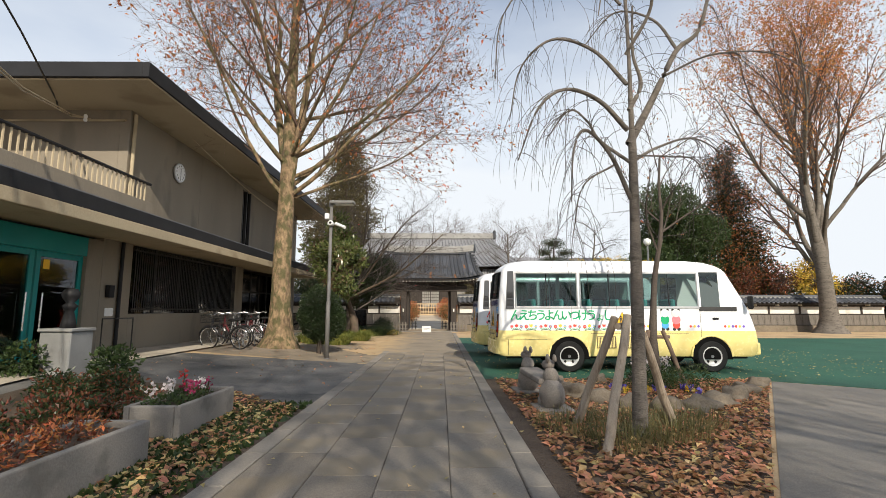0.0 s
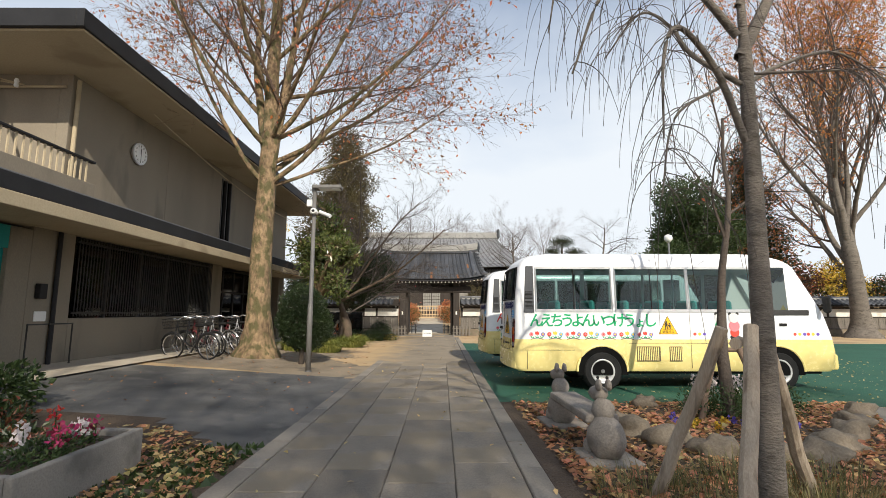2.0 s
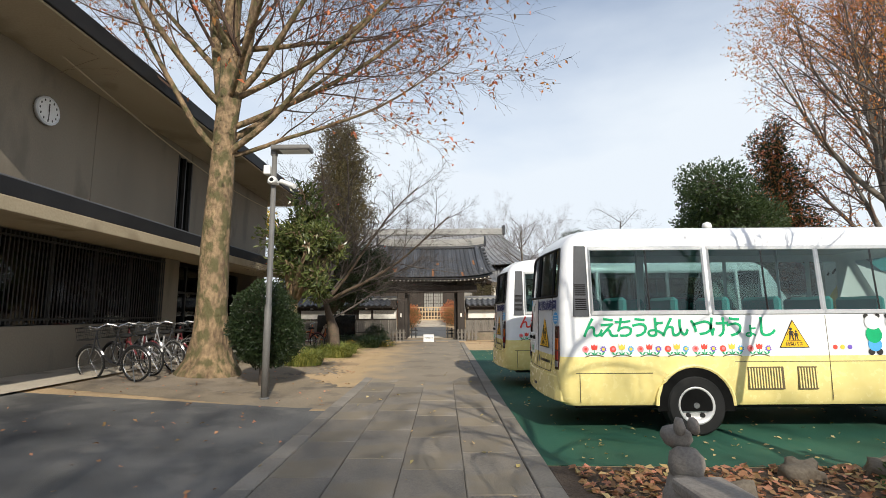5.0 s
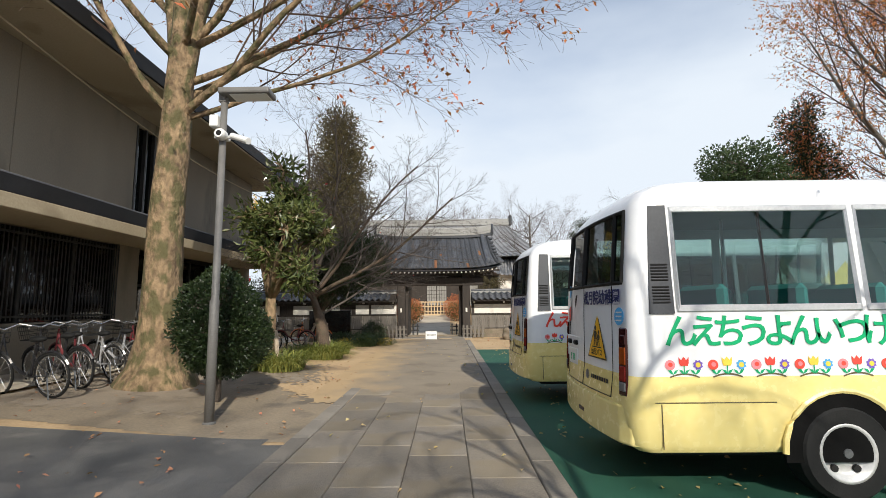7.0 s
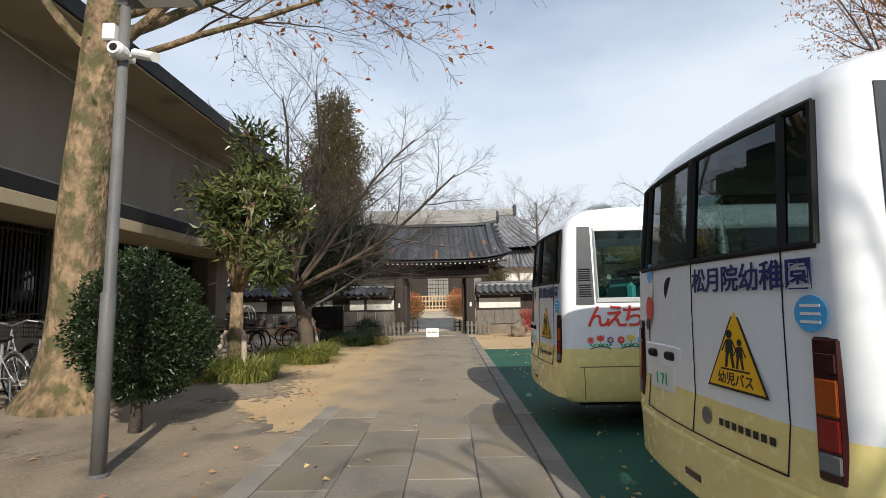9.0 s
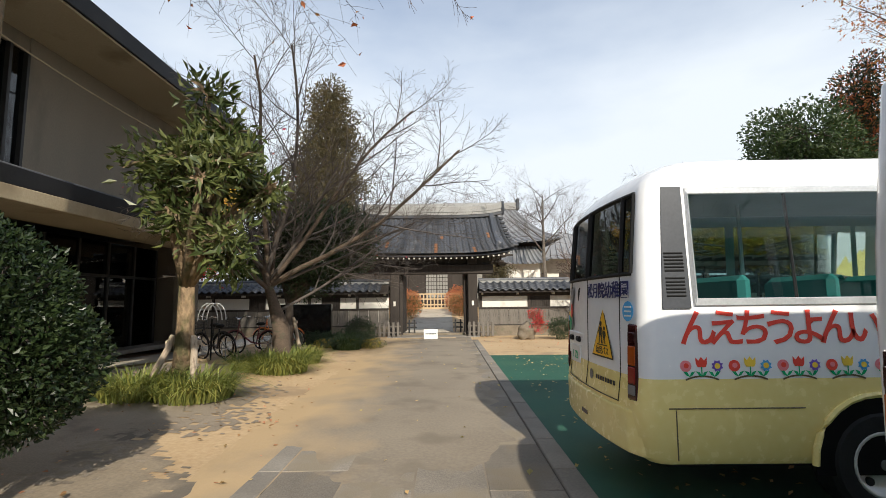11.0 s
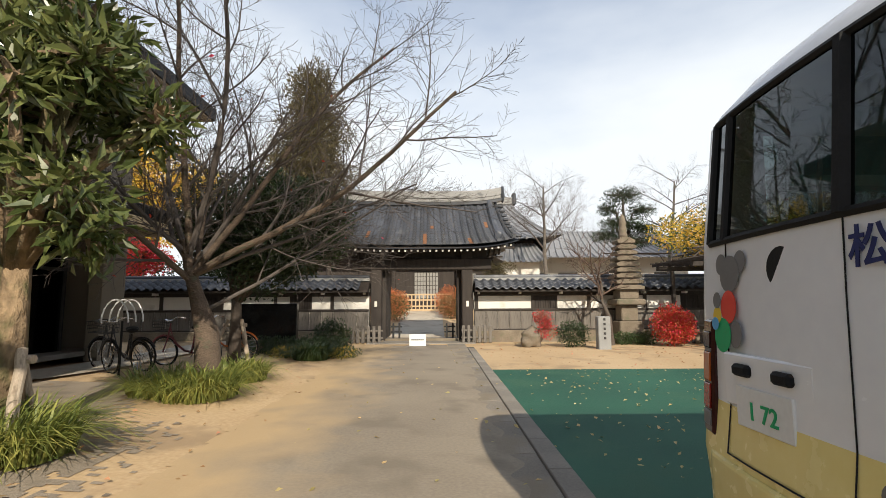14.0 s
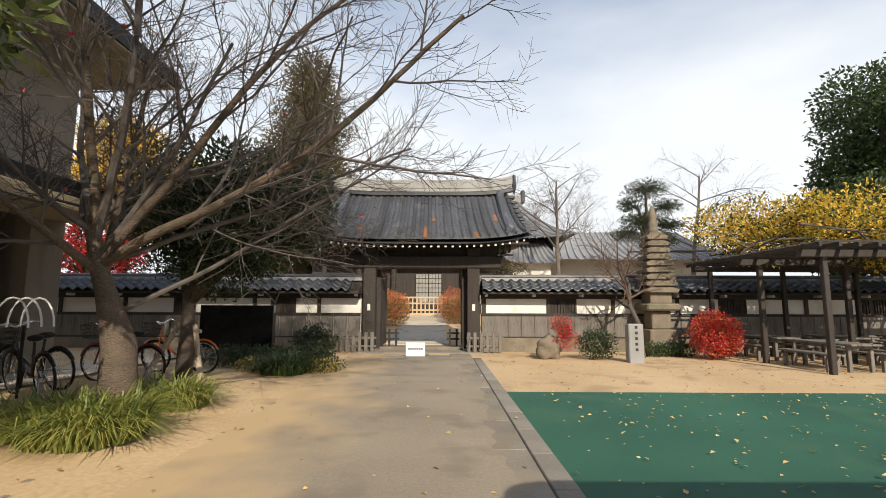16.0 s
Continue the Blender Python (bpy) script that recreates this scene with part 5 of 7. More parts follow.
def leaves(name, spots, size, material, parent, rng, droop=0.2, narrow=0.5, fold=0.15, smooth=False):
    """Leaf blades of six points each at spots (place, way or None)."""
    vs, fs = [], []
    for p, w in spots:
        s = size * rng.uniform(0.6, 1.25)
        d = Vector(w) if w is not None else Vector((rng.gauss(0, 1), rng.gauss(0, 1), rng.gauss(0, 1) - droop))
        if d.length < 1e-4:
            continue
        d.normalize()
        u = d.cross(Vector((rng.gauss(0, 1), rng.gauss(0, 1), rng.gauss(0, 1))))
        if u.length < 1e-4:
            continue
        u.normalize()
        nn = d.cross(u)
        b = len(vs)
        p = Vector(p)
        vs += [p, p + d * s * 0.45 + u * s * narrow * 0.5 + nn * s * fold, p + d * s, p + d * s * 0.45 - u * s * narrow * 0.5 + nn * s * fold]
        fs += [(b, b + 1, b + 2), (b, b + 2, b + 3)]
    return part(name, (vs, fs), material, parent)


def big_tree(name, x, y, z, height, r, label, seed, lean, spec, leafmat, nleaf, leafsize, bark=M_BARK, twig=M_TWIG, split=2, flare=1.9, group="", limbs=()):
    rng = random.Random(seed)
    t = thing(name, x, y, z, label, "tree", group)
    runs, tips = [], []
    grow(rng, (0, 0, 0), lean, height, r, 0, spec, runs, tips)
    for u, way, length, rr in limbs:
        q = runs[0][1]
        grow(rng, q[int(u * (len(q) - 1))], way, length, rr, 0, spec, runs, tips, 1)
    lv, p, rad = runs[0]
    pts2, rad2 = [], []
    for k, (h, f) in enumerate(((-0.15, flare * 1.15), (0.12, flare), (0.4, 1 + (flare - 1) * 0.45), (0.9, 1 + (flare - 1) * 0.12))):
        pts2.append(Vector((lean[0] / lean[2] * h, lean[1] / lean[2] * h, h)))
        rad2.append(r * f)
    keep = [k for k in range(len(p)) if p[k].z > 1.3]
    runs[0] = (0, pts2 + [p[k] for k in keep], rad2 + [rad[k] for k in keep])
    wood(t, runs, split, bark, twig)
    if nleaf:
        spots = []
        for k in range(nleaf):
            q = rng.choice(tips)
            i = rng.randrange(len(q))
            spots.append((q[i] + Vector((rng.gauss(0, 0.03), rng.gauss(0, 0.03), rng.gauss(0, 0.03))), None))
        leaves("crown", spots, leafsize, leafmat, t, rng, 0.8)
    return t, tips


SPEC_TALL = {"step": (0.7, 0.5, 0.4, 0.3, 0.25), "taper": 0.8, "thin": 0.36,
             "levels": [(22, 0.50, 50, 0.01, 0.02, 0.34), (10, 0.50, 38, 0.035, 0.05, 0.18), (9, 0.52, 36, 0.025, 0.07, 0.12), (8, 0.55, 34, 0.0, 0.09, 0.1), (0, 0, 0, -0.02, 0.1, 0)]}
plane_tree, _ = big_tree("plane_tree", -4.85, 16.9, 0.12, 16.0, 0.36, "tall mottled-bark tree, nearly bare, with a few orange leaves", 11, (0.03, 0.0, 1), SPEC_TALL, L_AUTUMN, 11000, 0.15, limbs=((0.34, (0.9, -0.25, 0.75), 7.0, 0.085), (0.38, (0.75, 0.3, 0.5), 7.5, 0.08), (0.36, (-0.7, -0.5, 0.8), 6.5, 0.08), (0.42, (0.95, -0.1, 0.35), 8.0, 0.08), (0.45, (0.6, -0.7, 0.5), 7.0, 0.075), (0.33, (0.9, 0.2, 0.3), 6.5, 0.06), (0.4, (-0.2, 0.1, 1), 8.0, 0.17), (0.36, (0.22, 0.0, 1), 9.0, 0.18)))
SPEC_WIDE = {"step": (0.8, 0.7, 0.5, 0.4, 0.3), "taper": 0.85, "thin": 0.5,
             "levels": [(13, 0.62, 33, 0.0, 0.025, 0.2), (9, 0.5, 34, 0.05, 0.05, 0.25), (8, 0.5, 34, 0.04, 0.06, 0.15), (6, 0.55, 34, 0.02, 0.08, 0.1), (0, 0, 0, 0, 0.1, 0)]}
big_tree("zelkova_tree", 25.0, 31.0, 0, 17.0, 0.5, "tall autumn tree with fine twigs and orange leaves", 5, (0.02, 0, 1), SPEC_WIDE, L_ORANGE, 13000, 0.17, M_BARKGREY, M_TWIG)
big_tree("zelkova_tree", 27.6, 34.6, 0, 18.5, 0.45, "tall autumn tree with fine twigs and orange leaves", 6, (0.04, 0, 1), SPEC_WIDE, L_ORANGE, 9000, 0.18, M_BARKGREY, M_TWIG)

# young weeping cherry with its props
def curve_through(pts, steps=7):
    """Points of a smooth line through pts."""
    p = [Vector(q) for q in pts]
    p = [p[0] * 2 - p[1]] + p + [p[-1] * 2 - p[-2]]
    out = []
    for i in range(1, len(p) - 2):
        for k in range(steps):
            t = k / steps
            out.append(0.5 * ((2 * p[i]) + (p[i + 1] - p[i - 1]) * t + (2 * p[i - 1] - 5 * p[i] + 4 * p[i + 1] - p[i + 2]) * t * t + (3 * p[i] - p[i - 1] - 3 * p[i + 1] + p[i + 2]) * t ** 3))
    return out + [p[-2]]


def weeping_cherry(x, y):
    """A slim trunk that forks at head height and a half, arching limbs, and long hanging twigs."""
    rng = random.Random(21)
    t = thing("weeping_cherry", x, y, 0, "young bare weeping cherry tied to timber props", "tree")
    limbs = [
        (0.050, 0.020, [(0.03, 0, 3.42), (0.28, 0.05, 3.85), (0.49, 0.1, 4.23), (0.74, 0.1, 4.70), (1.06, 0.15, 5.0), (1.3, 0.2, 5.7)]),
        (0.016, 0.005, [(0.55, 0.1, 4.35), (1.12, 0.0, 4.58), (1.82, -0.1, 4.54), (2.3, -0.15, 4.2)]),
        (0.033, 0.007, [(0.02, 0, 3.60), (-0.35, -0.1, 3.93), (-0.78, -0.2, 4.02), (-1.13, -0.3, 3.73), (-1.38, -0.35, 3.1)]),
        (0.022, 0.006, [(0.02, 0, 3.2), (-0.29, 0.1, 3.5), (-0.42, 0.15, 3.77), (-0.62, 0.25, 3.95), (-0.9, 0.35, 3.6)]),
        (0.030, 0.006, [(0.02, 0, 2.74), (-0.26, -0.15, 3.24), (-0.59, -0.3, 3.48), (-0.76, -0.4, 3.2), (-0.82, -0.45, 2.6)]),
        (0.013, 0.005, [(-0.2, -0.1, 3.13), (-0.61, -0.2, 2.84), (-0.76, -0.25, 2.25)]),
        (0.021, 0.006, [(0.06, 0, 3.2), (0.43, 0.1, 3.42), (0.91, 0.15, 3.55), (1.4, 0.2, 3.3)]),
        (0.012, 0.005, [(0.06, 0, 3.28), (0.4, -0.2, 3.2), (0.67, -0.3, 3.11), (0.8, -0.3, 2.7)]),
        (0.027, 0.006, [(0.05, 0.03, 4.2), (-0.3, 0.2, 4.75), (-0.8, 0.3, 4.95), (-1.2, 0.4, 4.6), (-1.35, 0.45, 3.9)]),
        (0.024, 0.006, [(0.06, 0.04, 4.6), (0.3, -0.2, 5.1), (0.1, -0.5, 5.5), (-0.4, -0.8, 5.3), (-0.6, -0.9, 4.5)]),
        (0.030, 0.012, [(0.05, 0, 3.85), (0.22, 0.02, 4.2), (0.14, 0.02, 4.6), (0.2, 0.1, 5.3)]),
        (0.022, 0.006, [(0.74, 0.1, 4.7), (0.6, 0.4, 5.3), (0.2, 0.7, 5.6), (-0.2, 0.9, 5.2)]),
        (0.020, 0.006, [(0.04, 0.08, 5.3), (-0.4, 0.1, 5.8), (-1.0, 0.0, 5.7), (-1.5, -0.1, 5.0), (-1.6, -0.1, 4.2)]),
    ]
    trunk = curve_through([(0, 0, -0.12), (0, 0, 0.1), (0.03, 0, 1.4), (0.06, 0, 2.8), (0.07, 0, 3.6), (0.10, 0.05, 4.7), (0.10, 0.1, 5.9)])
    rad = [max(0.022, 0.088 - 0.0118 * p.z - (0.012 if p.z > 3.5 else 0)) * (1.35 if p.z < 0.05 else 1) for p in trunk]
    part("trunk", tube_np(trunk, rad, 14, False), M_BARKGREY, t, smooth=True)
    twigs = []
    for r0, r1, pts in limbs:
        c = curve_through(pts)
        n = len(c)
        part("limb", tube_np(c, [r0 + (r1 - r0) * k / (n - 1) for k in range(n)], 7, False), M_BARKGREY, t, smooth=True)
        for k in range(int(5 + n * 0.62)):
            i = rng.randrange(int(n * 0.25), n - 1)
            d = ((c[i + 1] - c[i]).normalized() * 0.6 + Vector((rng.gauss(0, 0.6), rng.gauss(0, 0.6), rng.uniform(-0.1, 0.7)))).normalized()
            ln = rng.uniform(0.35, 1.25)
            q = [c[i]]
            for _ in range(9):
                d = (d + Vector((rng.gauss(0, 0.06), rng.gauss(0, 0.06), -0.33))).normalized()
                q.append(q[-1] + d * ln / 9)
            twigs.append((q, [0.0044 - 0.0003 * w for w in range(10)]))
            if rng.random() < 0.6:
                j = rng.randrange(2, 6)
                e = (d * 0.3 + Vector((rng.gauss(0, 0.6), rng.gauss(0, 0.6), 0.1))).normalized()
                q2 = [q[j]]
                for _ in range(6):
                    e = (e + Vector((0, 0, -0.4))).normalized()
                    q2.append(q2[-1] + e * ln * 0.09)
                twigs.append((q2, 0.002))
    tagged(part("branchwork", tubes(twigs, 3), M_TWIGGREY, t), kind="stuff")


weeping_cherry(2.77, 6.42)
SPEC_SMALL = {"step": (0.3, 0.25, 0.2, 0.15), "taper": 0.75, "thin": 0.55,
              "levels": [(8, 0.5, 45, 0.0, 0.05, 0.45), (7, 0.5, 40, 0.03, 0.09, 0.2), (5, 0.55, 38, 0.0, 0.1, 0.15), (0, 0, 0, 0, 0.12, 0)]}
big_tree("maple_sapling", 4.5, 9.8, 0, 4.6, 0.075, "slender dark-barked young tree by the bus", 31, (-0.06, 0.0, 1), SPEC_SMALL, L_AUTUMN, 60, 0.07, M_BARKDARK, M_BARKDARK, 2, 1.3)


def props(name, x, y, feet, top, m, label, r=0.055):
    s = thing(name, x, y, 0, label, "tree support")
    for (fx, fy), (tx, ty, tz) in zip(feet, top):
        pts = [Vector((fx, fy, -0.1)).lerp(Vector((tx, ty, tz)), k / 5) + Vector((0.008 * math.sin(k * 2.1), 0.006 * math.cos(k * 3), 0)) for k in range(6)]
        part("pole", tube_np(pts, [r, r * 1.02, r, r * 0.97, r * 0.95, r * 0.93], 10), m, s, smooth=False)
    zt = top[0][2]
    part("crosspiece", tube_np([(top[0][0] - 0.12, top[0][1], zt - 0.12), (top[1][0] + 0.12, top[1][1], zt - 0.12)], r * 0.8, 8), m, s)
    return s


props("tree_prop", 2.77, 6.42, ((-0.66, -0.72), (-0.62, 0.55), (0.62, 0.45)), ((-0.13, -0.12, 1.36), (-0.17, 0.16, 1.34), (0.1, 0.05, 1.15)), M_STAKE, "pale weathered timber props round the young cherry", 0.05)
props("tree_prop", 4.5, 9.8, ((-0.55, -0.2), (0.45, -0.25)), ((-0.12, 0.0, 1.05), (0.14, 0.0, 1.05)), M_STAKEDARK, "dark timber props round a young tree", 0.04)


rl = random.Random(3)


def evergreen(name, x, y, z, lumps, nleaf, size, leafmat, label, seed, trunk_h, trunk_r, category="tree", narrow=0.5, shell=0.45, bark=M_BARKDARK, inner=True, second=None, ragged=1.0):
    """A crown of many leaves in uneven lumps (cx, cy, cz, rx, ry, rz), each round a dark twiggy core."""
    rng = random.Random(seed)
    t = thing(name, x, y, z, label, category)
    if trunk_h:
        runs = [([(0, 0, -0.1), (0.02, 0, trunk_h * 0.5), (0.0, 0.02, trunk_h)], [trunk_r * 1.3, trunk_r, trunk_r * 0.8])]
        for c in lumps:
            runs.append(([(0, 0, trunk_h * 0.75), (c[0] * 0.5, c[1] * 0.5, (trunk_h + c[2]) / 2), (c[0], c[1], c[2])], [trunk_r * 0.7, trunk_r * 0.45, trunk_r * 0.2]))
        part("trunk", tubes(runs, 8), bark, t, smooth=True)
    total = sum(c[3] * c[4] + c[3] * c[5] for c in lumps)
    spots = []
    for ci, c in enumerate(lumps):
        n = int(nleaf * (c[3] * c[4] + c[3] * c[5]) / total)
        for k in range(n):
            d = Vector((rng.gauss(0, 1), rng.gauss(0, 1), rng.gauss(0, 1))).normalized()
            rr = 1 - shell * rng.random() ** 1.6
            rr *= 1 + ragged * 0.32 * noise.noise(d * 2.3 + Vector((seed + ci, 0, ci * 2.0))) + ragged * 0.16 * noise.noise(d * 6 + Vector((seed, ci, 0)))
            p = Vector((c[0] + d.x * c[3] * rr, c[1] + d.y * c[4] * rr, c[2] + d.z * c[5] * rr))
            w = d * 0.8 + Vector((rng.gauss(0, 0.7), rng.gauss(0, 0.7), rng.gauss(0, 0.7) + 0.15))
            spots.append((p, w))
    if second:
        rng.shuffle(spots)
        k = int(len(spots) * second[1])
        leaves("crown", spots[k:], size, leafmat, t, rng, 0.2, narrow)
        leaves("tinted_leaves", spots[:k], size, second[0], t, rng, 0.2, narrow)
    else:
        leaves("crown", spots, size, leafmat, t, rng, 0.2, narrow)
    if inner:
        vs, fs = [], []
        for k in range(260):
            c = rng.choice(lumps)
            d = Vector((rng.gauss(0, 1), rng.gauss(0, 1), rng.gauss(0, 1))).normalized()
            a = Vector((c[0], c[1], c[2]))
            e = a + Vector((d.x * c[3], d.y * c[4], d.z * c[5])) * 0.8
            v, f = tube_np([a, a.lerp(e, 0.5) + Vector((0, 0, 0.05)), e], [0.03 * size * 8, 0.02 * size * 8, 0.008], 3, False, len(vs))
            vs += v
            fs += f
        tagged(part("inner_twig", (vs, fs), bark, t), kind="stuff")
    return t




def lump_cloud(n, cx, cy, cz, sx, sy, sz, r0, r1, seed):
    r = random.Random(seed)
    out = []
    for k in range(n):
        q = Vector((r.gauss(0, 1), r.gauss(0, 1), r.gauss(0, 1))).normalized() * r.random() ** 0.4
        rr = r.uniform(r0, r1)
        out.append((cx + q.x * sx, cy + q.y * sy, cz + q.z * sz, rr, rr, rr * 0.85))
    return out


# by the school: clipped shrub, broad-leaved evergreen with props, dark evergreens
evergreen("clipped_shrub", -3.25, 15.82, 0.05, [(0, 0, 1.28, 0.66, 0.66, 0.82), (0.1, 0.05, 1.0, 0.7, 0.68, 0.6)], 22000, 0.055, L_DARKGREEN, "dark clipped evergreen shrub on a short trunk", 41, 0.9, 0.06, "shrub", 0.55, 0.3, ragged=0.45)
evergreen("magnolia_tree", -4.0, 20.0, 0.1, lump_cloud(30, 0.15, 0, 3.3, 1.2, 1.05, 1.65, 0.3, 0.52, 8), 4300, 0.215, L_GLOSSY, "evergreen tree with large glossy leaves, propped", 42, 2.2, 0.14, "tree", 0.34, 1.0, M_BARK)
props("tree_prop", -4.0, 20.0, ((-0.5, -0.35), (0.42, -0.4), (0.0, 0.5)), ((-0.16, 0.0, 1.0), (0.16, 0.0, 0.98), (0.0, 0.12, 1.0)), M_STAKE, "short pale timber props round the evergreen", 0.055)
SPEC_CHERRY = {"step": (0.3, 0.3, 0.22, 0.18, 0.15), "taper": 0.62, "thin": 0.5,
               "levels": [(6, 1.5, 42, 0.0, 0.05, 0.62), (10, 0.4, 42, 0.015, 0.05, 0.18), (9, 0.5, 40, 0.03, 0.08, 0.12), (7, 0.5, 38, 0.01, 0.1, 0.1), (0, 0, 0, 0, 0.12, 0)]}
big_tree("cherry_tree", -3.45, 23.1, 0.03, 2.5, 0.185, "bare cherry tree with spreading limbs and grey twigs", 17, (-0.06, 0.02, 1), SPEC_CHERRY, L_RED, 30, 0.08, M_BARKCHERRY, M_TWIGGREY, 2, 1.25, "",
         ((0.75, (0.80, -0.05, 0.55), 5.4, 0.065), (0.85, (0.7, -0.1, 0.85), 5.6, 0.06), (0.8, (0.85, 0.2, 0.4), 4.2, 0.036), (0.6, (0.9, 0.3, 0.5), 4.4, 0.036), (0.9, (0.2, -0.2, 1), 4.8, 0.062), (0.9, (-0.5, 0.2, 0.9), 4.2, 0.052), (0.95, (0.45, -0.3, 1), 5.0, 0.055)))
evergreen("camellia_tree", -4.4, 26.3, 0.0, lump_cloud(22, 0.5, 0.2, 3.3, 1.6, 1.0, 1.45, 0.7, 1.0, 9), 36000, 0.1, L_DARKGREEN, "dense dark evergreen tree before the temple wall", 43, 1.9, 0.13, "tree", 0.5, 0.5)
props("tree_prop", -4.4, 26.3, ((-0.6, -0.4), (0.55, -0.4)), ((-0.15, 0.0, 1.05), (0.15, 0.0, 1.05)), M_STAKE, "timber props round the dark evergreen", 0.05)
evergreen("conifer_tree", -10.2, 53.0, 0, [(rl.uniform(-0.8, 0.8), 0, 3.0 + k * 1.2, 5.4 - k * 0.26, 4.6 - k * 0.22, 1.7) for k in range(15)], 60000, 0.32, L_OLIVE, "tall olive-brown conifer behind the wall", 44, 18, 0.3, "tree", 0.35, 0.6)
evergreen("evergreen_oak", 17.0, 34.0, 0, lump_cloud(32, -0.2, 0, 6.3, 2.5, 2.2, 3.8, 1.1, 1.7, 10), 42000, 0.2, L_GREEN, "broad round evergreen tree", 45, 4.5, 0.35, "tree", 0.5, 0.5)
evergreen("dark_conifer", 22.4, 36.5, 0, [(rl.uniform(-0.6, 0.6), 0, 2.4 + k * 1.0, 3.5 - k * 0.24, 3.0 - k * 0.2, 1.1) for k in range(12)], 34000, 0.22, L_DARKGREEN, "dark conifer with reddish tufts", 46, 11, 0.3, "tree", 0.4, 0.6, second=(L_AUTUMN, 0.34))
evergreen("yellow_tree", 28.0, 36.0, 0, lump_cloud(8, 0, 0, 3.4, 2.2, 1.5, 1.2, 0.8, 1.2, 12), 5000, 0.16, L_YELLOW, "small yellow autumn tree by the far wall", 47, 2.5, 0.12, "tree", 0.6, 0.6)
evergreen("red_tree", 23.2, 34.6, 0, lump_cloud(9, 0, 0, 3.0, 2.2, 1.2, 1.2, 0.8, 1.2, 13), 6000, 0.14, L_REDBROWN, "dark red autumn tree by the far wall", 48, 2.2, 0.12, "tree", 0.6, 0.6)
evergreen("ginkgo_tree", -19.0, 46.0, 0, lump_cloud(18, 0, 0, 8.6, 3.8, 2.0, 3.4, 1.3, 2.0, 14), 20000, 0.22, L_YELLOW, "yellow autumn ginkgo behind the wall", 49, 5, 0.3, "tree", 0.7, 0.7)
evergreen("red_maple", -13.4, 36.0, 0, lump_cloud(9, 0, 0, 3.5, 1.8, 1.2, 0.9, 0.6, 1.0, 15), 7000, 0.12, L_RED, "bright red maple behind the wall", 50, 2.4, 0.1, "tree", 0.7, 0.7)
evergreen("garden_hedge", -8.0, 35.5, 0, lump_cloud(12, 0, 0, 2.4, 3.4, 1.0, 1.2, 0.7, 1.1, 16), 12000, 0.11, L_DARKGREEN, "dark garden shrubs behind the wall", 51, 1.4, 0.1, "shrub", 0.5, 0.5)
for k, (x, y, h) in enumerate(((19.5, 35.5, 3.2), (25.5, 36.0, 3.6), (29.5, 35.5, 4.2), (33.5, 35.0, 3.8))):
    evergreen("hedge_tree", x, y, 0, lump_cloud(8, 0, 0, h * 0.6, 1.8, 1.0, h * 0.38, 0.8, 1.2, 30 + k), 7000, 0.16, L_DARKGREEN, "dark evergreen behind the far wall", 180 + k, 1.4, 0.12, "tree", 0.5, 0.5, second=(L_AUTUMN, 0.12))
# cloud-pruned pine and bare trees behind the right-hand wall
evergreen("cloud_pine", 9.4, 38.0, 0, [(0, 0, 6.6, 0.95, 0.8, 0.42), (-0.7, 0, 5.9, 0.6, 0.6, 0.3), (0.85, 0, 5.85, 0.7, 0.6, 0.32), (-0.2, 0, 5.2, 1.0, 0.8, 0.35), (0.9, 0, 5.0, 0.75, 0.6, 0.3), (-0.85, 0, 4.6, 0.8, 0.6, 0.3), (0.4, 0, 4.3, 0.9, 0.7, 0.3)],
          9000, 0.12, L_DARKGREEN, "cloud-pruned pine behind the wall", 52, 5.6, 0.13, "tree", 0.25, 0.8)
SPEC_FAR = {"step": (0.6, 0.4, 0.3, 0.25), "taper": 0.75, "thin": 0.5,
            "levels": [(12, 0.42, 55, 0.0, 0.03, 0.5), (8, 0.5, 45, -0.12, 0.06, 0.2), (7, 0.7, 40, -0.4, 0.06, 0.15), (0, 0, 0, -0.4, 0.05, 0)]}
big_tree("weeping_tree", 6.6, 42.0, 0, 8.0, 0.16, "bare weeping tree behind the wall", 61, (0, 0, 1), SPEC_FAR, None, 0, 0, M_BARKGREY, M_TWIGGREY, 2, 1.3, "weeping trees behind the wall")
big_tree("weeping_tree", 13.3, 42.0, 0, 8.4, 0.16, "bare weeping tree behind the wall", 62, (0, 0, 1), SPEC_FAR, None, 0, 0, M_BARKGREY, M_TWIGGREY, 2, 1.3, "weeping trees behind the wall")
SPEC_PLUM = {"step": (0.25, 0.2, 0.15, 0.12), "taper": 0.6, "thin": 0.55,
             "levels": [(8, 0.75, 55, 0.0, 0.1, 0.45), (8, 0.5, 45, 0.02, 0.12, 0.2), (7, 0.5, 42, 0.02, 0.12, 0.15), (0, 0, 0, 0, 0.14, 0)]}
big_tree("plum_tree", 6.0, 31.0, 0, 2.9, 0.09, "small bare plum tree beside the stone pagoda", 63, (-0.06, 0, 1), SPEC_PLUM, None, 0, 0, M_BARKDARK, M_TWIG, 2, 1.3)
for k, (x, y, s) in enumerate(((3.0, 70, 71), (9.5, 72, 72), (16, 74, 73), (-4, 68, 74))):
    big_tree("bare_tree", x, y, 0, 11.5, 0.25, "far bare tree with a haze of fine pinkish twigs", s, (0.02, 0, 1), SPEC_WIDE, None, 0, 0, M_BARKGREY, M_TWIG, 2, 1.4, "far bare trees")
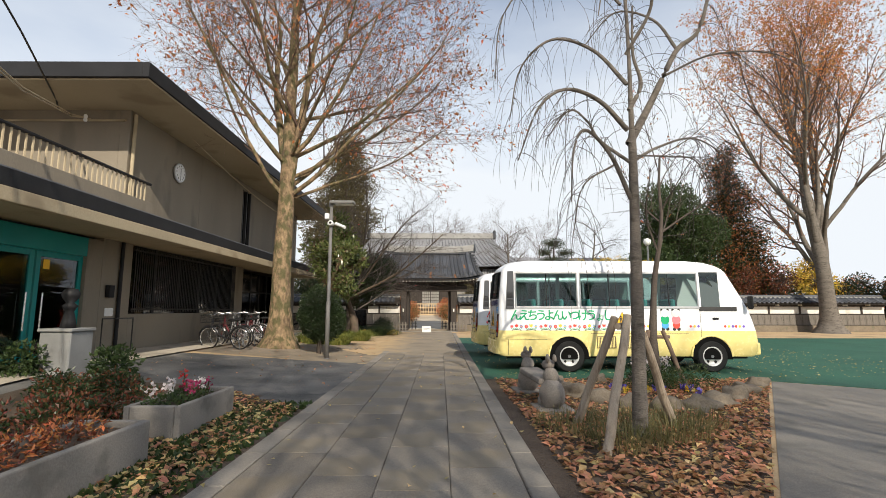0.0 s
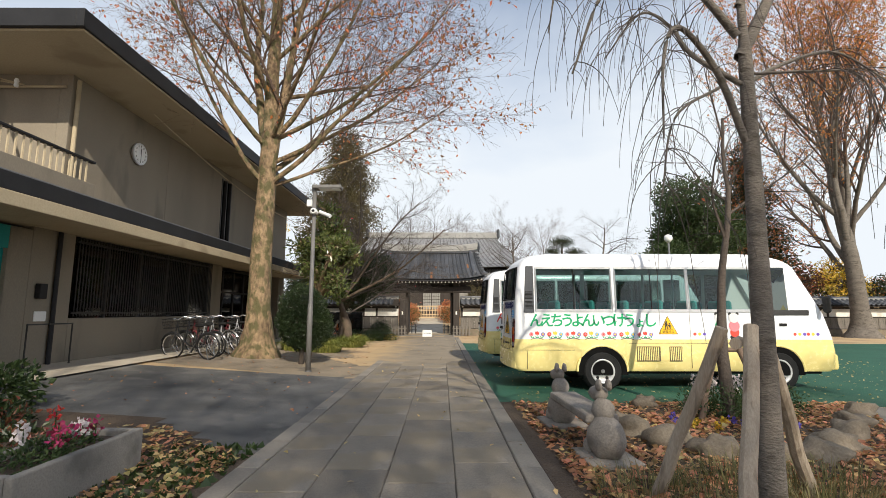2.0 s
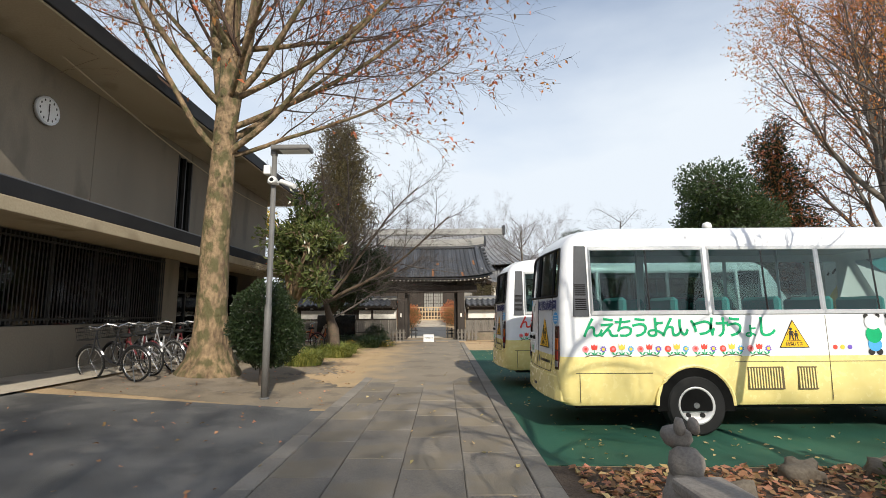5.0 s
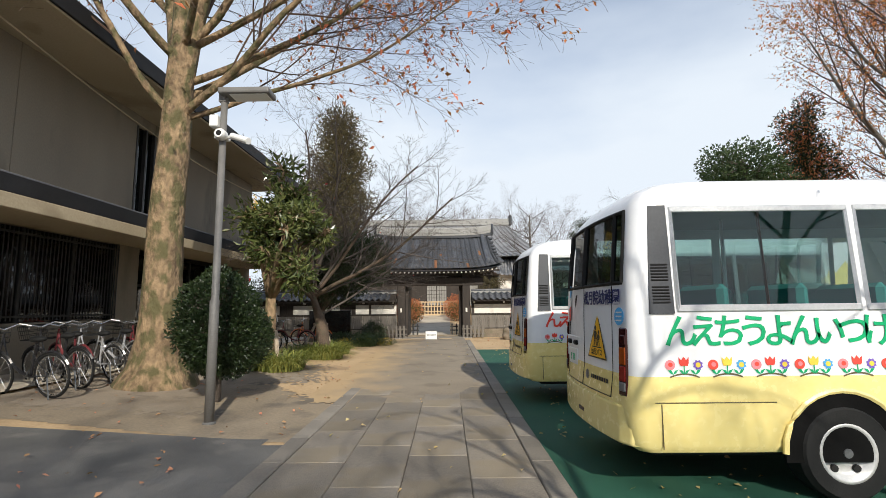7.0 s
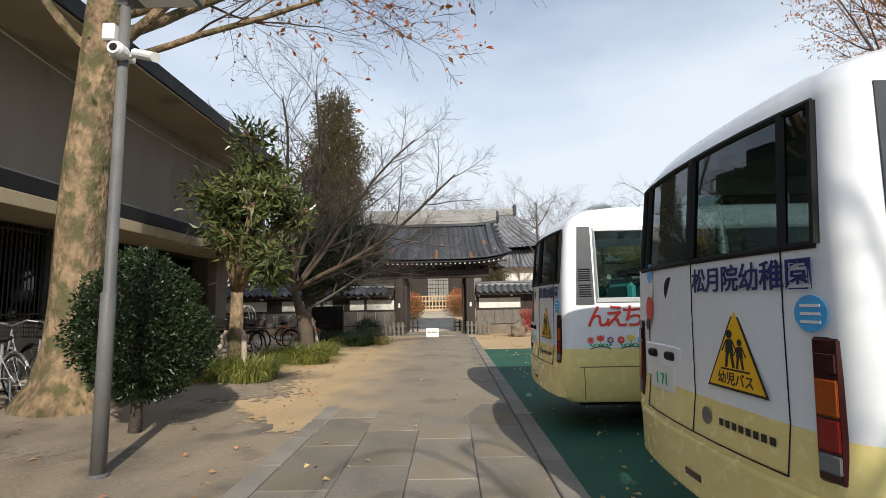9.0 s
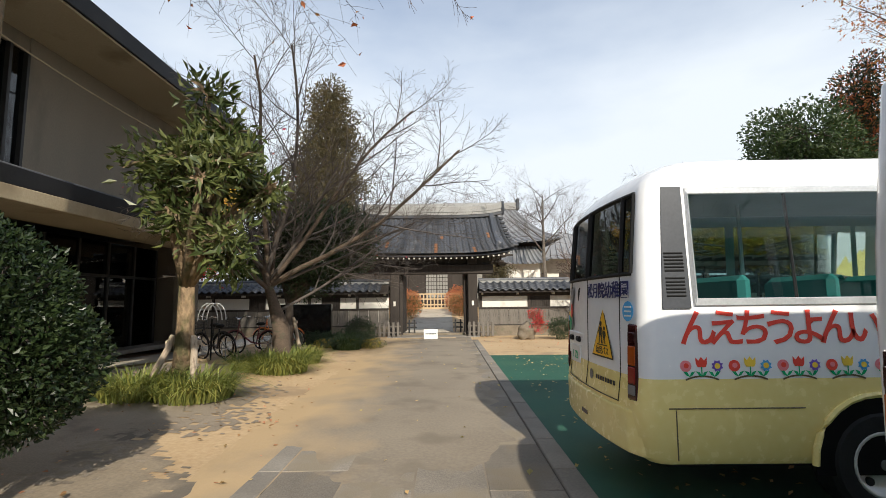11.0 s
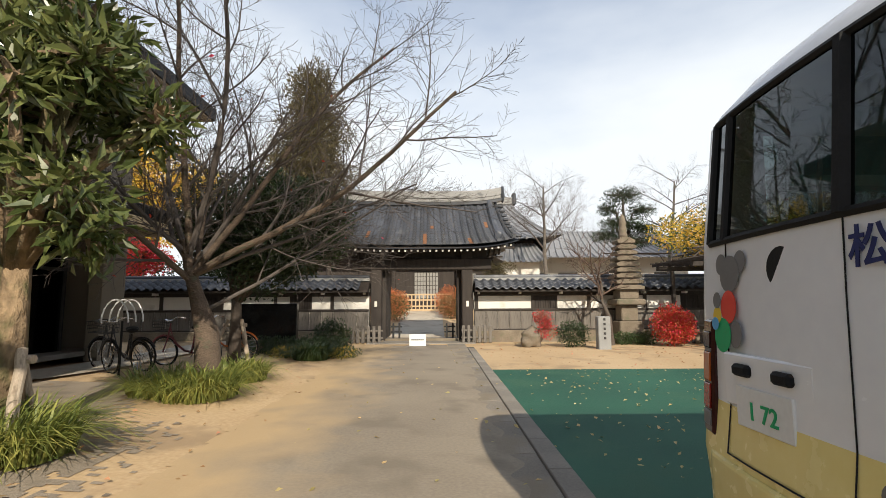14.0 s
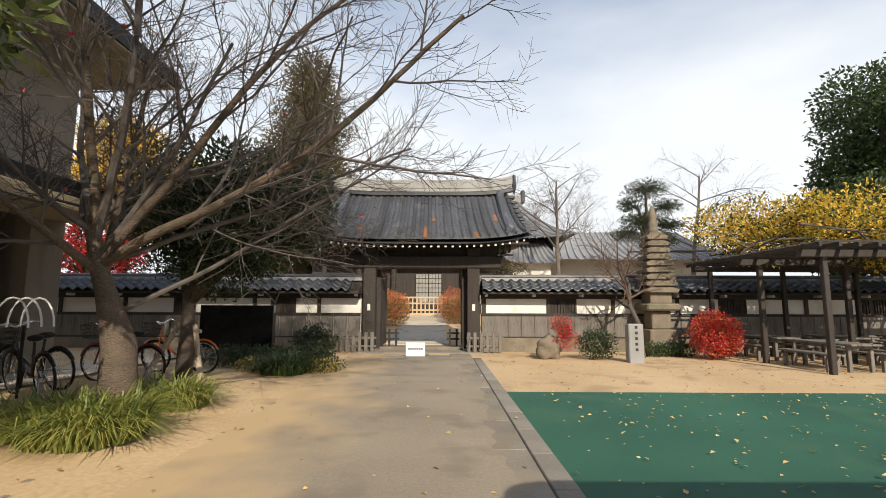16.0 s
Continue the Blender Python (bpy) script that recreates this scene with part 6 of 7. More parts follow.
# trees behind the walker, whose shade falls over the forecourt
for k, (x, y, h, s) in enumerate(((4.6, -5.5, 9.0, 81), (2.4, -8.5, 12.0, 82), (9.5, -7.0, 11.0, 84))):
    big_tree("bare_tree", x, y, 0, h, 0.25, "bare tree by the entrance drive", s, (-0.03, 0, 1), SPEC_WIDE, L_AUTUMN, 3000, 0.12, M_BARKGREY, M_TWIG, 2, 1.4, "trees by the entrance drive")

# ---- street furniture and small things by the path ----
lamp = thing("street_lamp", -2.69, 14.5, 0.03, "grey steel lamp post with flat lamp head and two cameras", "lamp")
part("pole", tube_np([(0, 0, 0), (0, 0, 1.6), (0.005, 0, 1.62), (0.005, 0, 4.45)], [0.062, 0.062, 0.05, 0.045], 14), M_LAMPGREY, lamp, smooth=True)
part("base_collar", lathe([(0.0, 0.0), (0.085, 0.0), (0.085, 0.03), (0.065, 0.045)], 18), M_LAMPGREY, lamp)
head = part("lamp_head", box(-0.03, 0.68, -0.16, 0.16, 4.44, 4.53, 0.025, 2), M_LAMPGREY, lamp, "flat dark lamp head")
part("lamp_glass", box(0.12, 0.64, -0.12, 0.12, 4.43, 4.442, 0.004), M_WHITEPL, head)
part("neck", box(-0.06, 0.05, -0.05, 0.05, 4.36, 4.50, 0.01), M_LAMPGREY, lamp)
part("junction_box", box(-0.17, -0.05, -0.07, 0.05, 4.0, 4.17, 0.012), M_WHITEPL, lamp, "white junction box")
part("clamp", box(-0.08, 0.08, -0.08, 0.08, 3.82, 3.90, 0.01), M_WHITEPL, lamp)
cam_body = part("bullet_camera", tube_np([(0.16, -0.05, 3.86), (0.46, -0.22, 3.72)], 0.045, 12), M_WHITEPL, lamp, "white bullet camera")
part("bracket_arm", tube_np([(0.05, 0, 3.84), (0.2, -0.06, 3.86)], 0.018, 8), M_WHITEPL, cam_body)
dome = part("round_camera", lathe([(0.0, -0.16), (0.06, -0.16), (0.075, -0.13), (0.075, -0.04)], 16, "y", (0.02, 0, 3.87)), M_WHITEPL, lamp, "white round camera with dark lens")
part("camera_lens", lathe([(0.0, -0.168), (0.035, -0.166), (0.04, -0.158)], 12, "y", (0.02, 0, 3.87)), M_BLACK, dome)


def planter(x0, x1, y0, y1, h, label):
    p = thing("planter", (x0 + x1) / 2, (y0 + y1) / 2, 0.012, label, "planter", "concrete planters by the path")
    w, d, t = (x1 - x0) / 2, (y1 - y0) / 2, 0.07
    for nm, a in (("side_wall", (-w, -w + t, -d, d)), ("side_wall", (w - t, w, -d, d)), ("end_wall", (-w + t, w - t, -d, -d + t)), ("end_wall", (-w + t, w - t, d - t, d))):
        part(nm, box(a[0], a[1], a[2], a[3], 0, h, 0.015, 2), M_PLANTER, p)
    part("soil", box(-w + t, w - t, -d + t, d - t, 0.02, h - 0.06), M_SOIL, p)
    return p


planter(-2.93, -2.24, 3.2, 5.58, 0.37, "grey concrete planter of reddish low plants")
planter(-2.95, -2.32, 6.25, 7.62, 0.36, "grey concrete planter with pink and white flowers")


def tuft(name, x, y, z, n, length, spread, material, label, seed, width=0.012, category="plant", group="", lean=1.05):
    """A clump of arching blades."""
    rng = random.Random(seed)
    t = thing(name, x, y, z, label, category, group)
    fans = 9
    for k in range(n):
        if k % max(1, n // fans) == 0:
            if k:
                part("leaf_fan", (vs, fs), material, t)
            vs, fs = [], []
        a = (k // max(1, n // fans) + rng.random()) * 6.283 / fans
        r0 = spread * 0.55 * rng.random() ** 0.5
        L = length * rng.uniform(0.6, 1.15)
        out = rng.uniform(0.3, 1.0) * lean
        base = Vector((r0 * math.cos(a), r0 * math.sin(a), 0))
        a2 = a + rng.gauss(0, 0.6)
        dr = Vector((math.cos(a2), math.sin(a2), 0))
        u = Vector((-dr.y, dr.x, 0))
        w = width * rng.uniform(0.7, 1.3)
        b = len(vs)
        for q in range(5):
            s = q / 4
            p = base + dr * (L * out * s ** 1.5) + Vector((0, 0, L * (s * 1.15 - (0.35 + 0.65 * out) * s * s)))
            vs += [p - u * w * (1 - s * 0.92), p + u * w * (1 - s * 0.92)]
        for q in range(4):
            fs.append((b + q * 2, b + q * 2 + 1, b + q * 2 + 3, b + q * 2 + 2))
    part("leaf_fan", (vs, fs), material, t)
    return t


GRP = "clumps of strap-leaved grass"
LAB = "arching clump of strap-leaved green and yellow grass"
for k, (x, y, n, L, sp) in enumerate(((-3.55, 19.5, 900, 0.8, 1.0), (-4.35, 19.4, 700, 0.75, 1.0), (-3.25, 22.35, 1100, 0.8, 1.0), (-3.8, 22.5, 600, 0.75, 0.9), (-3.3, 24.0, 600, 0.75, 0.8), (-2.9, 27.4, 700, 0.8, 0.8))):
    tuft("grass_clump", x, y, gz(x, y), n, L, sp, L_GRASS if k < 5 else L_GREEN, LAB, 100 + k, 0.014, "grass", GRP)
for k, (x, y, n) in enumerate(((2.5, 6.1, 420), (3.1, 6.45, 420), (2.1, 6.8, 240), (3.6, 7.0, 300), (2.9, 7.1, 300))):
    tuft("weed_clump", x, y, 0.015, n, 0.36, 0.85, L_WEED, "loose dry weeds round the young cherry", 120 + k, 0.0045, "grass", "weeds round the young cherry", 0.6)


def mound(name, x, y, z, lumps, n, size, m, label, seed, narrow=0.6, second=None):
    return evergreen(name, x, y, z, lumps, n, size, m, label, seed, 0.0, 0.0, "shrub", narrow, 0.6, M_BARKDARK, False, second)


mound("low_shrub", -3.9, 6.5, 0.02, lump_cloud(12, 0, 0, 0.12, 0.7, 1.5, 0.05, 0.22, 0.32, 20), 4200, 0.07, L_DARKGREEN, "low dark azalea bed with reddish leaves", 130, 0.5, (L_REDBROWN, 0.45))
mound("low_shrub", -4.9, 8.2, 0.1, lump_cloud(10, 0, 0, 0.12, 0.8, 1.0, 0.05, 0.22, 0.32, 21), 3600, 0.07, L_DARKGREEN, "low dark azalea bed with reddish leaves", 131, 0.5, (L_REDBROWN, 0.3))
mound("low_shrub", -3.75, 4.3, 0.02, lump_cloud(9, 0, 0, 0.12, 0.6, 1.0, 0.05, 0.22, 0.32, 22), 2600, 0.07, L_DARKGREEN, "low dark azalea bed with reddish leaves", 132, 0.5, (L_REDBROWN, 0.5))
mound("round_shrub", -5.2, 9.4, 0.12, [(0, 0, 0.32, 0.36, 0.36, 0.34)], 900, 0.09, L_GREEN, "small round leafy shrub by the forecourt", 133)
mound("round_shrub", -6.75, 9.2, 0.2, [(0, 0, 0.32, 0.42, 0.42, 0.34)], 1000, 0.09, L_GREEN, "small round leafy shrub by the pedestal", 134)
mound("planter_plant", -2.64, 4.4, 0.25, [(0, dy, 0.14, 0.26, 0.3, 0.13) for dy in (-0.8, -0.3, 0.2, 0.7)], 1600, 0.06, L_REDBROWN, "reddish low plants filling the planter", 135, 0.4, (L_AUTUMN, 0.4))
mound("planter_plant", -2.64, 6.83, 0.27, [(0, dy, 0.08, 0.25, 0.25, 0.1) for dy in (-0.3, 0.0, 0.3)], 900, 0.05, L_GREEN, "leafy green bedding plants in the planter", 136, 0.5)


def flower_spikes(name, x, y, z, spots, material, label, seed, h=0.22):
    rng = random.Random(seed)
    t = thing(name, x, y, z, label, "flower", "bedding flowers")
    pts = []
    stems = []
    for (dx, dy) in spots:
        stems.append(([(dx, dy, 0), (dx, dy, h)], 0.006))
        for k in range(26):
            pts.append((Vector((dx + rng.gauss(0, 0.022), dy + rng.gauss(0, 0.022), h * rng.uniform(0.45, 1.15))), None))
    part("stem", tubes(stems, 4), L_GREEN, t)
    leaves("blossom", pts, 0.045, material, t, rng, 0, 0.9)
    return t


flower_spikes("white_flower", -2.62, 6.8, 0.34, ((-0.15, -0.35), (-0.05, -0.1), (0.1, 0.3), (-0.18, 0.05)), L_WHITE, "pale pink and white flower spikes in the planter", 140)
flower_spikes("magenta_flower", -2.62, 6.85, 0.30, ((0.1, 0.0), (0.05, 0.15), (0.12, 0.38), (-0.1, 0.25), (0.0, 0.4)), L_MAGENTA, "dark magenta flowers in the planter", 141, 0.2)
flower_spikes("red_flower", -2.75, 7.0, 0.34, ((0.0, 0.1),), L_RED, "single red flower spike in the planter", 142, 0.28)
flower_spikes("white_flower", 4.4, 9.9, 0.1, tuple((rl.uniform(-0.4, 0.4), rl.uniform(-0.2, 0.2)) for _ in range(12)), L_WHITE, "white bedding flowers behind the stone edging", 143, 0.4)
mound("bedding_plant", 4.6, 9.8, 0.0, lump_cloud(6, 0, 0, 0.22, 0.8, 0.35, 0.08, 0.22, 0.34, 23), 2200, 0.06, L_GREEN, "green bedding plants behind the stone edging", 144, 0.4)
flower_spikes("violet_flower", 3.9, 9.2, 0.0, tuple((rl.uniform(-0.5, 0.9), rl.uniform(-0.3, 0.2)) for _ in range(9)), L_VIOLET, "violet pansies behind the stone edging", 145, 0.12)
flower_spikes("yellow_flower", 4.2, 9.1, 0.0, tuple((rl.uniform(-0.6, 0.9), rl.uniform(-0.3, 0.2)) for _ in range(6)), L_YELLOW, "yellow pansies behind the stone edging", 146, 0.11)

# stone pedestal with a small plain figure by the entrance
ped = thing("stone_pedestal", -6.3, 9.7, gz(-6.3, 9.7) - 0.02, "grey stone pedestal with a small plain carved figure on it", "statue")
part("block", box(-0.28, 0.28, -0.28, 0.28, 0, 0.78, 0.02), M_GRANITE, ped)
part("cap_stone", box(-0.31, 0.31, -0.31, 0.31, 0.78, 0.84, 0.015), M_GRANITE, ped)
fig = thing("statue", -6.3, 9.7, gz(-6.3, 9.7) + 0.82, "small dark bronze figure on a pedestal", "statue")
part("figure", lathe([(0.0, 0), (0.13, 0), (0.11, 0.12), (0.07, 0.3), (0.1, 0.36), (0.13, 0.4), (0.06, 0.46), (0.13, 0.55), (0.15, 0.63), (0.1, 0.71), (0.0, 0.73)], 16), M_DARKMETAL, fig, smooth=True)

# stone bench carried by two carved beasts
bench = thing("stone_bench", 2.07, 8.6, 0.01, "carved stone bench with a plain slab seat between two beast-shaped ends", "bench")


def carved_end(name, cx, cy, turn):
    bm = blob(0, 0, 0.22, 0.17, 0.24, 0.23, 3, 0.16)
    for args in ((0, -0.05, 0.46, 0.11, 0.13, 0.14, 5, 0.2), (0, -0.17, 0.62, 0.09, 0.14, 0.085, 7, 0.2), (0.05, -0.02, 0.72, 0.03, 0.06, 0.06, 8, 0.2), (-0.05, -0.02, 0.72, 0.03, 0.06, 0.06, 9, 0.2), (0.1, -0.2, 0.09, 0.06, 0.09, 0.09, 4, 0.1), (-0.1, -0.2, 0.09, 0.06, 0.09, 0.09, 6, 0.1)):
        b2 = blob(*args[:6], args[6], args[7], 1.6, 2)
        me = bpy.data.meshes.new("tmp")
        b2.to_mesh(me)
        b2.free()
        bm.from_mesh(me)
        bpy.data.meshes.remove(me)
    box(-0.26, 0.26, -0.32, 0.28, -0.02, 0.05, 0.015, 1, bm)
    o = part(name, bm, M_STONE, bench, smooth=True)
    o.matrix_local = pose(cx, cy, 0, 0, 0, turn)


carved_end("carved_end", -0.02, 0.74, 184)
carved_end("carved_end", 0.04, -0.76, 184)
seat = part("seat_slab", box(-0.17, 0.17, -0.72, 0.68, 0.34, 0.43, 0.025, 2), M_STONE, bench)
seat.matrix_local = pose(0, 0, 0, 0, 0, 2)
# boulder edging of the flower bed
for k, (x, y, s) in enumerate(((2.62, 9.85, 0.3), (2.68, 9.35, 0.33), (2.78, 8.88, 0.36), (2.96, 8.42, 0.36), (3.32, 8.05, 0.36), (3.78, 7.88, 0.33), (4.22, 7.88, 0.36), (4.68, 8.22, 0.36), (5.2, 8.7, 0.34), (5.8, 9.3, 0.33), (6.4, 9.9, 0.3), (3.6, 10.5, 0.26), (4.4, 10.55, 0.25))):
    o = thing("boulder", x, y, 0.0, "rounded brown-grey boulder edging the flower bed", "stone", "boulders edging the flower bed")
    part("rock", blob(0, 0, 0.04, s * 0.72, s * 0.52, 0.16, 10 + k, 0.55, 1.6), M_STONEOLD, o, smooth=True)


# ---- bicycles ----


def bicycle(x, y, rz, frame_mat, label, basket=True, tilt=-6):
    z = gz(x, y) + (0.047 if -7.6 < x < -6.35 else 0.0)
    b = thing("bicycle", x, y, z, label, "bicycle", "parked bicycles")
    b.matrix_world = pose(x, y, z, 0, 0, rz) @ pose(0, 0, 0, tilt, 0, 0)
    R = 0.32
    for wx in (-0.52, 0.55):
        ring = [(wx + R * math.cos(2 * math.pi * k / 28), 0, R + R * math.sin(2 * math.pi * k / 28)) for k in range(29)]
        w = part("wheel", tube_np(ring, 0.02, 6, False), M_BLACK, b)
        rim = [(wx + (R - 0.03) * math.cos(2 * math.pi * k / 28), 0, R + (R - 0.03) * math.sin(2 * math.pi * k / 28)) for k in range(29)]
        part("rim", tube_np(rim, 0.011, 5, False), M_CHROME, w)
        part("spokes", tubes([([(wx, 0.02 * (-1) ** k, R), (wx + (R - 0.03) * math.cos(k * 0.4488), 0, R + (R - 0.03) * math.sin(k * 0.4488))], 0.003) for k in range(14)], 3), M_CHROME, w)
        fender = [(wx + (R + 0.035) * math.cos(a), 0, R + (R + 0.035) * math.sin(a)) for a in [0.35 + k * 0.23 for k in range(11)]]
        part("mudguard", tube_np(fender, 0.022, 4), M_CHROME if frame_mat is M_BIKE1 else frame_mat, w)
    part("main_tube", tube_np([(0.40, 0, 0.86), (0.30, 0, 0.52), (0.05, 0, 0.34), (-0.12, 0, 0.31)], 0.024, 8), frame_mat, b)
    part("seat_tube", tube_np([(-0.12, 0, 0.30), (-0.24, 0, 0.80)], 0.02, 8), frame_mat, b)
    part("chain_stay", tube_np([(-0.12, 0.03, 0.30), (-0.52, 0.05, 0.32), (-0.20, 0.02, 0.62)], 0.013, 6), frame_mat, b)
    part("fork", tube_np([(0.38, 0, 0.95), (0.44, 0.04, 0.6), (0.55, 0.05, 0.32)], 0.016, 6), frame_mat, b)
    part("handlebar", tube_np([(0.22, -0.28, 1.02), (0.36, -0.2, 1.06), (0.38, 0, 1.0), (0.36, 0.2, 1.06), (0.22, 0.28, 1.02)], 0.014, 6), M_CHROME, b)
    part("saddle", blob(-0.27, 0, 0.86, 0.14, 0.09, 0.05, 2, 0.1, 1.2, 2), M_BLACK, b, smooth=True)
    part("crank", tubes([([(-0.12, -0.08, 0.30), (-0.03, -0.09, 0.18)], 0.01), ([(-0.12, 0.08, 0.30), (-0.21, 0.09, 0.42)], 0.01)], 5), M_STEEL, b)
    part("stand", tube_np([(-0.5, 0.06, 0.3), (-0.6, 0.12, 0.0)], 0.012, 5), M_STEEL, b)
    if basket:
        wire = M_BLACKBAR if frame_mat is not M_BIKE1 else M_STEEL
        bk = part("basket", tube_np([(0.46, -0.16, 1.02), (0.72, -0.16, 1.02), (0.72, 0.16, 1.02), (0.46, 0.16, 1.02), (0.46, -0.16, 1.02)], 0.008, 5), wire, b)
        for k in range(6):
            xx = 0.46 + k * 0.052
            part("basket_wire", tube_np([(xx, -0.16, 1.02), (xx, -0.12, 0.78), (xx, 0.12, 0.78), (xx, 0.16, 1.02)], 0.005, 4), wire, bk)
        for zz, ww in ((0.94, 0.147), (0.87, 0.135), (0.79, 0.12)):
            part("basket_wire", tube_np([(0.46, -ww, zz), (0.72, -ww, zz), (0.72, ww, zz), (0.46, ww, zz), (0.46, -ww, zz)], 0.005, 4), wire, bk)
    return b


bicycle(-6.15, 16.3, 162, M_BIKE3, "black city bicycle with front basket, parked by the wall")
bicycle(-6.1, 17.1, 158, M_BIKE1, "silver city bicycle parked in a row")
bicycle(-6.2, 17.8, 165, M_BIKE1, "silver city bicycle parked in a row")
bicycle(-6.1, 18.6, 160, M_BIKE2, "maroon city bicycle parked in a row")
bicycle(-6.2, 19.5, 155, M_BIKE1, "silver city bicycle parked in a row")
bicycle(-6.0, 15.5, 168, M_BIKE3, "black city bicycle with front basket, parked by the wall")
bicycle(-6.25, 16.7, 150, M_BIKE2, "maroon city bicycle parked in a row")
bicycle(-6.15, 18.2, 170, M_BIKE3, "black city bicycle parked in a row", True, 5)
bicycle(-5.6, 24.4, 150, M_BIKE3, "black bicycle with a child seat under the canopy")
bicycle(-6.2, 25.2, 165, M_BIKE3, "dark bicycle under the canopy")
bicycle(-5.3, 26.0, 170, M_BIKE2, "maroon bicycle beside the temple wall trees")
bicycle(-5.0, 27.3, 172, M_BIKE4, "orange bicycle beside the temple wall trees")
hoop = thing("child_seat_cover", -5.55, 24.25, gz(-5.55, 24.25), "clear rain cover on white hoops over a bicycle child seat", "bicycle part")
for k in (-0.22, 0.0, 0.22):
    part("hoop", tube_np([(0.25 * math.cos(a) - 0.1, k, 1.0 + 0.42 * math.sin(a)) for a in [q * math.pi / 10 for q in range(11)]], 0.014, 6), M_WHITEPL, hoop)
part("support_post", tube_np([(-0.1, 0, 0), (-0.1, 0, 1.02)], 0.02, 6), M_BLACK, hoop)

# ---- before the temple wall ----
tablet = thing("black_tablet", -4.85, 29.6, 0, "polished black stone tablet on a low stone base", "monument")
part("slab", box(-0.93, 0.93, -0.1, 0.1, 0.36, 1.42, 0.01), M_BLACKSTONE, tablet)
part("plinth", box(-1.1, 1.1, -0.22, 0.22, -0.02, 0.36, 0.03), M_STONEOLD, tablet)
mark = thing("stone_marker", 5.3, 29.7, 0, "upright pale granite marker stone with carved letters", "monument")
part("pillar", box(-0.19, 0.19, -0.14, 0.14, -0.02, 0.98, 0.02), M_GRANITE, mark)
for k in range(5):
    part("letter_bar", box(-0.035, 0.035, -0.146, -0.14, 0.86 - k * 0.14, 0.93 - k * 0.14), M_INK, mark)

pag = thing("stone_pagoda", 6.95, 32.0, 0, "tall weathered many-tiered stone pagoda", "pagoda")
part("base", box(-0.5, 0.5, -0.5, 0.5, -0.02, 0.25, 0.03), M_STONEOLD, pag)
part("plinth", box(-0.42, 0.42, -0.42, 0.42, 0.25, 0.75, 0.03), M_STONEOLD, pag)
part("body", box(-0.29, 0.29, -0.29, 0.29, 0.75, 1.30, 0.03), M_STONEOLD, pag)
part("cornice", box(-0.5, 0.5, -0.5, 0.5, 1.30, 1.52, 0.05), M_STONEOLD, pag)
part("shaft", box(-0.33, 0.33, -0.33, 0.33, 1.52, 1.85, 0.02), M_STONEOLD, pag)
zz = 1.85
for k in range(9):
    w = 0.47 - k * 0.022
    t = part("tier", prism([(-w, 0), (w, 0), (w + 0.03, 0.09), (w * 0.7, 0.15), (-w * 0.7, 0.15), (-w - 0.03, 0.09)], -w, w, "y"), M_STONEOLD, pag)
    t.location = (0, 0, zz)
    part("tier_neck", box(-w * 0.66, w * 0.66, -w * 0.66, w * 0.66, zz + 0.15, zz + 0.21), M_STONEOLD, pag)
    zz += 0.205
part("finial", lathe([(0.0, -0.02), (0.16, -0.02), (0.15, 0.12), (0.12, 0.2), (0.15, 0.3), (0.1, 0.45), (0.13, 0.5), (0.09, 0.7), (0.04, 0.85), (0.0, 0.9)], 14, "z", (0, 0, zz)), M_STONEOLD, pag, smooth=True)

mound("red_bush", 7.75, 30.4, 0, [(0, 0, 0.70, 0.62, 0.6, 0.62), (0.2, 0, 0.58, 0.5, 0.5, 0.5)], 6000, 0.07, L_RED, "round bright red autumn bush", 150, 0.6, (L_AUTUMN, 0.2))
mound("red_maple_shrub", 3.6, 30.5, 0, lump_cloud(8, 0, 0, 0.75, 0.3, 0.25, 0.45, 0.18, 0.3, 24), 1600, 0.06, L_RED, "small red maple shrub by the wall", 151, 0.5, (L_REDBROWN, 0.4))
mound("green_shrub", 4.55, 30.4, 0, [(0, 0, 0.42, 0.5, 0.4, 0.42)], 2200, 0.06, L_DARKGREEN, "low green shrub beside the marker stone", 152)
rock = thing("garden_rock", 3.25, 30.5, 0, "mossy dark garden rock by the wall", "stone")
part("rock", blob(0, 0, 0.25, 0.35, 0.25, 0.32, 4, 0.5), M_STONEOLD, rock, smooth=True)
mound("hedge", 6.8, 31.2, 0, [(dx, 0, 0.2, 0.35, 0.3, 0.22) for dx in (-0.4, 0.1, 0.5)], 2000, 0.06, L_GREEN, "low green hedge before the pagoda", 153)
mound("hedge", -3.6, 28.5, 0, [(dx, 0, 0.25, 0.5, 0.5, 0.26) for dx in (-1.0, -0.5, 0.0, 0.5, 1.0)], 5000, 0.06, L_DARKGREEN, "low clipped hedge before the black tablet", 154, 0.6, (L_GREEN, 0.4))
mound("hedge", -2.9, 27.7, 0, [(dx, 0, 0.14, 0.4, 0.35, 0.16) for dx in (-0.8, -0.4, 0.0, 0.4, 0.8)], 3600, 0.05, L_GREEN, "low yellow-green ground cover by the path", 155, 0.6, (L_YELLOW, 0.35))
mound("round_shrub", -2.95, 29.9, 0, [(0, 0, 0.45, 0.55, 0.5, 0.45)], 2400, 0.07, L_DARKGREEN, "dark round shrub beside the gate", 156)

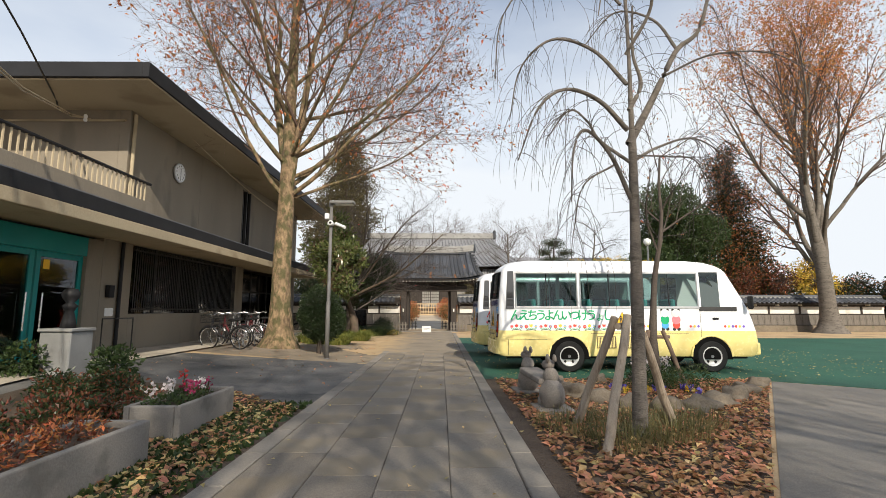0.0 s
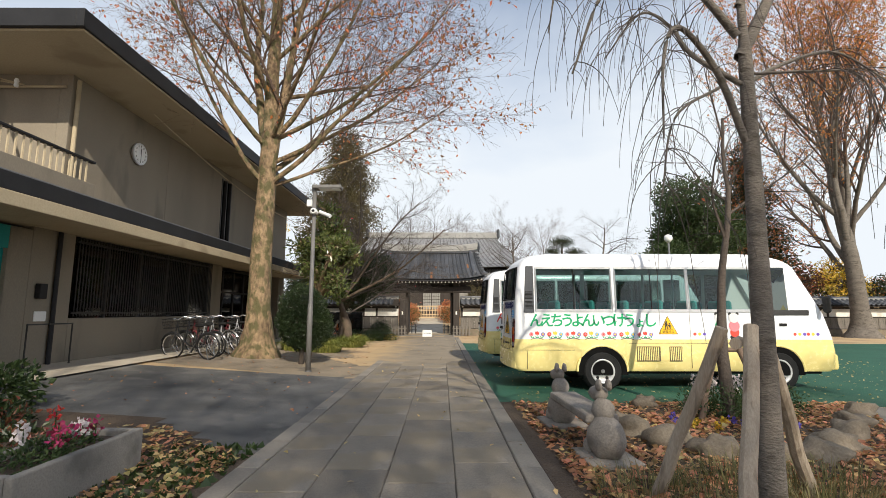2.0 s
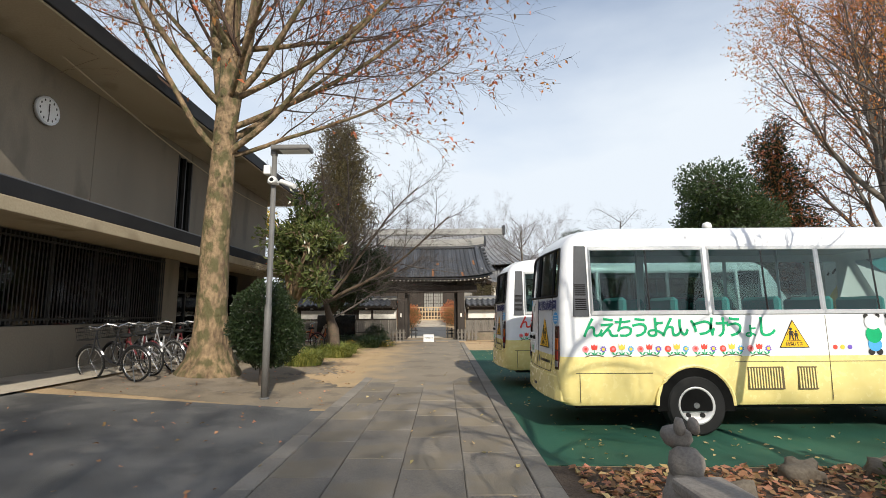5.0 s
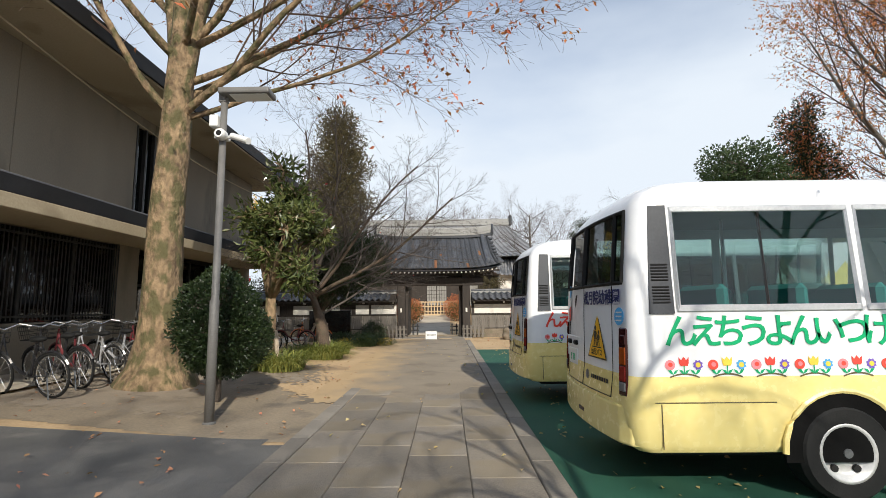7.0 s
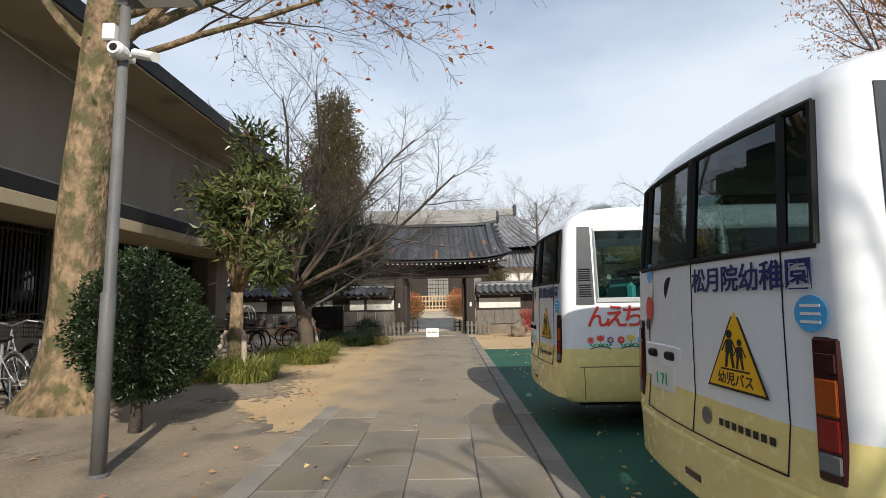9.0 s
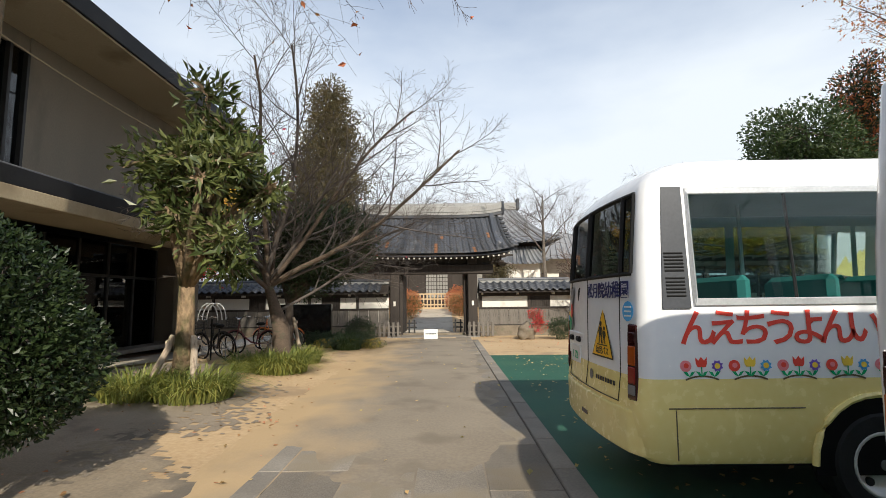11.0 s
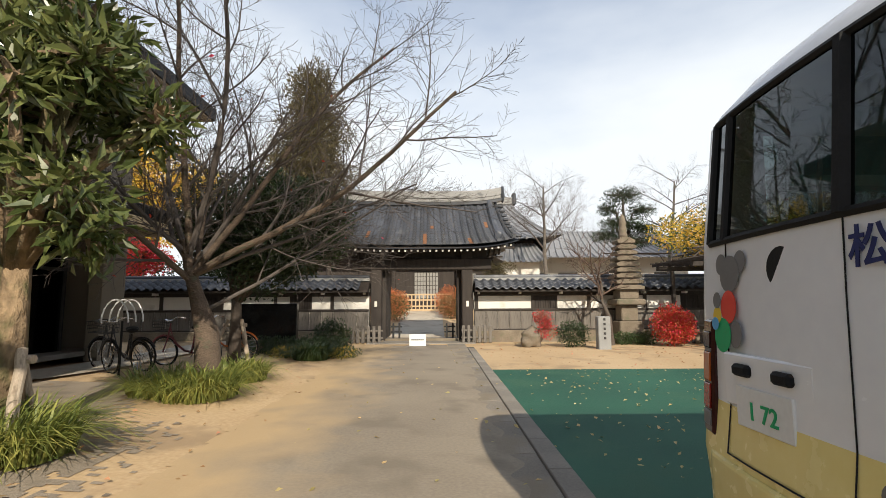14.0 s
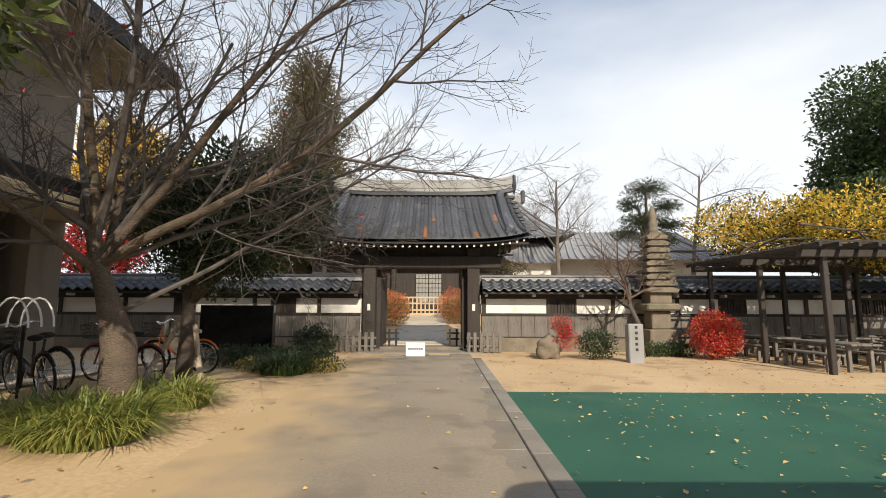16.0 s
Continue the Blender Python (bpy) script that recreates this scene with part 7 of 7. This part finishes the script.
# pergola with yellow vines, tables and benches under it
perg = thing("pergola", 0, 0, 0, "dark timber pergola roofed with yellowing vines", "pergola")
for px in (8.65, 10.9, 13.15, 15.4):
    for py in (27.6, 29.7, 32.0):
        part("post", box(px - 0.06, px + 0.06, py - 0.06, py + 0.06, -0.05, 2.5, 0.012), M_OLDWOOD, perg)
for py in (27.6, 29.7, 32.0):
    part("beam", box(8.1, 16.0, py - 0.06, py + 0.06, 2.5, 2.66, 0.012), M_OLDWOOD, perg)
for k in range(20):
    px = 8.15 + k * 0.41
    part("rafter", box(px - 0.035, px + 0.035, 27.0, 32.4, 2.66, 2.76, 0.008), M_OLDWOOD, perg)
for k in range(14):
    py = 27.05 + k * 0.41
    part("batten", box(8.05, 16.05, py - 0.025, py + 0.025, 2.76, 2.80), M_OLDWOOD, perg)
vine = mound("wisteria_vine", 12.0, 29.8, 2.8, lump_cloud(40, 0, 0, 0.75, 4.3, 2.6, 0.75, 0.5, 0.95, 25), 30000, 0.12, L_YELLOW, "yellow and green vine foliage heaped on the pergola", 157, 0.45, (L_GREEN, 0.33))
rv = random.Random(77)
vruns = []
for k in range(40):
    p = Vector((rv.uniform(8.2, 15.8), rv.uniform(27.1, 32.2), 2.8))
    vruns.append(([p, p + Vector((rv.gauss(0, 0.4), rv.gauss(0, 0.4), 0.35)), p + Vector((rv.gauss(0, 0.8), rv.gauss(0, 0.8), 0.5)), p + Vector((rv.gauss(0, 1.2), rv.gauss(0, 1.0), 0.2))], 0.025))
vs_t = part("stem_tangle", tubes(vruns, 5), M_BARKDARK, vine)
vs_t.matrix_local = Matrix.Translation((-12.0, -29.8, -2.8))


def table(name, x, y, L, w, h, label, cat, grp):
    t = thing(name, x, y, 0, label, cat, grp)
    for k in range(3):
        part("plank", box(-w / 2 + k * w / 3 + 0.006, -w / 2 + (k + 1) * w / 3 - 0.006, -L / 2, L / 2, h - 0.045, h, 0.008), M_GREYWOOD, t)
    for sy in (-1, 1):
        for sx in (-1, 1):
            part("leg", box(sx * w * 0.35 - 0.04, sx * w * 0.35 + 0.04, sy * L * 0.38 - 0.04, sy * L * 0.38 + 0.04, -0.02, h - 0.1, 0.008), M_GREYWOOD, t)
        part("cross_rail", box(-w * 0.42, w * 0.42, sy * L * 0.38 - 0.03, sy * L * 0.38 + 0.03, h - 0.11, h - 0.045, 0.006), M_GREYWOOD, t)
    return t


for k, px in enumerate((9.35, 11.4, 13.5)):
    for py in (28.6, 30.9):
        table("garden_table", px + 0.2, py, 1.7, 0.7, 0.62, "weathered grey plank table under the pergola", "table", "tables under the pergola")
        for sx in (-1, 1):
            table("garden_bench", px + 0.2 + sx * 0.62, py, 1.7, 0.28, 0.40, "weathered grey plank bench under the pergola", "bench", "benches under the pergola")

# ---- beyond the gate ----
hall = thing("main_hall", -0.5, 52.0, 0, "large temple hall with a broad grey tiled roof", "temple")


def hip_roof(hw, dep, ze, zr, rw, m, parent, cols=0, name="roof"):
    vs, fs = [], []
    nx, nd = 16, 8
    for side in (-1, 1):
        b = len(vs)
        for j in range(nd + 1):
            d = j / nd
            w = rw + (hw - rw) * d
            for i in range(nx + 1):
                u = 2 * i / nx - 1
                vs.append((w * u, side * dep * d, ze + (zr - ze) * (0.55 * (1 - d) ** 1.8 + 0.45 * (1 - d)) + 0.35 * abs(u) ** 5 * d))
        for j in range(nd):
            for i in range(nx):
                a = b + j * (nx + 1) + i
                fs.append((a, a + 1, a + nx + 2, a + nx + 1))
    for sx in (0, nx):
        for j in range(nd):
            a0, a1 = j * (nx + 1) + sx, (j + 1) * (nx + 1) + sx
            b0, b1 = a0 + (nd + 1) * (nx + 1), a1 + (nd + 1) * (nx + 1)
            fs.append((a0, a1, b1, b0))
    r = part(name, (vs, fs), m, parent, smooth=False)
    if cols:
        runs = []
        for i in range(cols):
            u = 2 * (i + 0.5) / cols - 1
            pts = []
            for j in range(nd + 1):
                d = j / nd
                w = rw + (hw - rw) * d
                pts.append((w * u, -dep * d, ze + (zr - ze) * (0.55 * (1 - d) ** 1.8 + 0.45 * (1 - d)) + 0.35 * abs(u) ** 5 * d + 0.03))
            part("cover_tile", tube_np(pts, 0.085, 5), m, r)
    return r


hr = hip_roof(8.9, 7.0, 5.4, 9.1, 6.6, M_FARROOF, hall, 40)
part("ridge", box(-6.8, 6.8, -0.3, 0.3, 9.0, 9.65, 0.08), M_TILEPALE, hr)
for sx in (-1, 1):
    part("ridge_end", box(sx * 6.8 - 0.15, sx * 6.8 + 0.15, -0.4, 0.4, 9.0, 10.0, 0.1), M_TILE, hr)
part("front_wall", box(-7.5, 7.5, -4.2, -4.0, 0.8, 5.7), M_OLDWOOD, hall)
part("side_wall", box(7.3, 7.5, -4.0, 4.0, 0.8, 5.7), M_OLDWOOD, hall)
part("side_wall", box(-7.5, -7.3, -4.0, 4.0, 0.8, 5.7), M_OLDWOOD, hall)
part("platform", box(-8.2, 8.2, -5.4, 5.0, -0.05, 0.8, 0.03), M_STONEOLD, hall)
for k in range(-3, 4):
    if k in (0,):
        continue
    part("column", tube_np([(k * 2.2, -4.6, 0.8), (k * 2.2, -4.6, 5.3)], 0.17, 10), M_OLDWOOD, hall)
for k, xx in enumerate((-0.82, 0.02)):
    d = part("lattice_door", box(xx, xx + 0.8, -4.26, -4.22, 1.7, 3.5), M_PAPER, hall, "white-papered lattice door")
    for q in range(5):
        part("lattice_bar", box(xx + q * 0.2 - 0.015, xx + q * 0.2 + 0.015, -4.29, -4.262, 1.7, 3.5), M_OLDWOOD, d)
    for q in range(7):
        part("lattice_bar", box(xx, xx + 0.8, -4.285, -4.262, 1.7 + q * 0.3 - 0.015, 1.7 + q * 0.3 + 0.015), M_OLDWOOD, d)
part("white_panel", box(2.6, 3.4, -4.24, -4.2, 1.6, 3.4), M_PAPER, hall)
rail = thing("timber_railing", -0.65, 46.0, 0.9, "pale timber railing before the temple hall", "fence")
for k in range(15):
    part("baluster", box(-1.75 + k * 0.25 - 0.04, -1.75 + k * 0.25 + 0.04, -0.04, 0.04, 0.1, 1.05, 0.01), M_PALEWOOD, rail)
for z in (0.3, 0.7, 1.05):
    part("rail", box(-1.85, 1.85, -0.05, 0.05, z - 0.05, z + 0.05, 0.01), M_PALEWOOD, rail)
part("foot_beam", box(-1.85, 1.85, -0.08, 0.08, -0.02, 0.12, 0.01), M_PALEWOOD, rail)
for k, (x, y, s, m) in enumerate(((-2.3, 44.2, 1.0, L_AUTUMN), (-3.2, 44.5, 1.2, L_AUTUMN), (1.05, 44.0, 1.15, L_AUTUMN), (-2.05, 41.2, 0.95, L_GREEN), (1.15, 42.0, 0.95, L_GREEN))):
    mound("round_azalea", x, y, (y - 36) * 0.09, [(0, 0, s * 0.72, s * 0.85, s * 0.8, s * 0.75)], 4200, 0.07, m, "clipped round azalea " + ("with rusty red leaves" if m is L_AUTUMN else "with green and rusty leaves"), 160 + k, 0.6, (L_AUTUMN, 0.45))
tagged(part("inner_ground", prism([(36.0, -0.03), (47.0, -0.03), (47.0, 0.97), (36.0, 0.012)], -9, 9, "x"), M_SAND), "sandy ground rising towards the temple hall", "ground", "", "structure")
tagged(part("inner_path", prism([(35.0, 0.0), (36.0, 0.0), (46.0, 0.86), (46.0, 0.9), (36.0, 0.03), (35.0, 0.03)], -1.75, 0.55, "x"), M_CONC), "pale paved path inside the gate", "path", "", "structure")
part_house = thing("temple_residence", 12.5, 54.0, 0, "low building with broad grey roof behind the wall", "house")
hip_roof(8.2, 5.0, 4.6, 7.2, 6.2, M_FARROOF, part_house, 30)
part("wall", box(-6.6, 6.6, -3.4, 3.4, -0.05, 4.8), M_PLASTER, part_house)
for k in range(5):
    part("window", box(-5.6 + k * 2.4, -4.2 + k * 2.4, -3.46, -3.4, 1.5, 3.6), M_OLDWOOD, part_house)
pav = thing("bell_pavilion", 5.6, 46.0, 0, "small tiled pavilion behind the wall", "pavilion")
hip_roof(1.7, 1.6, 3.9, 5.2, 1.1, M_FARROOF, pav, 10)
part("wall", box(-1.1, 1.1, -1.0, 1.0, -0.05, 4.0), M_PLASTER, pav)
hous = thing("garden_pavilion", 36.0, 30.0, 0, "plastered building with a flat dark roof beyond the turf", "shelter")
part("roof", box(-3.5, 4.5, -3.5, 3.5, 6.4, 6.8, 0.05), M_GREYWOOD, hous)
part("wall", box(-2.8, 3.5, -2.8, 2.8, -0.05, 6.4), M_PLASTER, hous)
mound("topiary_pine", 2.9, 37.0, 0, [(0, 0, 2.5, 0.75, 0.7, 0.35), (0.5, 0, 3.0, 0.5, 0.5, 0.25), (-0.4, 0, 3.1, 0.45, 0.4, 0.25)], 3200, 0.09, L_OLIVE, "pruned olive-green pine behind the wall", 170, 0.25)
pt = thing("pine_trunk_prop", 2.9, 37.0, 0, "trunk and prop of the pruned pine", "tree")
part("trunk", tube_np([(0, 0, -0.05), (0.1, 0, 1.2), (0.0, 0, 2.9)], [0.1, 0.08, 0.05], 8), M_BARKDARK, pt)

globe = thing("globe_lamp", 11.2, 25.2, 0, "white globe lamp on a slim pole beyond the buses", "lamp")
part("pole", tube_np([(0, 0, -0.05), (0, 0, 4.75)], [0.06, 0.045], 10), M_STEEL, globe)
part("globe", lathe([(0.0, 0), (0.09, 0.02), (0.17, 0.12), (0.19, 0.22), (0.15, 0.34), (0.0, 0.4)], 16, "z", (0, 0, 4.72)), M_WHITEPL, globe, smooth=True)

# ---- fallen leaves ----


def litter(name, region, n, size, material, label, seed, lift=0.02):
    rng = random.Random(seed)
    vs, fs = [], []
    done = 0
    while done < n:
        x, y = region(rng)
        if x is None:
            continue
        s = size * rng.uniform(0.55, 1.3)
        a = rng.random() * 6.283
        d = Vector((math.cos(a), math.sin(a), rng.gauss(0, 0.28))).normalized()
        u = d.cross(Vector((rng.gauss(0, 0.3), rng.gauss(0, 0.3), 1))).normalized()
        c = Vector((x, y, gz(x, y) + lift + rng.random() * 0.03))
        k = rng.uniform(0.25, 0.42)
        up = Vector((0, 0, s * rng.uniform(0.0, 0.22)))
        b = len(vs)
        vs += [c - d * s * 0.5, c - d * s * 0.1 + u * s * k + up, c + d * s * 0.5, c - d * s * 0.1 - u * s * k + up]
        fs += [(b, b + 1, b + 2), (b, b + 2, b + 3)]
        done += 1
    return tagged(part(name, (vs, fs), material), label, "leaves", "", "stuff")


def bed_region(rng):
    y = rng.uniform(2.6, 10.8)
    hi = 3.0 + (y - 4.6) * 0.68 if y > 4.6 else 1.7 + (y - 2.6) * 0.65
    x = rng.uniform(1.62, 7.1)
    return (x, y) if x < hi and noise.noise(Vector((x * 0.9, y * 0.9, 3))) > -0.38 + 0.5 * rng.random() - 0.25 else (None, None)


def left_region(rng):
    y = rng.uniform(1.5, 8.9)
    x = rng.uniform(-2.6 - 1.5 * rng.random(), -1.5)
    return (x, y) if y < 7.9 + (-1.5 - x) * 0.8 else (None, None)


litter("fallen_leaves", bed_region, 7500, 0.085, L_DRY, "brown and orange fallen leaves over the bed", 201)
litter("fallen_leaves", bed_region, 900, 0.085, L_FALLYEL, "yellow fallen leaves over the bed", 202)
litter("fallen_leaves", left_region, 2000, 0.085, L_DRY, "brown fallen leaves beside the planters", 203)
litter("fallen_leaves", left_region, 1500, 0.085, L_FALLYEL, "pale yellow fallen leaves beside the planters", 204)
litter("fallen_leaves", lambda r: (r.uniform(1.7, 13), r.uniform(11, 25.3)), 2000, 0.055, L_FALLYEL, "pale fallen leaves scattered on the turf", 205, 0.012)
litter("fallen_leaves", lambda r: (r.uniform(-1.4, 1.5), r.uniform(2.5, 30)), 170, 0.06, L_FALLYEL, "single fallen leaves on the path", 206, 0.02)
litter("fallen_leaves", lambda r: (r.uniform(-6.2, -1.5), r.uniform(9.5, 29)), 420, 0.055, L_DRY, "fallen leaves on the forecourt and dirt", 207, 0.012)
litter("fallen_leaves", lambda r: (r.uniform(1.6, 9), r.uniform(25.4, 31.5)), 420, 0.055, L_DRY, "fallen leaves on the sandy strip by the wall", 208, 0.012)
rg = random.Random(5)
gv, gf = [], []
for k in range(2600):
    x, y = rg.uniform(-2.55, -1.45), rg.uniform(1.5, 8.3)
    s = rg.uniform(0.02, 0.05)
    b = len(gv)
    a = rg.random() * 6.28
    gv += [(x - s * math.cos(a), y - s * math.sin(a), 0.012), (x + s * math.cos(a), y + s * math.sin(a), 0.012), (x + rg.gauss(0, 0.02), y + rg.gauss(0, 0.02), 0.03 + s)]
    gf.append((b, b + 1, b + 2))
tagged(part("ground_cover", (gv, gf), L_GREEN), "low dark green ground cover beside the path", "plants", "", "stuff")

# ---- path: slabs in three rows between kerb stones ----
path = tagged(part("path", box(-1.42, 1.43, -6, 30.6, -0.03, 0.006), M_JOINT), "path of worn grey paving slabs between kerb stones", "path", "", "structure")
slab_meshes = []
for k in range(4):
    rs = random.Random(300 + k)
    bm = box(-0.297, 0.297, -0.594, 0.594, -0.02, 0.018, 0.007)
    for v in bm.verts:
        v.co.x += rs.uniform(-0.003, 0.003)
        v.co.z += rs.uniform(-0.0015, 0.0015)
    me = bpy.data.meshes.new("slab")
    bm.to_mesh(me)
    bm.free()
    me.materials.append(M_SLAB)
    slab_meshes.append(me)
rs = random.Random(9)
for c in range(4):
    for j in range(31):
        o = part("slab", slab_meshes[(c * 7 + j * 3) % 4], None, path)
        o.location = ((c - 1.5) * 0.602, -5.2 + j * 1.2 + (0.0, 0.55, 0.2, 0.75)[c] - 0.4, rs.uniform(-0.002, 0.002))
kb = box(-0.105, 0.105, -0.447, 0.447, -0.02, 0.026, 0.01)
kme = bpy.data.meshes.new("kerb_stone")
kb.to_mesh(kme)
kb.free()
kme.materials.append(M_KERB)
for sx in (-1, 1):
    for j in range(40):
        o = part("kerb_stone", kme, None, path)
        o.location = (sx * 1.313 + (0.005 if sx > 0 else 0), -5.5 + j * 0.902, rs.uniform(-0.002, 0.003))


def dust_sheet():
    """Sand carried from the yard over the paving, with a frayed front and side."""
    nx, ny = 64, 300
    xs = [-2.3 + 3.35 * i / nx for i in range(nx + 1)]
    ys = [15.6 + 15.0 * j / ny for j in range(ny + 1)]

    def z(x, y):
        u = min(1, max(0, (x + 2.3) / 0.9))
        u = u * u * (3 - 2 * u)
        thin = min(1, max(0, (17.7 - 0.2 * x - y) / 1.6)) + min(1, max(0, (x - 0.45) / 0.6))
        rough = 0.004 * noise.noise(Vector((x, y * 0.8, 3))) + 0.004 * noise.noise(Vector((x * 4, y * 3, 6)))
        return (gz(x, y) + 0.002 - 0.012 * thin + rough * 1.5) * (1 - u) + (0.0325 - 0.017 * min(thin, 1.2) + rough) * u
    vs = [(x, y, z(x, y)) for y in ys for x in xs]
    fs = []
    for j in range(ny):
        for i in range(nx):
            x, y = xs[i], ys[j]
            fray = 0.55 * noise.noise(Vector((x * 2.0, y * 1.2, 5))) + 0.4 * noise.noise(Vector((x * 7, y * 5, 8)))
            if x > -2.1 + 0.2 * fray and y > 16.0 + 0.8 * fray:
                b = j * (nx + 1) + i
                fs.append((b, b + 1, b + nx + 2, b + nx + 1))
    return vs, fs


tagged(part("trodden_sand", dust_sheet(), M_DUST, smooth=True), "sandy dust trodden thinly over the paving stones", "ground", "", "structure")
